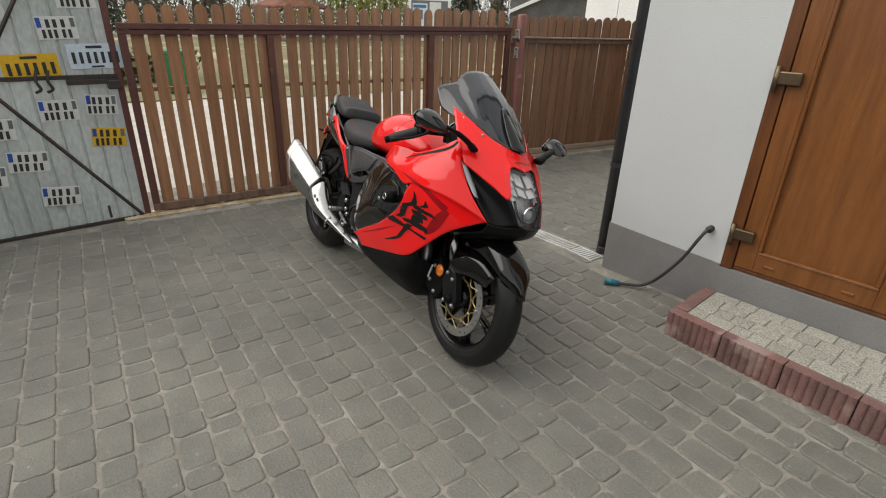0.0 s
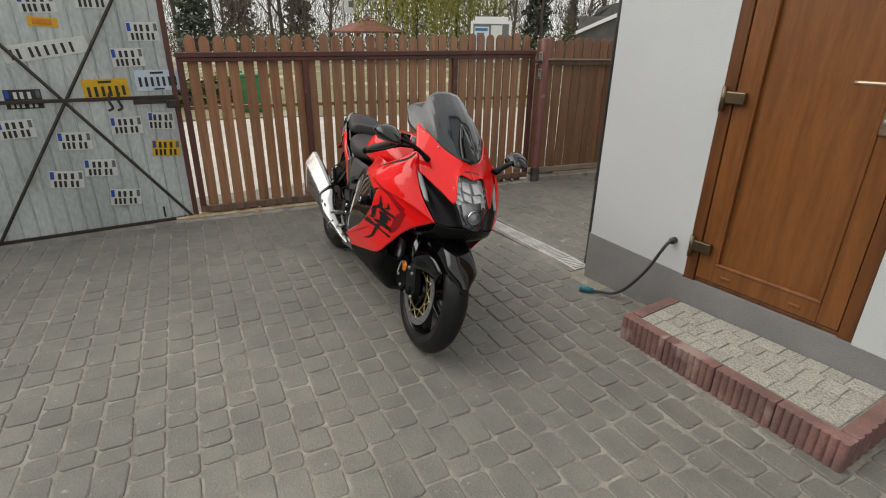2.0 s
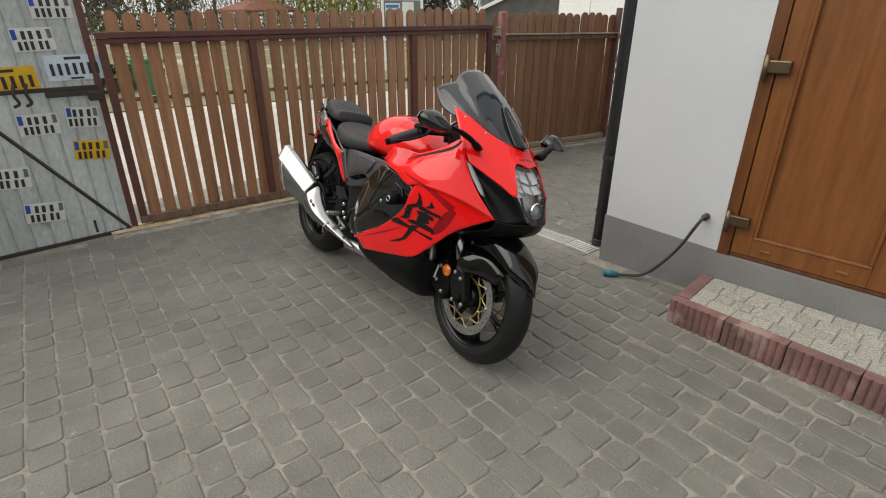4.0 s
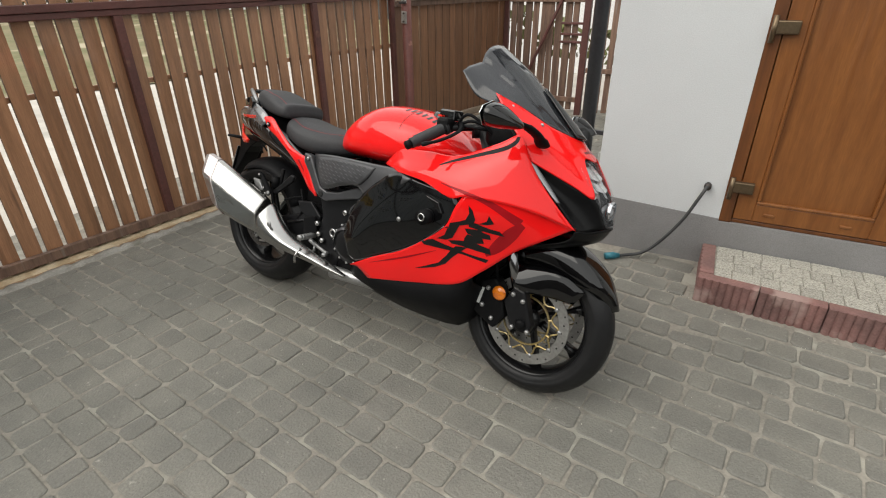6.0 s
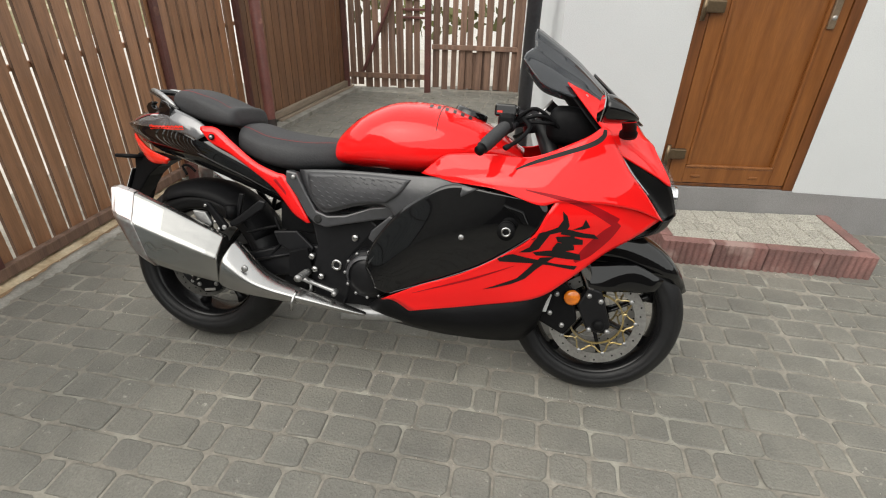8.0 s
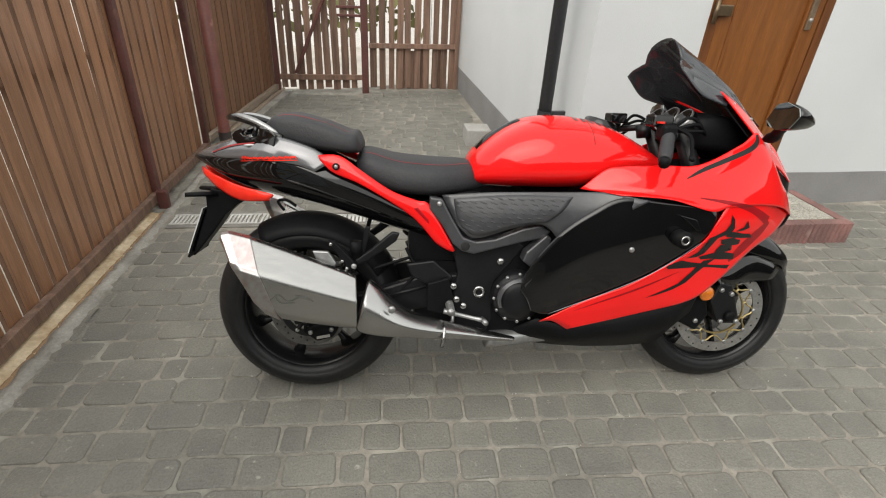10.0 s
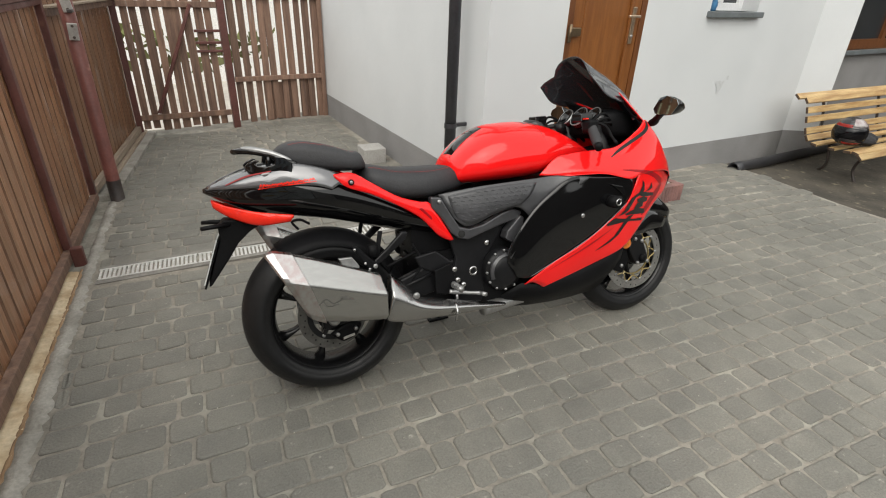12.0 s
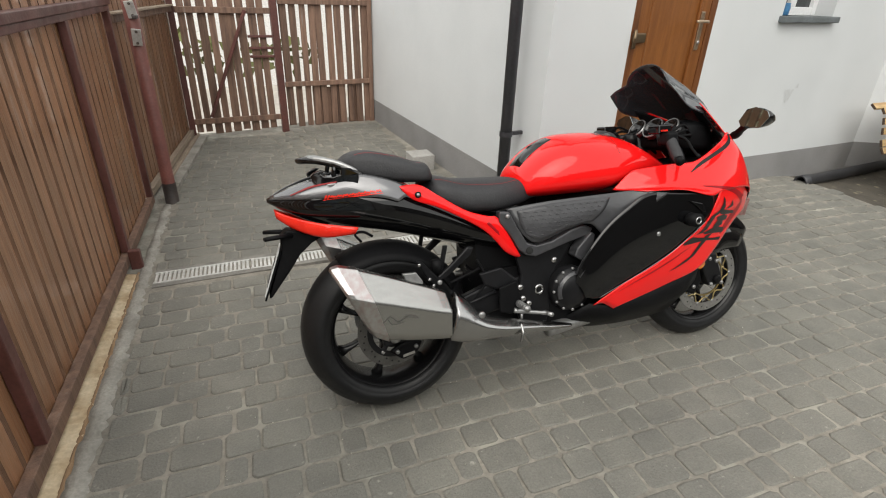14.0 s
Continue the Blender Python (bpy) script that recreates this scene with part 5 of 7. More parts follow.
# shock, hoses and link clutter by the swingarm
shock = rod("shock_absorber", [(0.44, 0.02, 0.28), (0.36, 0.02, 0.62)], 0.03, m_satin, motorcycle, "black rear shock absorber", 12)
coil = [(0.44 - 0.08 * k / 80, 0.02 + 0.042 * math.cos(k * 0.5), 0.3 + 0.3 * k / 80 + 0.0) for k in range(81)]
coil = [(x + 0.042 * math.sin(k * 0.5), y, z) for k, (x, y, z) in enumerate(coil)]
rod("spring", coil, 0.007, m_frame, shock, "", 6)
part("inner_guard", boxes(((0.34, -0.1, 0.5), (0.6, 0.1, 0.7)), ((0.36, -0.12, 0.28), (0.6, 0.12, 0.5))), m_satin, motorcycle, "dark inner bodywork behind the engine")
for a, mid_p, c in (((0.33, -0.13, 0.55), (0.36, -0.14, 0.47), (0.31, -0.13, 0.4)), ((0.22, -0.13, 0.477), (0.29, -0.135, 0.502), (0.34, -0.13, 0.516))):
    rod("hose", spline([a, mid_p, c], 14), 0.0055, m_satin, motorcycle, "", 7)
rod("fluid_reservoir", [(0.17, -0.145, 0.53), (0.17, -0.145, 0.575)], 0.02, m_satin, motorcycle, "small dark brake fluid reservoir", 14)
rear_cal = plate("rear_caliper", [(-0.02, 0.25), (0.03, 0.21), (0.085, 0.225), (0.11, 0.27), (0.07, 0.29), (0.02, 0.275)], -0.118, -0.097, m_satin, motorcycle, "black rear brake caliper", 0.01)
for x, z in ((0.01, 0.248), (0.08, 0.258)):
    bolt(x, -0.118, z, 0.008, m_cast, rear_cal, 0.008)
plate("caliper_bar", [(0.03, 0.222), (0.075, 0.23), (0.074, 0.24), (0.03, 0.232)], -0.1195, -0.118, m_steel, rear_cal, "plain pale bar", 0.0005)
rod("hook", spline([(-0.07, -0.06, 0.655), (-0.09, -0.06, 0.685), (-0.06, -0.062, 0.69), (-0.03, -0.06, 0.67)], 10), 0.005, m_satin, motorcycle, "", 6)
# hugger over the rear tyre
loops = []
for k in range(20):
    a = radians(28 + 92 * k / 19)
    ring = []
    for j in range(11):
        u = -1 + j / 5
        rr = 0.324 - 0.055 * abs(u) ** 2.4
        ring.append(Vector((rr * math.cos(a), 0.108 * u, RZ + rr * math.sin(a))))
    loops.append(ring)
bm = bmesh.new()
rings(bm, loops, False, False)
hug = part("rear_hugger", bm, m_satin, motorcycle, "matt black hugger over the rear tyre", True)
hug.modifiers.new("thickness", "SOLIDIFY").thickness = 0.004
# chain and sprocket on the left, side stand
bm = bmesh.new()
lathe(bm, [(0.05, 0.1), (0.1, 0.1), (0.1, 0.107), (0.05, 0.107)], (0, 0, RZ), "y", 42, True)
part("sprocket", bm, m_cast, rear_wheel)
part("chain", tube(bmesh.new(), [(0.0, 0.103, RZ + 0.1), (0.56, 0.103, 0.45), (0.6, 0.103, 0.41), (0.56, 0.103, 0.37), (0.0, 0.103, RZ - 0.1)], 0.009, 6), m_disc, motorcycle, "dull steel drive chain")
stand = rod("side_stand", [(0.62, 0.14, 0.26), (0.56, 0.24, 0.085)], 0.013, m_satin, motorcycle, "black side stand", 10)
part("stand_foot", boxes(((0.51, 0.225, 0.064), (0.61, 0.285, 0.074))), m_satin, stand)

# ---- exhausts ----
def silencer(s, rise=0.0):
    a0, a1 = Vector((0.175, s * 0.205, 0.393)), Vector((-0.116, s * 0.246, 0.494 + rise))
    axis = Vector((-0.93, s * 0.08, 0.36)).normalized()
    up = (Vector((0, 0, 1)) - axis * axis.z).normalized()
    out = Vector((0, s, 0)) - axis * axis.dot(Vector((0, s, 0)))
    sec = [(-0.55, 0.9), (-0.25, 1.0), (0.1, 0.97), (0.93, 0.36), (1.0, 0.22), (0.84, -0.72), (0.5, -0.96), (0.2, -1.0), (-0.5, -0.9), (-0.75, -0.3), (-0.75, 0.5)]

    def loop(c, w, h, tilt=0.0):
        return [c + out * (w * x) + up * (h * z) + axis * (tilt * z) for x, z in sec]
    can = part("silencer", rings(bmesh.new(), [loop(a0, 0.06, 0.078, 0.03), loop(a0.lerp(a1, 0.12), 0.064, 0.083, 0.036), loop(a0.lerp(a1, 0.6), 0.068, 0.097, 0.065), loop(a1, 0.066, 0.104, 0.085)]), m_brushed, motorcycle, "brushed stainless silencer")
    soft(can, 0, 0.016, 5, 14)
    end = part("end_cap", rings(bmesh.new(), [loop(a1 - axis * 0.03, 0.0685, 0.106, 0.083), loop(a1 + axis * 0.026, 0.064, 0.1, 0.09), loop(a1 + axis * 0.047, 0.057, 0.088, 0.088), loop(a1 + axis * 0.05, 0.05, 0.076, 0.085), loop(a1 + axis * 0.038, 0.045, 0.067, 0.08)]), m_cap, can, "bright brushed end cap")
    soft(end, 0, 0.006, 3, 14)
    part("outlet", rings(bmesh.new(), [loop(a1 + axis * 0.0415, 0.045, 0.067, 0.08), loop(a1 + axis * 0.038, 0.045, 0.067, 0.08)]), m_dark, can, "dark outlet")
    # link pipe and heat shield, tapering forward
    pts = [(0.186, 0.205, 0.388, 0.064, 0.086), (0.225, 0.207, 0.366, 0.063, 0.08), (0.29, 0.209, 0.332, 0.057, 0.054), (0.355, 0.208, 0.312, 0.05, 0.038), (0.43, 0.205, 0.297, 0.042, 0.03), (0.53, 0.2, 0.28, 0.032, 0.021), (0.62, 0.195, 0.263, 0.022, 0.013), (0.7, 0.188, 0.248, 0.01, 0.006)]
    fine_p = spline([Vector((x, s * y, z)) for x, y, z, w, h in pts], 22)
    fine_w = spline([Vector((w, h, 0)) for x, y, z, w, h in pts], 22)
    loops = []
    for k, (c, w) in enumerate(zip(fine_p, fine_w)):
        loops.append([c + Vector((0, s * w.x * x, 0)) + Vector((0.25, 0, 0.97)) * (w.y * z) for x, z in sec])
    sh = part("heat_shield", rings(bmesh.new(), loops), m_polish, motorcycle, "polished exhaust heat shield", True)
    soft(sh, 1)
    bolt(0.285, s * 0.262, 0.388, 0.012, m_cast, sh, 0.008)
    rod("strap", spline([(0.445, s * 0.245, 0.25), (0.45, s * 0.25, 0.285), (0.455, s * 0.225, 0.315)], 8), 0.006, m_polish, sh, "", 6)
    return can


cans = {-1: silencer(-1), 1: silencer(1, 0.035)}
rod("header_pipe", spline([(1.16, -0.07, 0.5), (1.22, -0.09, 0.35), (1.1, -0.1, 0.25), (0.8, -0.12, 0.235), (0.6, -0.17, 0.24)], 26), 0.028, m_cast, motorcycle, "", 12)

# ---- bodywork ----
tank = part("fuel_tank", body([(0.53, 0.80, 0.755, 0.05, 0.4), (0.55, 0.855, 0.75, 0.115, 0.4), (0.63, 0.925, 0.745, 0.168, 0.38), (0.72, 0.968, 0.745, 0.195, 0.36), (0.8, 0.979, 0.745, 0.205, 0.36),
                               (0.9, 0.974, 0.75, 0.203, 0.36), (1.0, 0.948, 0.78, 0.185, 0.36), (1.1, 0.898, 0.8, 0.155, 0.4), (1.18, 0.85, 0.8, 0.12, 0.4)], 40, 46, 2.5), m_red, motorcycle, "glossy red fuel tank", True)
bm = bmesh.new()
lathe(bm, [(0.0005, 0.012), (0.05, 0.012), (0.056, 0.006), (0.058, -0.01)], (0, 0, 0), "z", 32)
cap = part("filler_cap", bm, m_gloss, tank, "black filler cap", True)
cap.matrix_basis = pose(0.99, 0, 0.955, 0, 17, 0)
pad_loops = [[(x, y, z) for y, z in ((-0.045, dz - 0.006), (0, dz), (0.045, dz - 0.006))] for x, dz in ((0.56, 0.868), (0.6, 0.91), (0.65, 0.942), (0.7, 0.964))]
bm = bmesh.new()
rings(bm, [[Vector((x, y, z + 0.002)) for x, y, z in l] for l in pad_loops], False, False)
padp = part("tank_pad", bm, m_gloss, tank, "clear-black tank protector", True)
padp.modifiers.new("thickness", "SOLIDIFY").thickness = 0.003

seat = part("rider_seat", body([(0.17, 0.835, 0.79, 0.06, 0.3), (0.2, 0.862, 0.76, 0.125, 0.35), (0.3, 0.842, 0.722, 0.152, 0.4), (0.42, 0.832, 0.712, 0.155, 0.4), (0.52, 0.828, 0.722, 0.125, 0.4), (0.58, 0.815, 0.735, 0.09, 0.4), (0.615, 0.78, 0.745, 0.06, 0.4)], 32, 36, 2.8), m_seat, motorcycle, "black vinyl rider seat with red stitching", True)
pillion = part("pillion_seat", body([(-0.12, 0.935, 0.912, 0.05, 0.4), (-0.08, 0.962, 0.885, 0.09, 0.4), (-0.02, 0.968, 0.868, 0.105, 0.4), (0.07, 0.945, 0.85, 0.12, 0.4), (0.14, 0.918, 0.845, 0.125, 0.4), (0.172, 0.912, 0.845, 0.118, 0.4), (0.188, 0.88, 0.848, 0.1, 0.4)], 32, 34, 3.6), m_seat, motorcycle, "black vinyl passenger seat with red piping", True)
tail = part("tail_fairing", body([(-0.366, 0.834, 0.82, 0.02, 0.5), (-0.29, 0.862, 0.772, 0.07, 0.5), (-0.2, 0.888, 0.73, 0.1, 0.5), (-0.08, 0.896, 0.702, 0.128, 0.5), (0.06, 0.855, 0.668, 0.14, 0.55), (0.2, 0.8, 0.625, 0.142, 0.55), (0.33, 0.74, 0.585, 0.145, 0.5), (0.43, 0.69, 0.56, 0.14, 0.5), (0.485, 0.63, 0.56, 0.1, 0.5)], 36, 44, 2.2), m_gloss, motorcycle, "glossy black tail fairing", True)
for s in (-1, 1):
    shell("tail_panel", [[(-0.352, s * 0.012, 0.84), (-0.29, s * 0.034, 0.868), (-0.2, s * 0.06, 0.893), (-0.1, s * 0.104, 0.9), (-0.03, s * 0.118, 0.888), (0.05, s * 0.127, 0.86), (0.1, s * 0.133, 0.825)],
                         [(-0.354, s * 0.02, 0.836), (-0.28, s * 0.074, 0.848), (-0.2, s * 0.1, 0.862), (-0.1, s * 0.128, 0.862), (-0.03, s * 0.138, 0.852), (0.03, s * 0.142, 0.838), (0.08, s * 0.145, 0.812)],
                         [(-0.356, s * 0.02, 0.832), (-0.27, s * 0.084, 0.83), (-0.19, s * 0.11, 0.828), (-0.1, s * 0.135, 0.825), (-0.03, s * 0.144, 0.818), (0.01, s * 0.147, 0.81), (0.05, s * 0.15, 0.795)]], m_silver, tail, "silver-grey upper tail panel", 26, 8, 0.0, 0.003, False)
    shell("red_cover", [[(0.058, s * 0.13, 0.842), (0.125, s * 0.14, 0.842), (0.19, s * 0.152, 0.8), (0.28, s * 0.165, 0.742), (0.36, s * 0.172, 0.714), (0.398, s * 0.176, 0.704), (0.442, s * 0.178, 0.63), (0.484, s * 0.176, 0.553)],
                        [(0.068, s * 0.14, 0.828), (0.105, s * 0.148, 0.793), (0.18, s * 0.16, 0.764), (0.27, s * 0.17, 0.715), (0.345, s * 0.174, 0.665), (0.385, s * 0.175, 0.625), (0.425, s * 0.174, 0.578), (0.468, s * 0.172, 0.552)]], m_red, motorcycle, "glossy red side cover below the seat", 30, 8, 0.006, 0.005, False)
    # recess not hollowed out: its shade is a darker red plate laid on
    plate("cover_recess", [(0.352, 0.69), (0.362, 0.694), (0.408, 0.648), (0.398, 0.642)], s * 0.18 - 0.004, s * 0.18 + 0.0, m_darkred, motorcycle, "dark red plate giving the side cover's recess its shade", 0.002)
    bolt(0.115, s * 0.158, 0.812, 0.011, m_satin, motorcycle, 0.004)
    bolt(0.115, s * 0.16, 0.812, 0.006, m_cast, motorcycle, 0.006)
    shell("tail_lamp", [[(-0.345, s * 0.012, 0.792), (-0.29, s * 0.05, 0.768), (-0.2, s * 0.1, 0.742), (-0.087, s * 0.132, 0.719)],
                        [(-0.338, s * 0.014, 0.766), (-0.283, s * 0.052, 0.727), (-0.2, s * 0.098, 0.697), (-0.1, s * 0.128, 0.702)]], m_taillens, motorcycle, "red tail lamp lens", 18, 8, 0.006, 0.01, False)
    fin = [(-0.183, 0.92), (-0.207, 0.912), (-0.219, 0.901), (-0.215, 0.884), (-0.196, 0.866), (-0.214, 0.848), (-0.171, 0.848), (-0.078, 0.847), (-0.068, 0.9), (-0.092, 0.918),
           (-0.121, 0.926), (-0.125, 0.9), (-0.15, 0.894), (-0.178, 0.899), (-0.185, 0.906), (-0.17, 0.916)]
    fin_ob = plate("tail_fin", fin, s * 0.117 - 0.014, s * 0.117 + 0.014, m_gloss, motorcycle, "glossy black rail base", 0.003)
    for v in fin_ob.data.vertices:
        v.co.y -= s * 0.32 * max(0.0, -0.08 - v.co.x)
    rod("fin_line", [(-0.208, s * 0.096, 0.862), (-0.15, s * 0.112, 0.859), (-0.082, s * 0.132, 0.857)], 0.0022, m_darkred, motorcycle, "dark red line", 6)
    bm = bmesh.new()
    bmesh.ops.create_uvsphere(bm, u_segments=16, v_segments=8, radius=1.0, matrix=pose(-0.15, s * 0.111, 0.87, 0, 0, s * -17) @ Matrix.Diagonal((0.026, 0.004, 0.005, 1)))
    part("fin_badge", bm, m_cast, motorcycle, "small silver oval", True)
    g = spline([(-0.055, s * 0.1, 0.892), (-0.085, s * 0.096, 0.907), (-0.136, s * 0.083, 0.932), (-0.186, s * 0.064, 0.948), (-0.222, s * 0.042, 0.953), (-0.241, s * 0.016, 0.952), (-0.243, 0.0, 0.952)], 24)
    rail = rod("grab_rail", g, [0.012] * 3 + [0.014] * 21, m_gloss, motorcycle, "black grab rail with a silver blade", 12, 0.8)
    rod("rail_trim", [p + Vector((0.002, s * 0.005, 0.006)) for p in g[2:17]], [0.003, 0.006, 0.008, 0.009, 0.0095, 0.01, 0.0105, 0.0105, 0.0105, 0.0105, 0.01, 0.009, 0.008, 0.006, 0.003], m_cast, rail, "silver blade", 8)
    rod("rail_stay", [(-0.137, s * 0.085, 0.935), (-0.145, s * 0.092, 0.895)], 0.008, m_gloss, rail, "", 8)
plate_arm = plate("plate_bracket", [(-0.315, 0.722), (-0.17, 0.7), (-0.235, 0.668), (-0.278, 0.632), (-0.316, 0.58), (-0.39, 0.49), (-0.4, 0.488), (-0.338, 0.655), (-0.338, 0.7)], -0.04, 0.05, m_satin, motorcycle, "black number plate bracket", 0.01)
np_ob = part("number_plate", boxes(((-0.004, -0.075, -0.085), (0.0, 0.075, 0.085))), m_plate_white, plate_arm, "white rear number plate with dark bars")
np_ob.matrix_basis = pose(-0.374, 0.03, 0.576, 0, 22, -4)
hb = part("plate_holder", boxes(((0.0005, -0.077, -0.098), (0.007, 0.077, 0.087))), m_satin, plate_arm, "black plate holder")
hb.matrix_basis = np_ob.matrix_basis.copy()
for j, (y, z, w) in enumerate(((-0.02, 0.035, 0.08), (0.0, -0.035, 0.12))):
    b = part("bar", boxes(((-0.0055, y - w / 2, z - 0.02), (-0.004, y + w / 2, z + 0.02))), m_bar, plate_arm)
    b.matrix_basis = np_ob.matrix_basis
for s in (-1, 1):
    rod("rear_indicator", [(-0.3, s * 0.035, 0.704), (-0.345, s * 0.058, 0.706), (-0.39, s * 0.075, 0.706)], [0.013, 0.014, 0.012], m_satin, plate_arm, "black rear indicator stalk", 10, 0.6)

# side fairings: red shell round a black panel
TIP = (1.628, -0.148, 0.676)
top_edge = [(1.45, -0.215, 0.885), (1.41, -0.208, 0.945), (1.35, -0.23, 0.91), (1.215, -0.25, 0.848), (1.103, -0.24, 0.843), (0.99, -0.222, 0.835), (0.935, -0.212, 0.822), (0.868, -0.2, 0.762)]
mid_a = [(1.5, -0.21, 0.82), (1.45, -0.24, 0.865), (1.36, -0.262, 0.85), (1.24, -0.278, 0.82), (1.13, -0.272, 0.808), (1.03, -0.255, 0.8), (0.965, -0.235, 0.79), (0.89, -0.215, 0.76)]
mid_b = [(1.56, -0.195, 0.755), (1.49, -0.238, 0.79), (1.4, -0.275, 0.79), (1.28, -0.298, 0.775), (1.16, -0.298, 0.772), (1.06, -0.285, 0.77), (0.99, -0.262, 0.768), (0.93, -0.23, 0.757)]
crease = [TIP, (1.535, -0.224, 0.714), (1.42, -0.277, 0.732), (1.3, -0.306, 0.73), (1.242, -0.31, 0.716), (1.128, -0.3, 0.746), (1.05, -0.285, 0.752), (0.975, -0.258, 0.752)]
side_up = shell("upper_side_fairing", [top_edge, mid_a, mid_b, crease], m_red, motorcycle, "glossy red upper side fairing", 44, 26)
inner = [(1.3, -0.3, 0.752), (1.268, -0.308, 0.69), (1.235, -0.3, 0.618), (1.16, -0.287, 0.553), (1.03, -0.268, 0.467), (0.9, -0.25, 0.407), (0.762, -0.234, 0.332)]
lower_mid = [(1.45, -0.2565, 0.744), (1.42, -0.265, 0.675), (1.34, -0.266, 0.608), (1.25, -0.263, 0.53), (1.13, -0.255, 0.44), (0.98, -0.245, 0.382), (0.805, -0.233, 0.333)]
outer = [(1.626, -0.144, 0.684), (1.54, -0.198, 0.626), (1.46, -0.214, 0.57), (1.36, -0.228, 0.475), (1.268, -0.233, 0.404), (1.1, -0.23, 0.357), (0.86, -0.226, 0.3)]
side_low = shell("lower_side_fairing", [inner, lower_mid, outer], m_red, motorcycle, "glossy red lower side fairing with black brush strokes", 44, 22)
rear_up = [(0.697, -0.215, 0.43), (0.71, -0.222, 0.49), (0.745, -0.232, 0.555), (0.812, -0.245, 0.638), (0.89, -0.258, 0.7), (0.975, -0.268, 0.746), (1.113, -0.288, 0.737), (1.262, -0.301, 0.722)]
panel_mid = [(0.72, -0.222, 0.40), (0.77, -0.236, 0.44), (0.83, -0.25, 0.5), (0.9, -0.265, 0.565), (0.975, -0.276, 0.61), (1.06, -0.285, 0.65), (1.16, -0.294, 0.675), (1.275, -0.303, 0.695)]
low_in = [(0.735, -0.222, 0.365), (0.79, -0.23, 0.357), (0.88, -0.241, 0.398), (0.97, -0.254, 0.44), (1.08, -0.27, 0.498), (1.16, -0.282, 0.555), (1.23, -0.295, 0.615), (1.262, -0.303, 0.672)]
panel = shell("side_panel", [rear_up, panel_mid, low_in], m_gloss, motorcycle, "glossy black side panel", 40, 20)
for s in (-1, 1):
    rod("panel_trim", [p + Vector((0, -0.004, 0)) if s < 0 else Vector((p.x, 0.004 - p.y, p.z)) for p in spline(low_in[1:7], 24)], 0.0016, m_silver, motorcycle, "thin grey trim line under the side panel", 6)
scoop_a = [(0.985, -0.262, 0.752), (0.965, -0.25, 0.708), (0.89, -0.238, 0.645), (0.798, -0.225, 0.588), (0.742, -0.215, 0.533), (0.7, -0.205, 0.46)]
scoop_b = [(1.06, -0.284, 0.742), (0.975, -0.27, 0.69), (0.9, -0.26, 0.632), (0.82, -0.247, 0.57), (0.756, -0.234, 0.515), (0.712, -0.222, 0.445)]
shell("panel_edge", [scoop_a, scoop_b], m_cover, motorcycle, "satin graphite panel edge", 18, 6, 0.004)
shell("tank_cover", [[(0.44, -0.16, 0.73), (0.58, -0.19, 0.745), (0.7, -0.205, 0.75), (0.82, -0.215, 0.753), (0.93, -0.232, 0.757), (1.0, -0.262, 0.753)],
                     [(0.462, -0.175, 0.685), (0.57, -0.2, 0.685), (0.69, -0.214, 0.7), (0.79, -0.222, 0.705), (0.87, -0.234, 0.7), (0.94, -0.25, 0.7)],
                     [(0.49, -0.18, 0.635), (0.545, -0.196, 0.6), (0.66, -0.208, 0.636), (0.75, -0.216, 0.65), (0.8, -0.222, 0.61), (0.8, -0.226, 0.586)]], m_cover, motorcycle, "satin graphite cover under the tank", 30, 14)
pads = shell("knee_pad", [[(0.475, -0.176, 0.722), (0.6, -0.2, 0.737), (0.72, -0.214, 0.742), (0.84, -0.224, 0.74)],
                          [(0.485, -0.185, 0.67), (0.59, -0.21, 0.672), (0.7, -0.222, 0.69), (0.81, -0.23, 0.698)],
                          [(0.505, -0.186, 0.632), (0.555, -0.202, 0.61), (0.665, -0.216, 0.646), (0.765, -0.224, 0.66)]], m_pad, motorcycle, "embossed black knee pad", 22, 10)
for pad_ob, side in zip(pads, (-1, 1)):
    # low ridges pressed into the pad in slanting rows
    rr, bm = random.Random(4), bmesh.new()
    tr = BVHTree.FromPolygons([v.co.copy() for v in pad_ob.data.vertices], [list(p.vertices) for p in pad_ob.data.polygons])
    for row in range(9):
        for k in range(12):
            x0, z0 = 0.48 + 0.031 * k + 0.012 * (row % 2), 0.612 + 0.0145 * row
            ends = []
            for x, z in ((x0, z0 + 0.004), (x0 + 0.013, z0), (x0 + 0.026, z0 - 0.004)):
                hit = tr.ray_cast(Vector((x, side, z)), Vector((0, -side, 0)))
                if hit[0]:
                    ends.append(hit[0] + Vector((0, side * 0.001, 0)))
            if len(ends) == 3:
                tube(bm, ends, [0.0012, 0.003, 0.0012], 5)
    part("ridge", bm, m_pad, pad_ob, "", True)
for s in (-1, 1):
    bolt(1.021, s * 0.279, 0.588, 0.009, m_cast, motorcycle, 0.006, "fairing_bolt")
    plug = rod("frame_slider", [(1.157, s * 0.27, 0.632), (1.157, s * 0.335, 0.632)], 0.026, m_satin, motorcycle, "black frame slider with a bright cap", 20)
    bm = bmesh.new()
    lathe(bm, [(0.007, s * 0.337), (0.013, s * 0.34), (0.016, s * 0.336), (0.013, s * 0.332)], (1.157, 0, 0.632), "y", 24, True)
    part("slider_ring", bm, m_polish, plug, "", True)
    plate("vent_fin", [(1.14, 0.705), (1.2, 0.69), (1.22, 0.655), (1.205, 0.655), (1.18, 0.678)], s * 0.3, s * 0.308, m_gloss, motorcycle, "", 0.002)
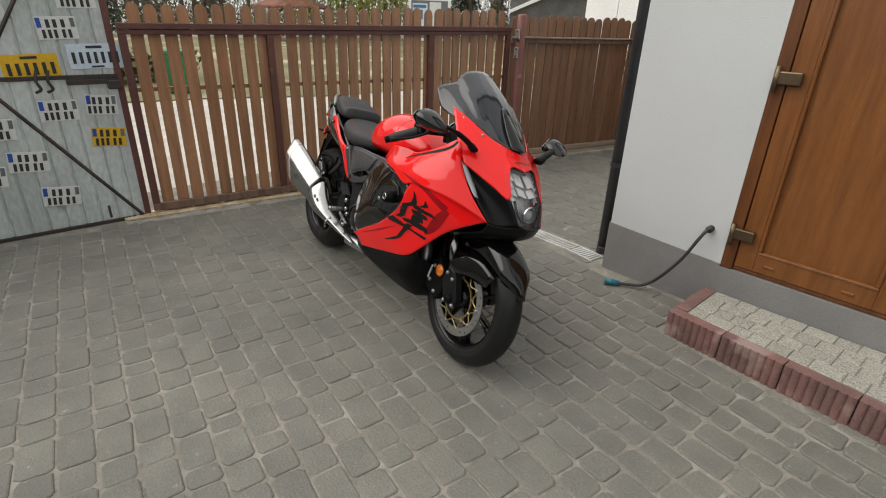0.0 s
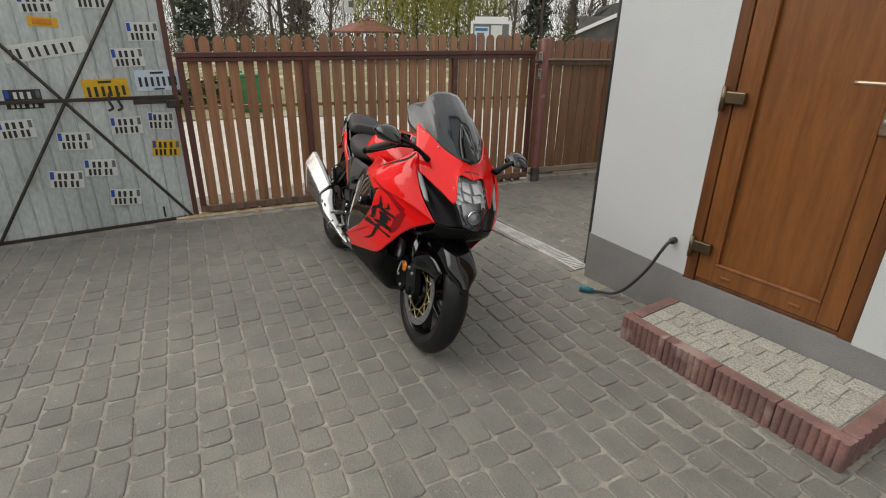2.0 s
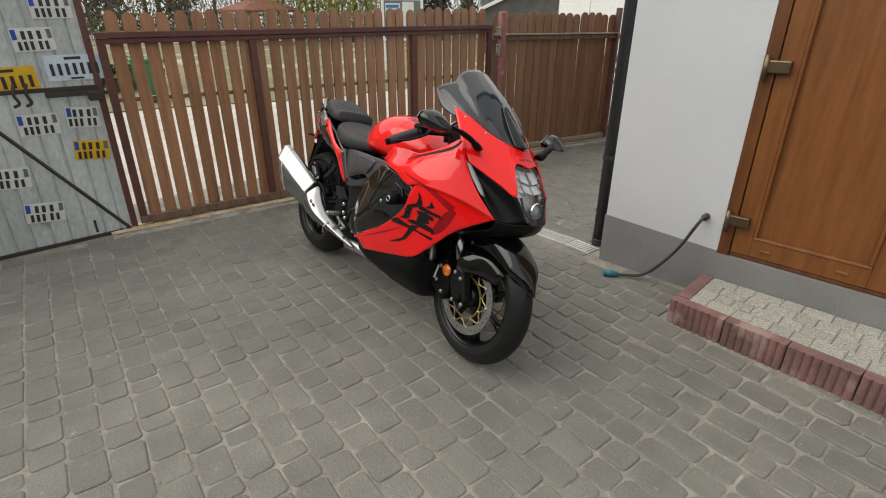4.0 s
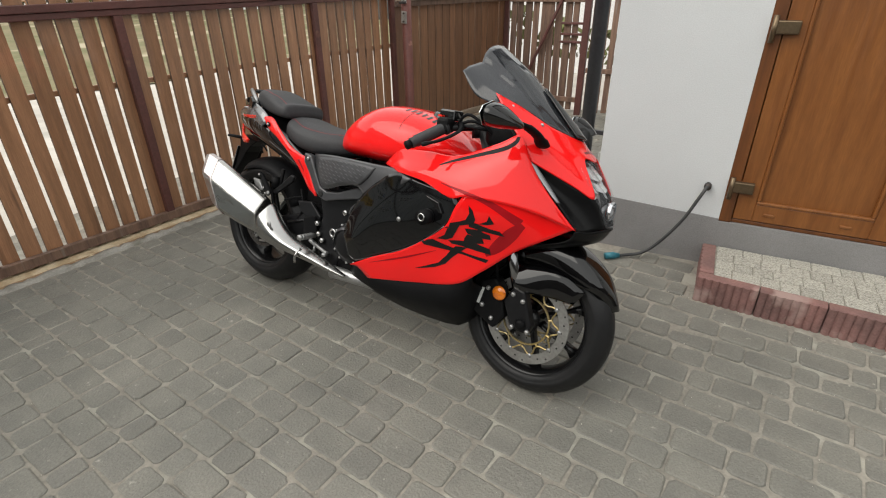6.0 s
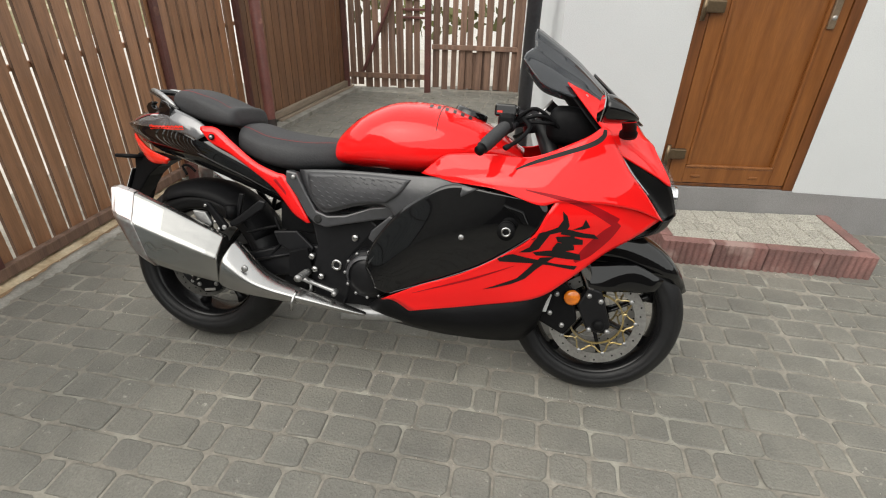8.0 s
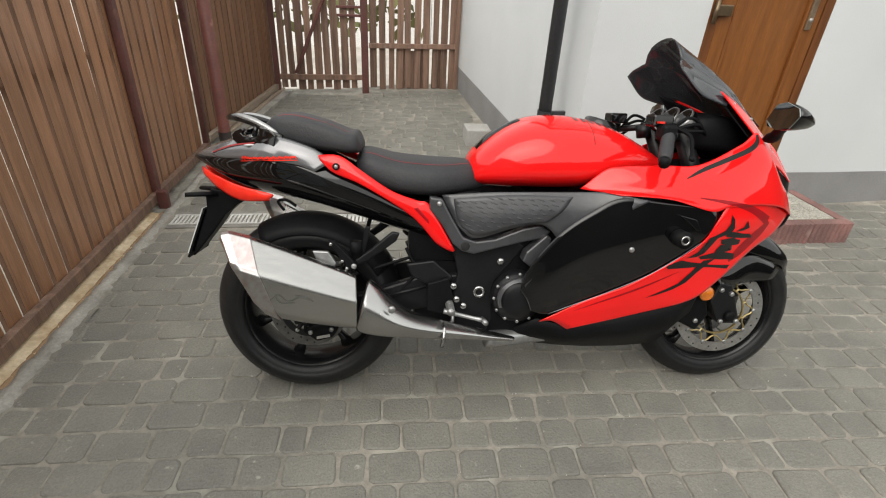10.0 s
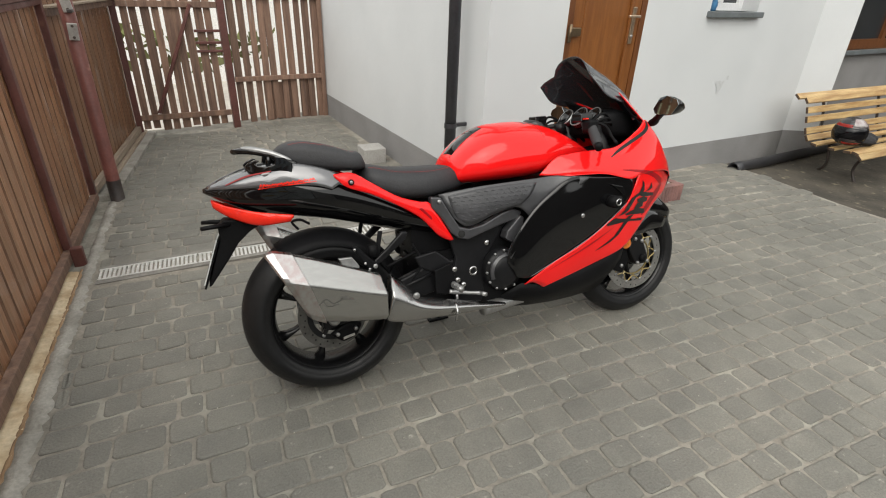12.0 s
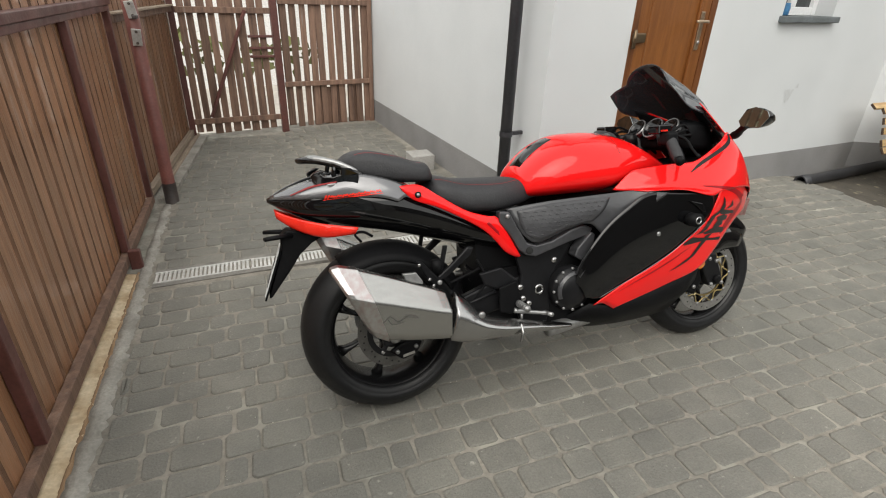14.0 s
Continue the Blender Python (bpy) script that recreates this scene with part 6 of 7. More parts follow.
# belly pan
loops = []
for x, zt, zb, wt, wb in ((0.66, 0.24, 0.2, 0.12, 0.08), (0.76, 0.332, 0.186, 0.215, 0.1), (0.86, 0.308, 0.174, 0.226, 0.105), (0.97, 0.33, 0.168, 0.23, 0.11), (1.09, 0.358, 0.168, 0.231, 0.11), (1.18, 0.386, 0.174, 0.234, 0.11), (1.24, 0.4, 0.185, 0.233, 0.11), (1.29, 0.43, 0.24, 0.228, 0.11), (1.32, 0.455, 0.36, 0.22, 0.1)):
    loops.append([Vector(p) for p in ((x, -wt, zt), (x, -wt * 0.9, (zt + zb) / 2 + 0.01), (x, -wb, zb + 0.01), (x, 0, zb), (x, wb, zb + 0.01), (x, wt * 0.9, (zt + zb) / 2 + 0.01), (x, wt, zt))])
bm = bmesh.new()
rings(bm, loops, False, False)
belly = part("belly_pan", bm, m_satin, motorcycle, "satin black belly pan", True)
belly.modifiers.new("thickness", "SOLIDIFY").thickness = 0.004
# dark cowl behind the fairing, under the nose
inner_cowl = part("inner_cowl", body([(1.1, 0.8, 0.5, 0.2, 0.5), (1.2, 0.82, 0.45, 0.22, 0.6), (1.32, 0.84, 0.56, 0.22, 0.6), (1.45, 0.84, 0.60, 0.17, 0.5), (1.56, 0.80, 0.635, 0.12, 0.5), (1.625, 0.72, 0.64, 0.06, 0.5)], 24, 24, 2.4), m_satin, motorcycle, "black inner cowl under the nose", True)

# nose with screen ears
nose_cols = [
    [(1.545, 0.0, 0.946), (1.562, 0.0, 0.924), (1.58, 0.0, 0.906), (1.6, 0, 0.888)],
    [(1.515, -0.055, 0.96), (1.545, -0.058, 0.926), (1.565, -0.063, 0.908), (1.583, -0.066, 0.892)],
    [(1.455, -0.105, 0.985), (1.53, -0.104, 0.908), (1.595, -0.098, 0.842), (1.648, -0.088, 0.783)],
    [(1.37, -0.148, 1.03), (1.44, -0.16, 0.95), (1.52, -0.152, 0.88), (1.585, -0.134, 0.812)],
    [(1.285, -0.185, 1.065), (1.375, -0.204, 0.968), (1.425, -0.21, 0.915), (1.463, -0.207, 0.87)],
]
for s in (1, -1):
    cs = nose_cols if s == 1 else [flip(c) for c in nose_cols]
    shell("nose_fairing", cs, m_red, motorcycle, "glossy red nose fairing", 24, 24, 0, 0.004, False)
# black air intakes beside the headlamp, chin below
for s in (1, -1):
    a = [(1.452, -0.208, 0.878), (1.505, -0.202, 0.815), (1.572, -0.182, 0.745), (1.628, -0.147, 0.674)]
    b = [(1.452, -0.2, 0.87), (1.52, -0.165, 0.802), (1.595, -0.125, 0.738), (1.655, -0.095, 0.67)]
    c = [(1.462, -0.204, 0.868), (1.583, -0.13, 0.81), (1.648, -0.085, 0.779), (1.69, -0.042, 0.688)]
    cs = [a, b, c] if s == 1 else [flip(q) for q in (a, b, c)]
    shell("air_intake", cs, m_intake, motorcycle, "black air intake", 20, 10, -0.004, 0.004, False)
    d = [TIP, (1.66, -0.1, 0.674), (1.688, -0.05, 0.682), (1.703, 0.0, 0.684)]
    e = [(1.59, -0.152, 0.63), (1.622, -0.1, 0.625), (1.642, -0.05, 0.622), (1.648, 0.0, 0.62)]
    f = [(1.42, -0.18, 0.575), (1.44, -0.12, 0.565), (1.46, -0.06, 0.56), (1.46, 0.0, 0.56)]
    cs = [d, e, f] if s == 1 else [flip(q) for q in (d, e, f)]
    shell("chin", cs, m_intake, motorcycle, "glossy black chin", 16, 12, 0, 0.004, False)
    g = [(1.457, -0.209, 0.872), (1.505, -0.205, 0.816), (1.558, -0.191, 0.764)]
    h = [(1.475, -0.196, 0.86), (1.526, -0.18, 0.802), (1.568, -0.176, 0.757)]
    cs = [g, h] if s == 1 else [flip(q) for q in (g, h)]
    shell("position_lamp", cs, m_slit, motorcycle, "clear position lamp", 10, 5, 0.006, 0.004, False)
# headlamp
lamp_half = [[(1.565, -0.082, 0.892), (1.612, -0.092, 0.83), (1.655, -0.078, 0.765), (1.689, -0.044, 0.692)],
             [(1.584, -0.042, 0.892), (1.646, -0.05, 0.82), (1.682, -0.042, 0.755), (1.701, -0.022, 0.686)],
             [(1.6, 0.0, 0.887), (1.662, 0.0, 0.81), (1.693, 0.0, 0.75), (1.704, 0.0, 0.683)]]
lamp_cols = lamp_half + [flip(c) for c in lamp_half[1::-1]]
lens = shell("headlamp", lamp_cols, m_clear, motorcycle, "clear headlamp lens", 24, 24, 0, 0.003, False)[0]
back = [[(p[0] - 0.05, p[1] * 0.96, p[2]) for p in c] for c in lamp_cols]
shell("lamp_housing", back, m_lampsilver, motorcycle, "silver headlamp housing", 16, 16, 0, 0.003, False)
bm = bmesh.new()
lathe(bm, [(0.034, 0.016), (0.036, 0.01), (0.03, -0.006), (0.016, -0.02), (0.001, -0.024)], (1.675, 0, 0.737), "x", 28)
part("reflector", bm, m_chrome, lens, "bright lamp reflector", True)
bm = bmesh.new()
lathe(bm, [(0.0005, 0.024), (0.012, 0.021), (0.021, 0.012), (0.025, 0.0)], (1.669, 0, 0.737), "x", 24)
part("projector", bm, m_slit, lens, "clear projector lens", True)
for s in (-1, 1):
    edge_c, mid_c, axis_c = (spline(c, 25) for c in lamp_half)
    for v0, v1, u0, u1 in ((1, 5, 0.1, 0.46), (5, 8, 0.08, 0.44), (8, 11, 0.06, 0.5), (2, 6, 0.52, 0.9), (7, 10, 0.56, 0.94), (11, 14, 0.1, 0.4)):
        quad = []
        for u, v, deep in ((u0, v0, 0.024), (u1, v0, 0.03), (u1, v1, 0.018), (u0, v1, 0.014)):
            q = edge_c[v].lerp(mid_c[v], 2 * u) if u < 0.5 else mid_c[v].lerp(axis_c[v], 2 * u - 1)
            quad.append(Vector((q.x - deep, -s * q.y, q.z)))
        part("facet", rings(bmesh.new(), [quad, [q - Vector((0.008, 0, 0)) for q in quad]]), m_lampwhite, lens, "bright stepped reflector")
    bm = bmesh.new()
    tube(bm, [(1.645, s * 0.06, 0.78), (1.668, s * 0.048, 0.73), (1.684, s * 0.022, 0.7)], [0.006, 0.005, 0.003], 6)
    part("lamp_bezel", bm, m_satin, lens, "dark inner bezel", True)
# screen
screen_cols = [[(1.31, -0.186, 1.024), (1.262, -0.197, 1.036), (1.21, -0.2, 1.058), (1.15, -0.191, 1.124)],
               [(1.345, -0.16, 1.044), (1.3, -0.166, 1.068), (1.24, -0.168, 1.093), (1.155, -0.165, 1.142)],
               [(1.405, -0.13, 1.015), (1.35, -0.134, 1.066), (1.275, -0.132, 1.11), (1.172, -0.128, 1.16)],
               [(1.42, -0.122, 1.007), (1.362, -0.126, 1.07), (1.285, -0.122, 1.122), (1.178, -0.12, 1.163)],
               [(1.44, -0.112, 0.996), (1.378, -0.113, 1.063), (1.29, -0.106, 1.134), (1.175, -0.105, 1.192)],
               [(1.46, -0.1, 0.985), (1.388, -0.1, 1.058), (1.295, -0.09, 1.138), (1.176, -0.084, 1.213)],
               [(1.49, -0.078, 0.974), (1.405, -0.08, 1.052), (1.303, -0.074, 1.14), (1.179, -0.062, 1.224)],
               [(1.522, -0.05, 0.96), (1.423, -0.052, 1.045), (1.311, -0.048, 1.144), (1.182, -0.034, 1.232)],
               [(1.545, 0.0, 0.949), (1.435, 0.0, 1.041), (1.318, 0.0, 1.146), (1.184, 0.0, 1.235)]]
screen_cols = screen_cols + [flip(c) for c in screen_cols[-2::-1]]
fine_cols = [spline(c, 26) for c in screen_cols]
bm, prev = bmesh.new(), None
for ca, cb in zip(fine_cols, fine_cols[1:]):
    for k in range(4 if cb is not fine_cols[-1] else 5):
        row = [bm.verts.new(p.lerp(q, k / 4)) for p, q in zip(ca, cb)]
        if prev:
            for m_a, m_b, m_c, m_d in zip(prev, prev[1:], row[1:], row):
                bm.faces.new((m_a, m_b, m_c, m_d))
        prev = row
screen = part("windscreen", bm, m_smoke, motorcycle, "grey smoked windscreen with stepped side wings", True)
screen.modifiers.new("thickness", "SOLIDIFY").thickness = 0.003
# black lining inside the nose
for s in (1, -1):
    cs = [[(x - 0.014, y * 0.95, z - 0.006) for x, y, z in c] for c in nose_cols]
    cs = cs if s == 1 else [flip(c) for c in cs]
    shell("nose_lining", cs, m_satin, motorcycle, "matt black lining inside the nose", 18, 18, 0, 0.003, False)
bm = patch([[(1.536, -0.042, 0.961), (1.466, -0.034, 1.026), (1.375, -0.006, 1.103)], [(1.552, 0.0, 0.957), (1.471, 0.0, 1.031), (1.377, 0.0, 1.108)], [(1.536, 0.042, 0.961), (1.466, 0.034, 1.026), (1.375, 0.006, 1.103)]], 14, 10)
trim_ob = part("screen_trim", bm, m_gloss, screen, "glossy black screen centre trim", True)
trim_ob.modifiers.new("thickness", "SOLIDIFY").thickness = 0.004
for s in (-1, 1):
    for x, y, z in ((1.345, 0.166, 1.03), (1.44, 0.125, 0.985)):
        bolt(x, s * y, z, 0.006, m_cast, screen, 0.004)
# cockpit
dash = part("instrument_cowl", body([(1.23, 0.968, 0.9, 0.12, 0.5), (1.27, 1.0, 0.88, 0.155, 0.6), (1.36, 0.995, 0.87, 0.15, 0.6), (1.44, 0.96, 0.86, 0.11, 0.5)], 24, 16, 5), m_satin, motorcycle, "black instrument cowl", True)
for y, r in ((-0.096, 0.042), (0.0, 0.048), (0.096, 0.042)):
    bm = bmesh.new()
    lathe(bm, [(0.0005, 0.004), (r * 0.85, 0.004), (r * 0.87, 0.012), (r, 0.012), (r, -0.02)], (0, 0, 0), "x", 26)
    dial = part("dial", bm, m_gloss, dash, "round black dial", True)
    dial.matrix_basis = pose(1.232, y, 0.972, 0, 0, 180) @ pose(0, 0, 0, 0, -38, 0)
    bm = bmesh.new()
    lathe(bm, [(r * 0.92, 0.013), (r, 0.014), (r * 1.02, 0.008)], (0, 0, 0), "x", 26)
    rg = part("dial_ring", bm, m_cast, dash, "", True)
    rg.matrix_basis = dial.matrix_basis.copy()
for s in (1, -1):
    p0, p1 = Vector((1.065, s * 0.318, 0.866)), Vector((1.135, s * 0.19, 0.945))
    grip = rod("handlebar_grip", [p0, p0.lerp(p1, 0.1), p0.lerp(p1, 0.12), p0.lerp(p1, 0.78), p0.lerp(p1, 0.8), p0.lerp(p1, 0.86)], [0.018, 0.018, 0.0205, 0.02, 0.026, 0.027], m_seat, motorcycle, "black rubber handlebar grip", 14)
    rod("bar_end", [p0 + (p0 - p1).normalized() * 0.02, p0], 0.015, m_satin, grip, "", 14)
    rod("handlebar", [p1.lerp(p0, 0.2), Vector((1.19, s * 0.1, 0.945))], 0.012, m_frame, grip, "", 10)
    soft(part("switch_box", boxes(((1.095, s * 0.205 - 0.028, 0.915), (1.145, s * 0.205 + 0.028, 0.965))), m_satin, grip, "black switch housing"), 0, 0.012)
    part("switch", boxes(((1.09, s * 0.205 - 0.01, 0.966), (1.105, s * 0.205 + 0.01, 0.972))), m_taillens if s < 0 else m_satin, grip, "red kill switch" if s < 0 else "")
    lever = spline([(1.165, s * 0.175, 0.955), (1.19, s * 0.22, 0.93), (1.165, s * 0.28, 0.895), (1.13, s * 0.345, 0.872)], 18)
    rod("lever", lever, [0.009] * 6 + [0.0065] * 10 + [0.009] * 2, m_satin, grip, "black brake lever", 8, 0.7)
    soft(part("fluid_reservoir", boxes(((1.08, s * 0.165 - 0.03, 0.955), (1.145, s * 0.165 + 0.03, 0.992))), m_gloss, grip, "black fluid reservoir"), 0, 0.006)
    rod("fork_top", [(1.2, s * 0.1, 0.91), (1.19, s * 0.1, 0.955)], 0.027, m_frame, motorcycle, "", 16)
    bolt(1.19, s * 0.1, 0.955, 0.01, m_polish, motorcycle, 0.004)
    for k in range(3):
        rod("cable", spline([(1.14, s * 0.17, 0.94), (1.2 + 0.02 * k, s * 0.19, 0.985 - 0.02 * k), (1.28, s * (0.15 - 0.02 * k), 0.93), (1.32, s * 0.08, 0.86)], 18), 0.0055, m_satin, motorcycle, "", 7)
    # mirrors
    ms = spline([(1.478, s * 0.18, 0.925), (1.472, s * 0.22, 0.952), (1.452, s * 0.27, 0.976), (1.425, s * 0.3, 0.985)], 14)
    mirror = rod("mirror_stalk", ms, [0.026] * 3 + [0.02] * 6 + [0.014] * 5, m_satin, motorcycle, "black mirror stalk", 10, 0.5)
    hl = []
    for x, w0, w1, zl, zh in ((1.372, 0.295, 0.42, 0.96, 1.036), (1.382, 0.287, 0.424, 0.956, 1.04), (1.412, 0.287, 0.417, 0.957, 1.03), (1.446, 0.294, 0.395, 0.961, 1.006), (1.478, 0.308, 0.36, 0.966, 0.982)):
        zc = (zl + zh) / 2
        ring = ((w0, zc - 0.01), (w0 + 0.03, zh - 0.006), (w1 - 0.06, zh), (w1 - 0.01, zh - 0.02 * (zh - zl) / 0.09), (w1, zc), (w1 - 0.03, zl + 0.004), (w0 + 0.05, zl), (w0 + 0.01, zl + 0.012 * (zh - zl) / 0.09))
        hl.append([Vector((x + 0.08 * (z - 1.005), s * y, z)) for y, z in ring])
    head = part("mirror_head", rings(bmesh.new(), hl), m_gloss, mirror, "glossy black mirror housing", True)
    soft(head, 1)
    part("mirror_glass", rings(bmesh.new(), [[Vector((v.x + 0.0005 - d, v.y, v.z)) for v in hl[0]] for d in (0.0, 0.003)]), m_mirror, mirror, "mirror glass")

# ---- decals laid on the panels ----


def tree_of(*obs):
    vs, fs = [], []
    for o in obs:
        k = len(vs)
        vs += [v.co.copy() for v in o.data.vertices]
        fs += [[k + i for i in p.vertices] for p in o.data.polygons]
    return BVHTree.FromPolygons(vs, fs)


def brush(name, strokes, tree, mat, parent, s, label="", lift=0.0035, samples=18, across=4, down=False):
    """Tapered strokes (x, z, width) laid on a panel from the side, or (x, y, width) from above."""
    for stroke in strokes:
        bm, rows = bmesh.new(), []
        fine_s = spline([Vector(p) for p in stroke], samples)
        for i, p in enumerate(fine_s):
            d = (fine_s[min(i + 1, samples - 1)] - fine_s[max(i - 1, 0)]).xy.normalized()
            n = Vector((-d.y, d.x))
            row = []
            for j in range(across + 1):
                q = p.xy + n * max(0.0008, p.z) * (j / across - 0.5)
                if down:
                    hit = tree.ray_cast(Vector((q.x, q.y, 2)), Vector((0, 0, -1)))
                    row.append(hit[0] + Vector((0, 0, lift)) if hit[0] else None)
                else:
                    hit = tree.ray_cast(Vector((q.x, s * 1.0, q.y)), Vector((0, -s, 0)))
                    row.append(hit[0] + Vector((0, s * lift, 0)) if hit[0] else None)
            rows.append([bm.verts.new(v) if v else None for v in row])
        for a, b in zip(rows, rows[1:]):
            for j in range(across):
                quad = (a[j], a[j + 1], b[j + 1], b[j])
                if all(quad):
                    bm.faces.new(quad)
        if bm.faces:
            part(name, bm, mat, parent, label, True)
        else:
            bm.free()


def decal(name, outline, tree, mat, parent, s, label="", lift=0.0042):
    """A flat shape of (x, z) laid on a panel from the side."""
    bm = bmesh.new()
    bm.faces.new([bm.verts.new((x, 0, z)) for x, z in outline])
    bmesh.ops.triangulate(bm, faces=bm.faces[:])
    bmesh.ops.subdivide_edges(bm, edges=bm.edges[:], cuts=2, use_grid_fill=True)
    for v in bm.verts[:]:
        hit = tree.ray_cast(Vector((v.co.x, s, v.co.z)), Vector((0, -s, 0)))
        if hit[0]:
            v.co = hit[0] + Vector((0, s * lift, 0))
        else:
            bm.verts.remove(v)
    part(name, bm, mat, parent, label, True)


# the brush-written character, stroke by stroke
HOOK = [(1.313, 0.705), (1.328, 0.691), (1.339, 0.661), (1.333, 0.645), (1.286, 0.63), (1.276, 0.612), (1.258, 0.578), (1.234, 0.566), (1.2, 0.563),
        (1.23, 0.583), (1.245, 0.613), (1.2, 0.597), (1.24, 0.627), (1.28, 0.642), (1.306, 0.654), (1.318, 0.678)]
STROKES = [HOOK, [(1.317, 0.645), (1.34, 0.649), (1.385, 0.639), (1.417, 0.636), (1.433, 0.621), (1.38, 0.624), (1.317, 0.632)],
           [(1.383, 0.684), (1.4, 0.659), (1.378, 0.651), (1.348, 0.648), (1.376, 0.662)],
           [(1.303, 0.623), (1.341, 0.627), (1.386, 0.616), (1.388, 0.6), (1.348, 0.598), (1.311, 0.607)],
           [(1.3, 0.587), (1.311, 0.604), (1.36, 0.6), (1.346, 0.592), (1.366, 0.581), (1.32, 0.572), (1.298, 0.576)],
           [(1.242, 0.566), (1.284, 0.575), (1.33, 0.578), (1.385, 0.566), (1.39, 0.546), (1.338, 0.55), (1.289, 0.556), (1.254, 0.556)],
           [(1.137, 0.535), (1.167, 0.56), (1.218, 0.548), (1.266, 0.54), (1.315, 0.531), (1.383, 0.526), (1.375, 0.513), (1.297, 0.525), (1.241, 0.528), (1.146, 0.526)],
           [(1.268, 0.55), (1.31, 0.554), (1.286, 0.534), (1.257, 0.506), (1.228, 0.472), (1.188, 0.449), (1.137, 0.43), (1.1, 0.419), (1.153, 0.445), (1.202, 0.47), (1.231, 0.504), (1.25, 0.53)],
           [(1.348, 0.632), (1.362, 0.63), (1.338, 0.575), (1.322, 0.578)]]
for s, can in cans.items():
    dz = 0.016 if s > 0 else 0.0
    brush("etched_mark", [[(-0.07, 0.436 + dz, 0.002), (-0.045, 0.452 + dz, 0.005), (-0.02, 0.43 + dz, 0.004), (0.015, 0.44 + dz, 0.006), (0.055, 0.424 + dz, 0.002)],
                          [(-0.055, 0.448 + dz, 0.002), (-0.04, 0.425 + dz, 0.004), (0.0, 0.424 + dz, 0.002)], [(0.0, 0.448 + dz, 0.002), (0.03, 0.442 + dz, 0.004), (0.05, 0.43 + dz, 0.002)]],
          tree_of(can), m_etch, can, s, "dark etched mark", 0.0012)
for s, up_ob, low_ob in ((-1, side_up[0], side_low[0]), (1, side_up[1], side_low[1])):
    tr = tree_of(up_ob, low_ob)
    brush("wedge_stripe", [[(1.2, 0.757, 0.003), (1.3, 0.742, 0.012), (1.391, 0.718, 0.02), (1.478, 0.675, 0.03)], [(1.485, 0.672, 0.02), (1.45, 0.63, 0.04), (1.405, 0.575, 0.036), (1.372, 0.54, 0.01)]], tr, m_darkred, low_ob, s, "dark red wedge stripe", 0.003)
    for outline in STROKES:
        decal("brush_stroke", outline, tr, m_letter, low_ob, s, "black brush stroke")
    brush("brush_tail", [[(0.87, 0.372, 0.001), (1.052, 0.448, 0.007), (1.192, 0.514, 0.001)]], tr, m_darkred, low_ob, s, "dark red thin stroke", 0.003)
    brush("rim_stripe", [[(1.165, 0.81, 0.003), (1.212, 0.832, 0.009), (1.291, 0.863, 0.012), (1.373, 0.896, 0.014), (1.404, 0.92, 0.014), (1.408, 0.94, 0.01)]], tr, m_dark, up_ob, s, "black cockpit edge stripe", 0.003)
    tt = tree_of(tail, *[o for o in tail.children if o.name.startswith("tail_panel")])
    wave = [(-0.184 + 0.0047 * k, 0.83 + 0.0002 * k + (0.007 if k < 4 else 0.0028 + 0.0016 * math.sin(k * 1.7)) * (1 if k % 2 else -1), 0.004) for k in range(39)]
    brush("script_shape", [wave], tt, m_taillens, tail, s, "plain red squiggle", 0.006, 110, 2)
    brush("script_shape", [[(-0.19, 0.821, 0.002), (-0.1, 0.8265, 0.004), (-0.0, 0.829, 0.002)]], tt, m_taillens, tail, s, "plain red underline", 0.006, 12)
    brush("pin_stripe", [[(-0.29, 0.845, 0.003), (-0.22, 0.868, 0.005), (-0.14, 0.878, 0.003)]], tt, m_redline, tail, s, "", 0.006)
    st = tree_of(seat)
    brush("stitching", [[(0.2, s * 0.09, 0.0028), (0.32, s * 0.118, 0.0028), (0.45, s * 0.112, 0.0028), (0.56, s * 0.06, 0.0028)]], st, m_redline, seat, s, "red stitching", 0.001, 24, 2, True)
    pt = tree_of(pillion)
    brush("piping", [[(-0.07, s * 0.075, 0.0028), (0.03, s * 0.085, 0.0028), (0.1, s * 0.08, 0.0028), (0.15, s * 0.09, 0.0028)]], pt, m_redline, pillion, s, "red piping", 0.001, 18, 2, True)
    tk = tree_of(tank)
    bars = [[(0.865 + 0.026 * k, s * 0.086 - s * 0.012, 0.011), (0.868 + 0.026 * k, s * 0.11, 0.011)] for k in range(6)]
    brush("tank_bar", bars, tk, m_letter, tank, s, "plain black bar", 0.0012, 6, 3, True)
    ring_line = [(0.905, s * y, 0.0025) for y in (0.0, 0.06, 0.12, 0.165, 0.19)]
    brush("tank_seam", [ring_line], tk, m_dark, tank, s, "", 0.0006, 20, 2, True)
# the tail unit swings a little to the stand side
TAIL_PARTS = ("tail_fairing", "tail_lamp", "tail_fin", "fin_line", "fin_badge", "grab_rail", "plate_bracket", "pillion_seat", "hook")


def tail_shift(x):
    k = smooth((0.12 - x) / 0.5)
    return Vector((0, 0.056 * k, -0.011 * k))


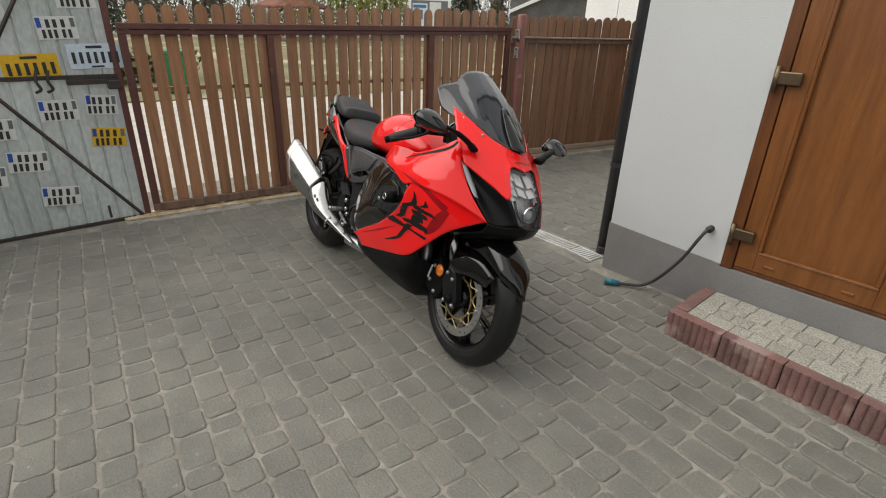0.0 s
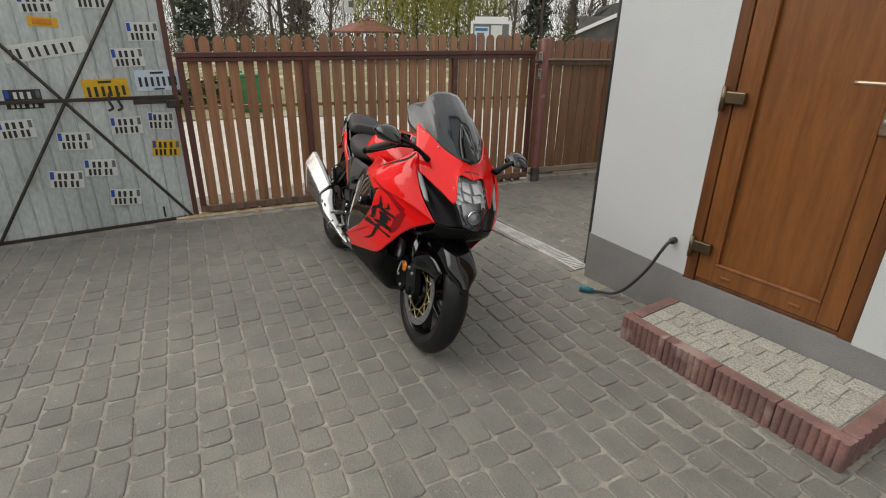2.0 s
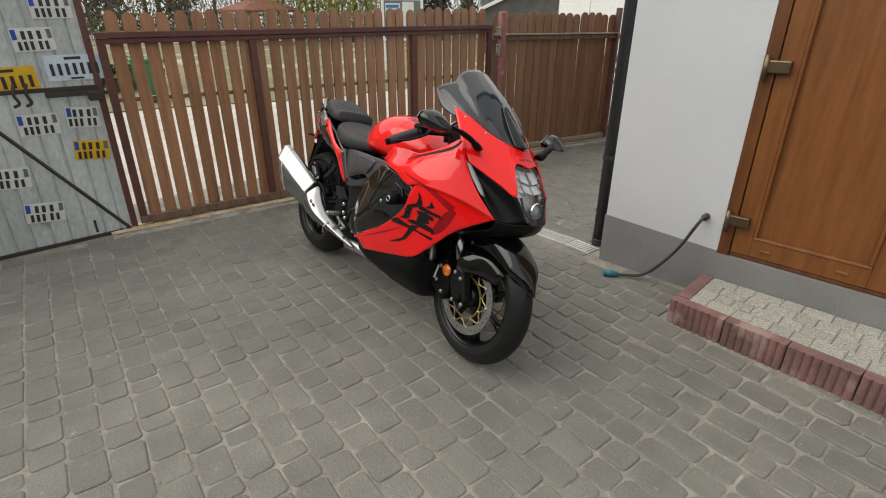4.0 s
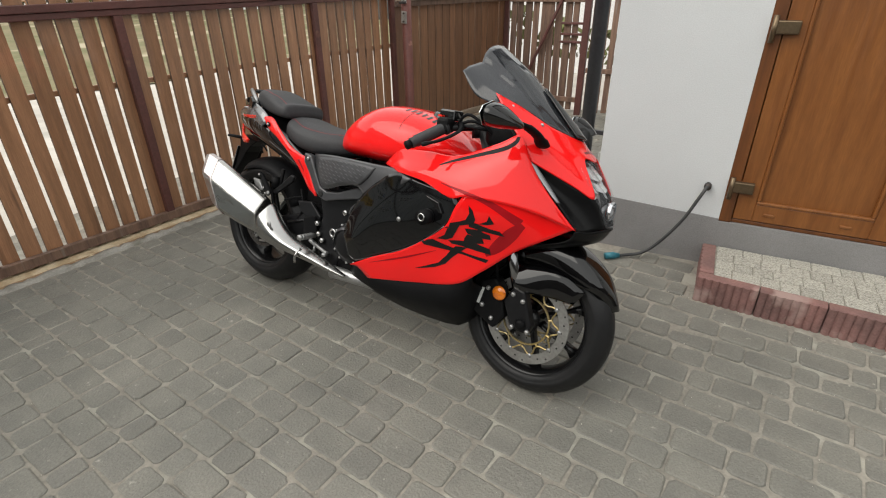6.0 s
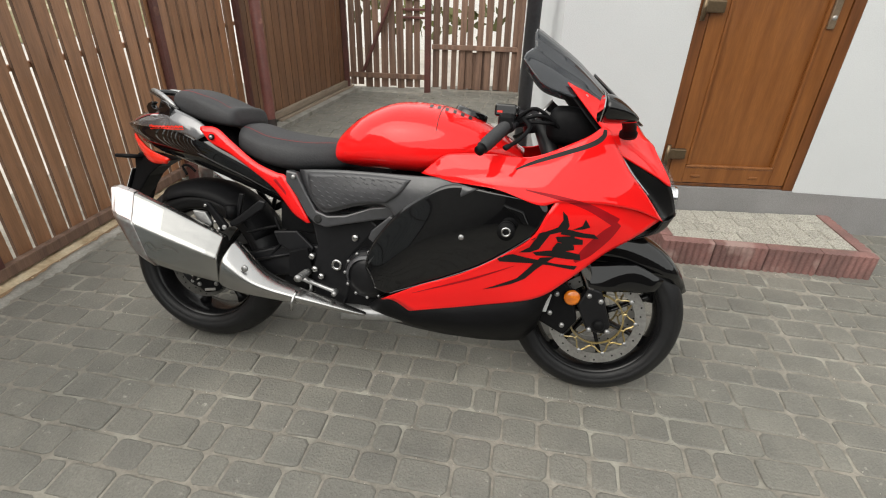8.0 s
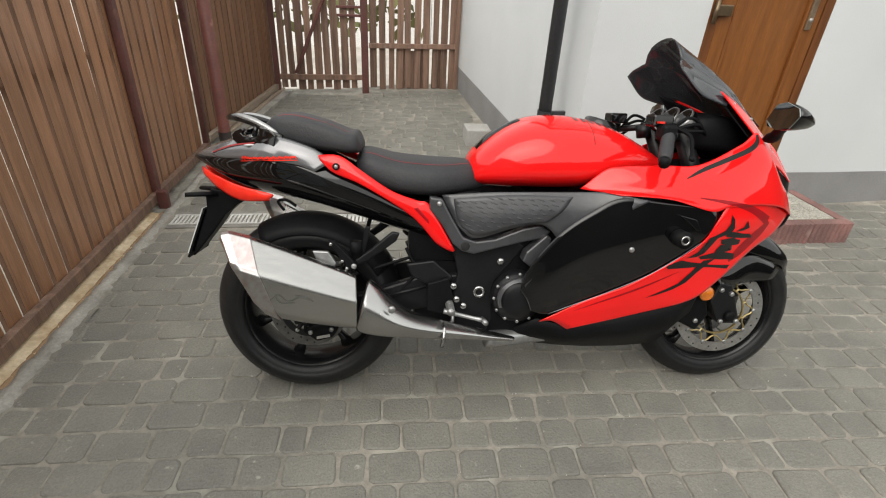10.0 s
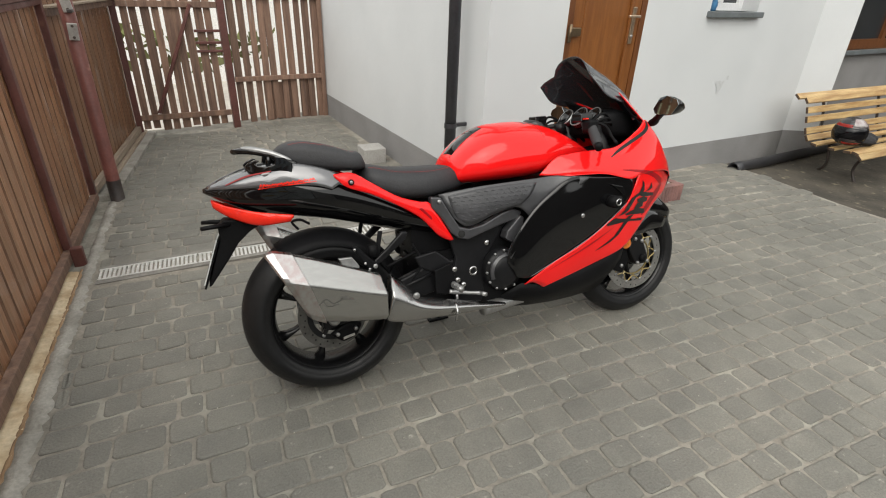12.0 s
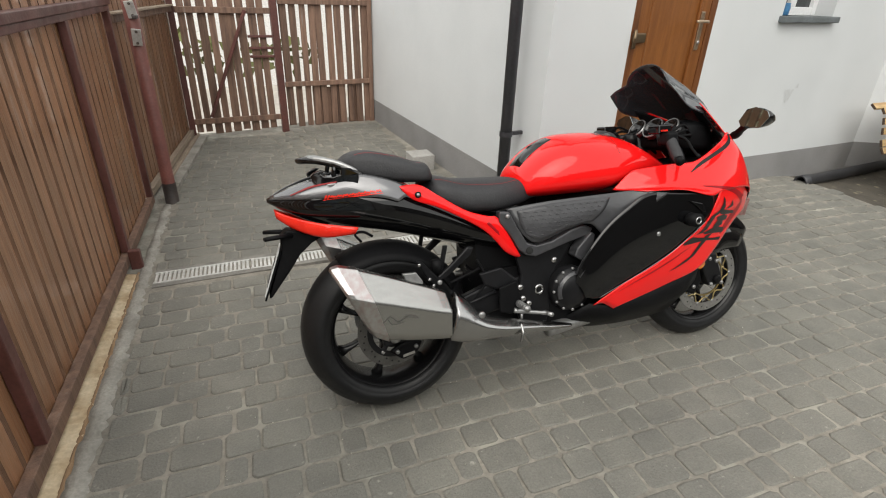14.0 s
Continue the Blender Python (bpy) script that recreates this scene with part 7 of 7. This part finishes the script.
for ob in [o for o in motorcycle.children if o.name.split(".")[0] in TAIL_PARTS]:
    for piece in [ob, *ob.children]:
        if piece.matrix_basis.translation.length > 0.01:
            piece.matrix_basis = Matrix.Translation(tail_shift(piece.matrix_basis.translation.x)) @ piece.matrix_basis
            continue
        for v in piece.data.vertices:
            v.co += tail_shift(v.co.x)
nt = tree_of(*[o for o in motorcycle.children if o.name.startswith("nose_fairing")])
brush("nose_bar", [[(1.566, -0.03 + 0.0135 * k, 0.009), (1.573, -0.03 + 0.0135 * k, 0.009)] for k in range(6)], nt, m_letter, motorcycle, 1, "plain black bar", 0.003, 4, 2, True)
# ---- beyond the fence ----
def at(bearing, distance, z=-0.12):
    a = radians(bearing)
    return Vector((0.66 + distance * math.cos(a), 0.02 + distance * math.sin(a), z))


def gazebo():
    g = thing("gazebo", "wooden gazebo with a low terracotta-coloured roof", "gazebo", Matrix.Translation(at(153.6, 36)))
    bm = bmesh.new()
    ring = [Vector((2.45 * math.cos(radians(60 * k + 12)), 2.45 * math.sin(radians(60 * k + 12)), 1.92)) for k in range(6)]
    top = [Vector((v.x * 0.16, v.y * 0.16, 2.6)) for v in ring]
    rings(bm, [[v - Vector((0, 0, 0.1)) for v in ring], ring, top])
    part("roof", bm, m_roof, g)
    bm = bmesh.new()
    rings(bm, [[v * 1.25 + Vector((0, 0, -0.6)) for v in top], [v * 0.2 + Vector((0, 0, 2.3)) for v in top]])
    part("cap", bm, m_roof, g)
    for v in ring:
        part("post", tube(bmesh.new(), [(v.x * 0.9, v.y * 0.9, 0), (v.x * 0.9, v.y * 0.9, 1.85)], 0.07, 8), m_plank, g)
    for a, b in zip(ring, ring[1:]):
        part("rail", tube(bmesh.new(), [(a.x * 0.9, a.y * 0.9, 0.9), (b.x * 0.9, b.y * 0.9, 0.9)], 0.05, 6), m_plank, g)


gazebo()
nb = thing("notice_board", "white glazed notice board with pinned papers on posts", "notice board",
           Matrix.Translation(at(141, 17)) @ Matrix.Rotation(radians(141 - 90), 4, "Z"))
part("cabinet", boxes(((-0.62, 0, 0.9), (0.62, 0.12, 2.08))), m_pvc, nb)
part("header", boxes(((-0.5, 0, 2.08), (0.5, 0.12, 2.2))), m_pvc, nb)
part("back_panel", boxes(((-0.54, -0.012, 0.98), (0.54, -0.004, 2.0))), m_sill, nb, "dark back panel")
for lo, hi, mat in (((-0.5, 1.25), (-0.06, 1.92), m_plate_pale), ((0.0, 1.1), (0.34, 1.96), m_plate_white), ((-0.42, 1.5), (-0.2, 1.75), m_sill), ((-0.48, 1.8), (-0.1, 1.88), m_blue)):
    d = -0.02 if mat in (m_plate_pale, m_plate_white) else -0.026
    part("paper", boxes(((lo[0], d, lo[1]), (hi[0], d + 0.006, hi[1]))), mat, nb)
for x in (-0.58, 0.54):
    part("post", boxes(((x, 0.02, 0), (x + 0.05, 0.1, 0.9))), m_pvc, nb)

hoop = thing("basketball_hoop", "white basketball backboard on a steel pole", "basketball hoop", Matrix.Translation(at(155.2, 40)) @ Matrix.Rotation(radians(65), 4, "Z"))
part("pole", tube(bmesh.new(), [(-0.6, 0, 0), (-0.6, 0, 4.2)], 0.06, 8), m_steel, hoop)
part("backboard", boxes(((-0.5, 0, 3.1), (0.4, 0.06, 4.9))), m_pvc, hoop)
part("target_square", boxes(((-0.22, -0.02, 3.5), (0.12, -0.002, 3.9))), m_sill, hoop)
frame_ob = thing("play_frame", "blue steel climbing frame", "climbing frame", Matrix.Translation(at(152.6, 42)) @ Matrix.Rotation(radians(65), 4, "Z"))
for x in (-0.9, 0.9):
    part("post", tube(bmesh.new(), [(x, 0, 0), (x, 0, 3.4)], 0.07, 8), m_blue, frame_ob)
part("crossbar", tube(bmesh.new(), [(-0.9, 0, 3.4), (0.9, 0, 3.4)], 0.07, 8), m_blue, frame_ob)

nh = thing("neighbour_house", "low house with a grey roof, white eaves and tan gable", "house", Matrix.Translation(at(126, 26)) @ Matrix.Rotation(radians(36), 4, "Z"))
part("wall", boxes(((-2.9, 0.1, 0), (6, 5, 2.62))), m_shingle, nh, "grey wall")
bm = bmesh.new()
prism(bm, [(-2.75, 2.0), (-2.1, 2.98), (-1.4, 3.17), (-0.5, 3.2), (6, 3.2), (6, 2.62), (-2.4, 2.62)], 0.5, 5, "y")
part("roof", bm, m_shingle, nh)
bm = bmesh.new()
prism(bm, [(-2.95, 1.84), (-2.95, 1.98), (-0.98, 2.86), (-0.95, 2.7)], -0.15, 0.09, "y")
part("verge_board", bm, m_pvc, nh, "white verge board")
part("eaves_board", boxes(((-0.94, -0.15, 2.625), (6, 0.09, 2.74))), m_pvc, nh, "white eaves board")
bm = bmesh.new()
prism(bm, [(-0.8, 2.745), (0.6, 6.0), (4.5, 2.745)], 0.0, 0.45, "y")
part("gable", bm, m_gable, nh, "tan boarded gable")
bin_ob = thing("wheeled_bin", "green plastic wheeled bin across the street", "bin", Matrix.Translation(at(165.6, 12.2)) @ Matrix.Rotation(radians(75), 4, "Z"))
bm = bmesh.new()
rings(bm, [[(-0.2, -0.2, 0.03), (0.2, -0.2, 0.03), (0.2, 0.2, 0.03), (-0.2, 0.2, 0.03)], [(-0.26, -0.27, 0.75), (0.26, -0.27, 0.75), (0.26, 0.27, 0.75), (-0.26, 0.27, 0.75)]])
soft(part("body", bm, m_green, bin_ob), 0, 0.02)
soft(part("lid", boxes(((-0.28, -0.3, 0.75), (0.28, 0.28, 0.81))), m_green, bin_ob), 0, 0.02)


def far_tree(kind, where, height, seed, mat, label):
    r = random.Random(seed)
    t = thing({"bare": "bare_tree", "fir": "fir_tree", "willow": "willow_tree"}[kind], label, "tree", Matrix.Translation(where))
    trunk, crown = bmesh.new(), bmesh.new()
    lean = Vector((r.uniform(-0.4, 0.4), r.uniform(-0.4, 0.4), height))
    base = 0.012 * height + 0.03
    axis = [lean * (k / 6) + Vector((r.uniform(-0.1, 0.1), r.uniform(-0.1, 0.1), 0)) for k in range(7)]
    tube(trunk, axis, [base * (1 - 0.13 * k) for k in range(7)], 7)

    def leaf(p, size, down=0.0):
        a = Vector((r.uniform(-1, 1), r.uniform(-1, 1), r.uniform(-0.6, 0.6) - down)).normalized() * size
        b = a.cross(Vector((r.uniform(-1, 1), r.uniform(-1, 1), r.uniform(-1, 1)))).normalized() * size * 0.45
        crown.faces.new([crown.verts.new(q) for q in (p - a, p + b, p + a, p - b)])

    def limb(p, d, length, rad, depth):
        q = [p]
        for k in range(3):
            d = (d + Vector((r.uniform(-0.25, 0.25), r.uniform(-0.25, 0.25), r.uniform(-0.05, 0.25)))).normalized()
            q.append(q[-1] + d * length / 3)
        tube(trunk if depth < 1 else crown, q, [rad, rad * 0.8, rad * 0.6, rad * 0.35], 4)
        if depth < 3:
            for _ in range(4 if depth < 2 else 5):
                s = r.choice(q[1:])
                limb(s, (d + Vector((r.uniform(-1, 1), r.uniform(-1, 1), r.uniform(-0.2, 0.9)))).normalized(), length * 0.55, rad * 0.5, depth + 1)

    if kind == "bare":
        for k in range(10):
            s = r.uniform(0.2, 0.95)
            a = r.uniform(0, 6.28)
            limb(lean * s, Vector((math.cos(a), math.sin(a), 0.8)).normalized(), height * 0.28 * (1.15 - s), base * 0.45 * (1.15 - s) + 0.012, 0)
    elif kind == "fir":
        for k in range(2600):
            s = r.random() ** 0.75
            rad = height * 0.24 * (1 - s) * (0.55 + 0.45 * (abs(math.sin(s * 26)))) * r.uniform(0.35, 1)
            a = r.uniform(0, 6.28)
            leaf(Vector((rad * math.cos(a), rad * math.sin(a), height * (0.05 + 0.95 * s) - rad * 0.25)), 0.028 * height * r.uniform(0.6, 1.2))
    else:
        for k in range(330):
            a, rad = r.uniform(0, 6.28), height * 0.42 * math.sqrt(r.random())
            z0 = height * (0.98 - 0.35 * (rad / (height * 0.42)) ** 2)
            n = 22
            low = r.uniform(0.02, 0.35) * height
            for i in range(n):
                z = z0 + (low - z0) * i / n
                leaf(Vector((rad * math.cos(a) + r.uniform(-0.12, 0.12), rad * math.sin(a) + r.uniform(-0.12, 0.12), z)), 0.0125 * height, 2.0)
        for k in range(7):
            a = 0.9 * k
            tube(trunk, spline([lean * 0.4, lean * 0.65 + Vector((math.cos(a), math.sin(a), 0)) * height * 0.15, lean * 0.85 + Vector((math.cos(a), math.sin(a), 0)) * height * 0.3], 7), [0.14, 0.12, 0.1, 0.08, 0.06, 0.05, 0.03], 5)
    part("trunk", trunk, m_bark, t)
    part("crown", crown, mat, t)
    return t


rng = random.Random(8)
for k in range(20):
    far_tree("bare", at(124 + k * 2.5 + rng.uniform(-1, 1), rng.uniform(42, 60)), rng.uniform(9, 14), 100 + k, m_twig, "leafless spring tree with thin branches")
for bearing, dist, h, s in ((136.5, 44, 8.5, 1), (160.5, 48, 9, 2), (170, 40, 8, 3), (166, 52, 10, 4), (133, 50, 6, 5)):
    far_tree("fir", at(bearing, dist), h, s, m_fir, "dark green fir tree with drooping needles")
for bearing, dist, h, s in ((148.8, 36, 9.5, 1), (144.8, 38, 9, 2)):
    far_tree("willow", at(bearing, dist), h, s, m_willow, "weeping willow with yellow-green hanging strands")


def hedge(name, a, b, height, depth, count, seed, label):
    r, bm = random.Random(seed), bmesh.new()
    for _ in range(count):
        p = a.lerp(b, r.random()) + Vector((r.gauss(0, depth), r.gauss(0, depth), 0))
        p.z = a.z + height * r.random() ** 0.8 * (0.75 + 0.25 * math.sin(p.x * 1.7 + p.y))
        u = Vector((r.uniform(-1, 1), r.uniform(-1, 1), r.uniform(-1, 1))).normalized() * r.uniform(0.05, 0.13)
        v = u.cross(Vector((r.uniform(-1, 1), r.uniform(-1, 1), r.uniform(-1, 1)))).normalized() * u.length * 0.6
        bm.faces.new([bm.verts.new(q) for q in (p - u, p + v, p + u, p - v)])
    return tagged(part(name, bm, m_bush), label, "shrubs", kind="stuff")


def thicket(a, b, height, depth, count, seed, label):
    """Upright thin stems and side twigs, too many to count."""
    r, bm = random.Random(seed), bmesh.new()
    for _ in range(count):
        p = a.lerp(b, r.random()) + Vector((r.gauss(0, depth), r.gauss(0, depth), 0))
        top = height * r.uniform(0.45, 1.0)
        z = r.random() * top
        d = Vector((r.uniform(-0.5, 0.5), r.uniform(-0.5, 0.5), r.uniform(0.5, 1))).normalized() * r.uniform(0.5, 1.6)
        w = Vector((r.uniform(-1, 1), r.uniform(-1, 1), 0)).normalized() * r.uniform(0.008, 0.03)
        p.z = a.z + z
        bm.faces.new([bm.verts.new(q) for q in (p - w, p + w, p + d)])
    return tagged(part("thicket", bm, m_twig), label, "thicket", kind="stuff")


thicket(at(120, 52), at(180, 52), 8.5, 2.0, 26000, 9, "far leafless thicket of grey-brown twigs")
hedge("shrubs", at(118, 46), at(176, 46), 2.6, 1.4, 9000, 1, "far tangle of brown and green undergrowth")
hedge("shrubs", at(166, 15), at(178, 13), 0.9, 0.4, 1500, 2, "low green shrubs across the street")

bm = bmesh.new()
n = 24
street_dir, street_out = Vector((0.149, 0.989, 0)), Vector((-0.989, 0.149, 0))
edge_r = random.Random(5)
rows_ = []
for k in range(n + 1):
    base_p = Vector((-4.0, 0.68, -0.1)) + street_dir * (-26 + 60 * k / n)
    rows_.append([bm.verts.new(base_p + street_out * (d + edge_r.uniform(-0.3, 0.3))) for d in (6.2, 12.0, 34.0)])
for p_row, q_row in zip(rows_, rows_[1:]):
    for k in range(2):
        bm.faces.new((p_row[k], p_row[k + 1], q_row[k + 1], q_row[k]))
structure("lawn", bm, m_lawn, "rough grass verge across the pale street", "lawn")

# ---- pale outbuilding and shrubs behind the garden gate ----
shed = thing("outbuilding", "white metal-clad outbuilding behind the garden gate", "outbuilding", pose(-6.4, 9.6, -0.12))
k = 0
while k < 9:
    bm = bmesh.new()
    box(bm, (k * 0.72 + 0.006, 0.0, 0.0), (k * 0.72 + 0.714, 0.05, 3.0))
    part("wall_panel", bm, m_siding, shed)
    k += 1
part("joint_sheet", boxes(((0.0, 0.03, 0.0), (6.48, 0.12, 2.98))), m_sill, shed, "grey sheet behind the panel joints")
part("roof", boxes(((-0.15, -0.2, 3.002), (6.65, 2.6, 3.12))), m_sill, shed, "flat grey roof")
part("end_wall", boxes(((0.0, 0.121, 0.0), (0.06, 2.4, 2.98))), m_siding, shed)
part("end_wall", boxes(((6.42, 0.121, 0.0), (6.48, 2.4, 2.98))), m_siding, shed)
hedge("shrubs", Vector((-4.6, 8.0, 0.35)), Vector((-1.2, 7.7, 0.35)), 0.7, 0.2, 170, 3, "thin brown and green shrubs behind the garden gate")

# ---- paving stones ----
ROW, ROW_OFF, ROT = 0.1152, 0.039, Matrix.Rotation(radians(-8.1), 4, "Z")
UNROT = ROT.inverted()
NEAR = (-3.15, -0.2, 0.12, 1.12)
LENGTHS = (0.09, 0.118, 0.126, 0.172, 0.178)


def stone_shape(w, d, seed):
    """A tumbled paving stone with worn corners: outline, shoulder and top."""
    r = random.Random(seed)
    w, d, c = w - 0.005, d - 0.005, 0.0185
    base = []
    for sx, sy in ((1, 1), (-1, 1), (-1, -1), (1, -1)):
        cx, cy = sx * (w / 2 - c), sy * (d / 2 - c)
        a0 = {(1, 1): 0, (-1, 1): 90, (-1, -1): 180, (1, -1): 270}[(sx, sy)]
        for k in (8, 45, 82):
            a, j = radians(a0 + k), r.uniform(0.85, 1.12)
            base.append((cx + c * j * math.cos(a) + r.uniform(-0.002, 0.001) * sx, cy + c * j * math.sin(a) + r.uniform(-0.002, 0.001) * sy))
    verts, levels = [], ((0.0, -0.03), (0.0, -0.008), (0.0022, -0.0024), (0.0068, 0.0))
    for f, z in levels:
        verts += [(x - math.copysign(f, x), y - math.copysign(f, y), z) for x, y in base]
    n = len(base)
    faces = [(k * n + i, k * n + (i + 1) % n, (k + 1) * n + (i + 1) % n, (k + 1) * n + i) for k in range(3) for i in range(n)]
    faces.append(tuple(range(3 * n, 4 * n)))
    return verts, faces


shapes = {(w, s): stone_shape(w, ROW, hash((round(w * 1000), s)) % 1000 + s) for w in set(LENGTHS) for s in range(6)}
shared = {}
for key, (v, f) in shapes.items():
    me = bpy.data.meshes.new("paving_stone")
    me.from_pydata(v, [], f)
    me.materials.append(m_paver)
    shared[key] = me
paving = tagged(new("pavement"), "grey tumbled concrete paving stones laid in rows", "paving", kind="structure")
rng = random.Random(21)
rest_v, rest_f = [], []
gate_dir = Vector((0.5, 3.32)).normalized()


def gate_off(x, y):
    """How far a place lies in front of the gate."""
    return (Vector((x, y)) - Vector((-4.0, 0.68))).cross(gate_dir)


def paved(x, y):
    """Inside the yard: clear of the house, the step, the drain and the strip under the gate."""
    if y > HY - 0.05 and x > HX - 0.06 + max(0.0, (y - HY - 0.4)) * 0.05:
        return False
    if -0.7 < x < 0.4 and y > 2.03:
        return False
    if y < 4.05 and gate_off(x, y) < 0.16 and y > 0.6:
        return False
    if y >= 4.05 and x < -3.38 + (y - 4.05) * 0.235:
        return False
    if y > 5.68 or y < -5.44 or x < -3.92 or x > 1.64:
        return False
    s = (Vector((x, y, 0)) - da)
    return not (-0.05 < s.dot(dd) < dl + 0.02 and abs(s.dot(dn)) < 0.1)


j0, j1 = int(-6.3 / ROW), int(6.6 / ROW)
for j in range(j0, j1):
    u, w = -5.2 + rng.uniform(0, 0.2), 0.0
    while u < 3.2:
        w = rng.choice(LENGTHS[3:]) if w < 0.15 and rng.random() < 0.8 else rng.choice(LENGTHS[:3])
        c = ROT @ Vector((u + w / 2, j * ROW + ROW_OFF, 0))
        cut_w, right_end = 0.0, gate_off(c.x, c.y) + w / 2
        if 0.6 < c.y < 4.05 and 0.2 < right_end < 0.162 + w:
            cut_w = right_end - 0.162
            c = ROT @ Vector((u + w - cut_w / 2, j * ROW + ROW_OFF, 0))
        u += w
        if not paved(c.x, c.y):
            continue
        z = ground_z(c.x, c.y) + rng.uniform(-0.003, 0.002)
        key = (w, rng.randrange(6))
        m = Matrix.Translation((c.x, c.y, z)) @ Matrix.Rotation(radians(-8.1 + rng.uniform(-1.1, 1.1) + rng.choice((0, 180))), 4, "Z") @ pose(0, 0, 0, rng.uniform(-0.7, 0.7), rng.uniform(-0.7, 0.7), 0)
        if NEAR[0] < c.x < NEAR[1] and NEAR[2] < c.y < NEAR[3] and c.y < 0.75 - 0.12 * (c.x + 1.6) + 0.28:
            ob = new("paving_stone", shared[key])
            ob.parent = paving
            ob.matrix_basis = m
        else:
            v, f = stone_shape(max(0.042, cut_w), ROW, j) if cut_w else shapes[key]
            k = len(rest_v)
            rest_v += [tuple(m @ Vector(p)) for p in v]
            rest_f += [tuple(k + i for i in q) for q in f]
me = bpy.data.meshes.new("paving_stones")
me.from_pydata(rest_v, [], rest_f)
me.materials.append(m_paver_rest)
ob = tagged(new("paving_stones", me), kind="stuff")
ob.parent = paving

# sand and small crumbs washed into the joints
r = random.Random(77)
cv, cf = [], []
while len(cf) < 1500 * 4:
    x, y = r.uniform(-3.4, 1.5), r.uniform(-1.6, 5.4)
    if not paved(x, y):
        continue
    if r.random() < 0.75:
        q = UNROT @ Vector((x, y, 0))
        q.y = (round((q.y - ROW_OFF) / ROW - 0.5) + 0.5) * ROW + ROW_OFF + r.gauss(0, 0.004)
        q = ROT @ q
        x, y = q.x, q.y
    a, s = r.uniform(0, 6.28), r.choice((0.0015, 0.002, 0.0025, 0.0035))
    z = ground_z(x, y) + 0.001
    k = len(cv)
    cv += [(x + s * math.cos(a + t), y + s * math.sin(a + t) * 0.8, z - 0.002) for t in (0, 2.1, 4.2)] + [(x, y, z + s)]
    cf += [(k, k + 1, k + 3), (k + 1, k + 2, k + 3), (k + 2, k, k + 3), (k, k + 2, k + 1)]
me = bpy.data.meshes.new("sand_crumbs")
me.from_pydata(cv, [], cf)
me.materials.append(m_crumb)
tagged(new("sand_crumbs", me), "pale sand crumbs scattered over the paving joints", "sand", kind="stuff")
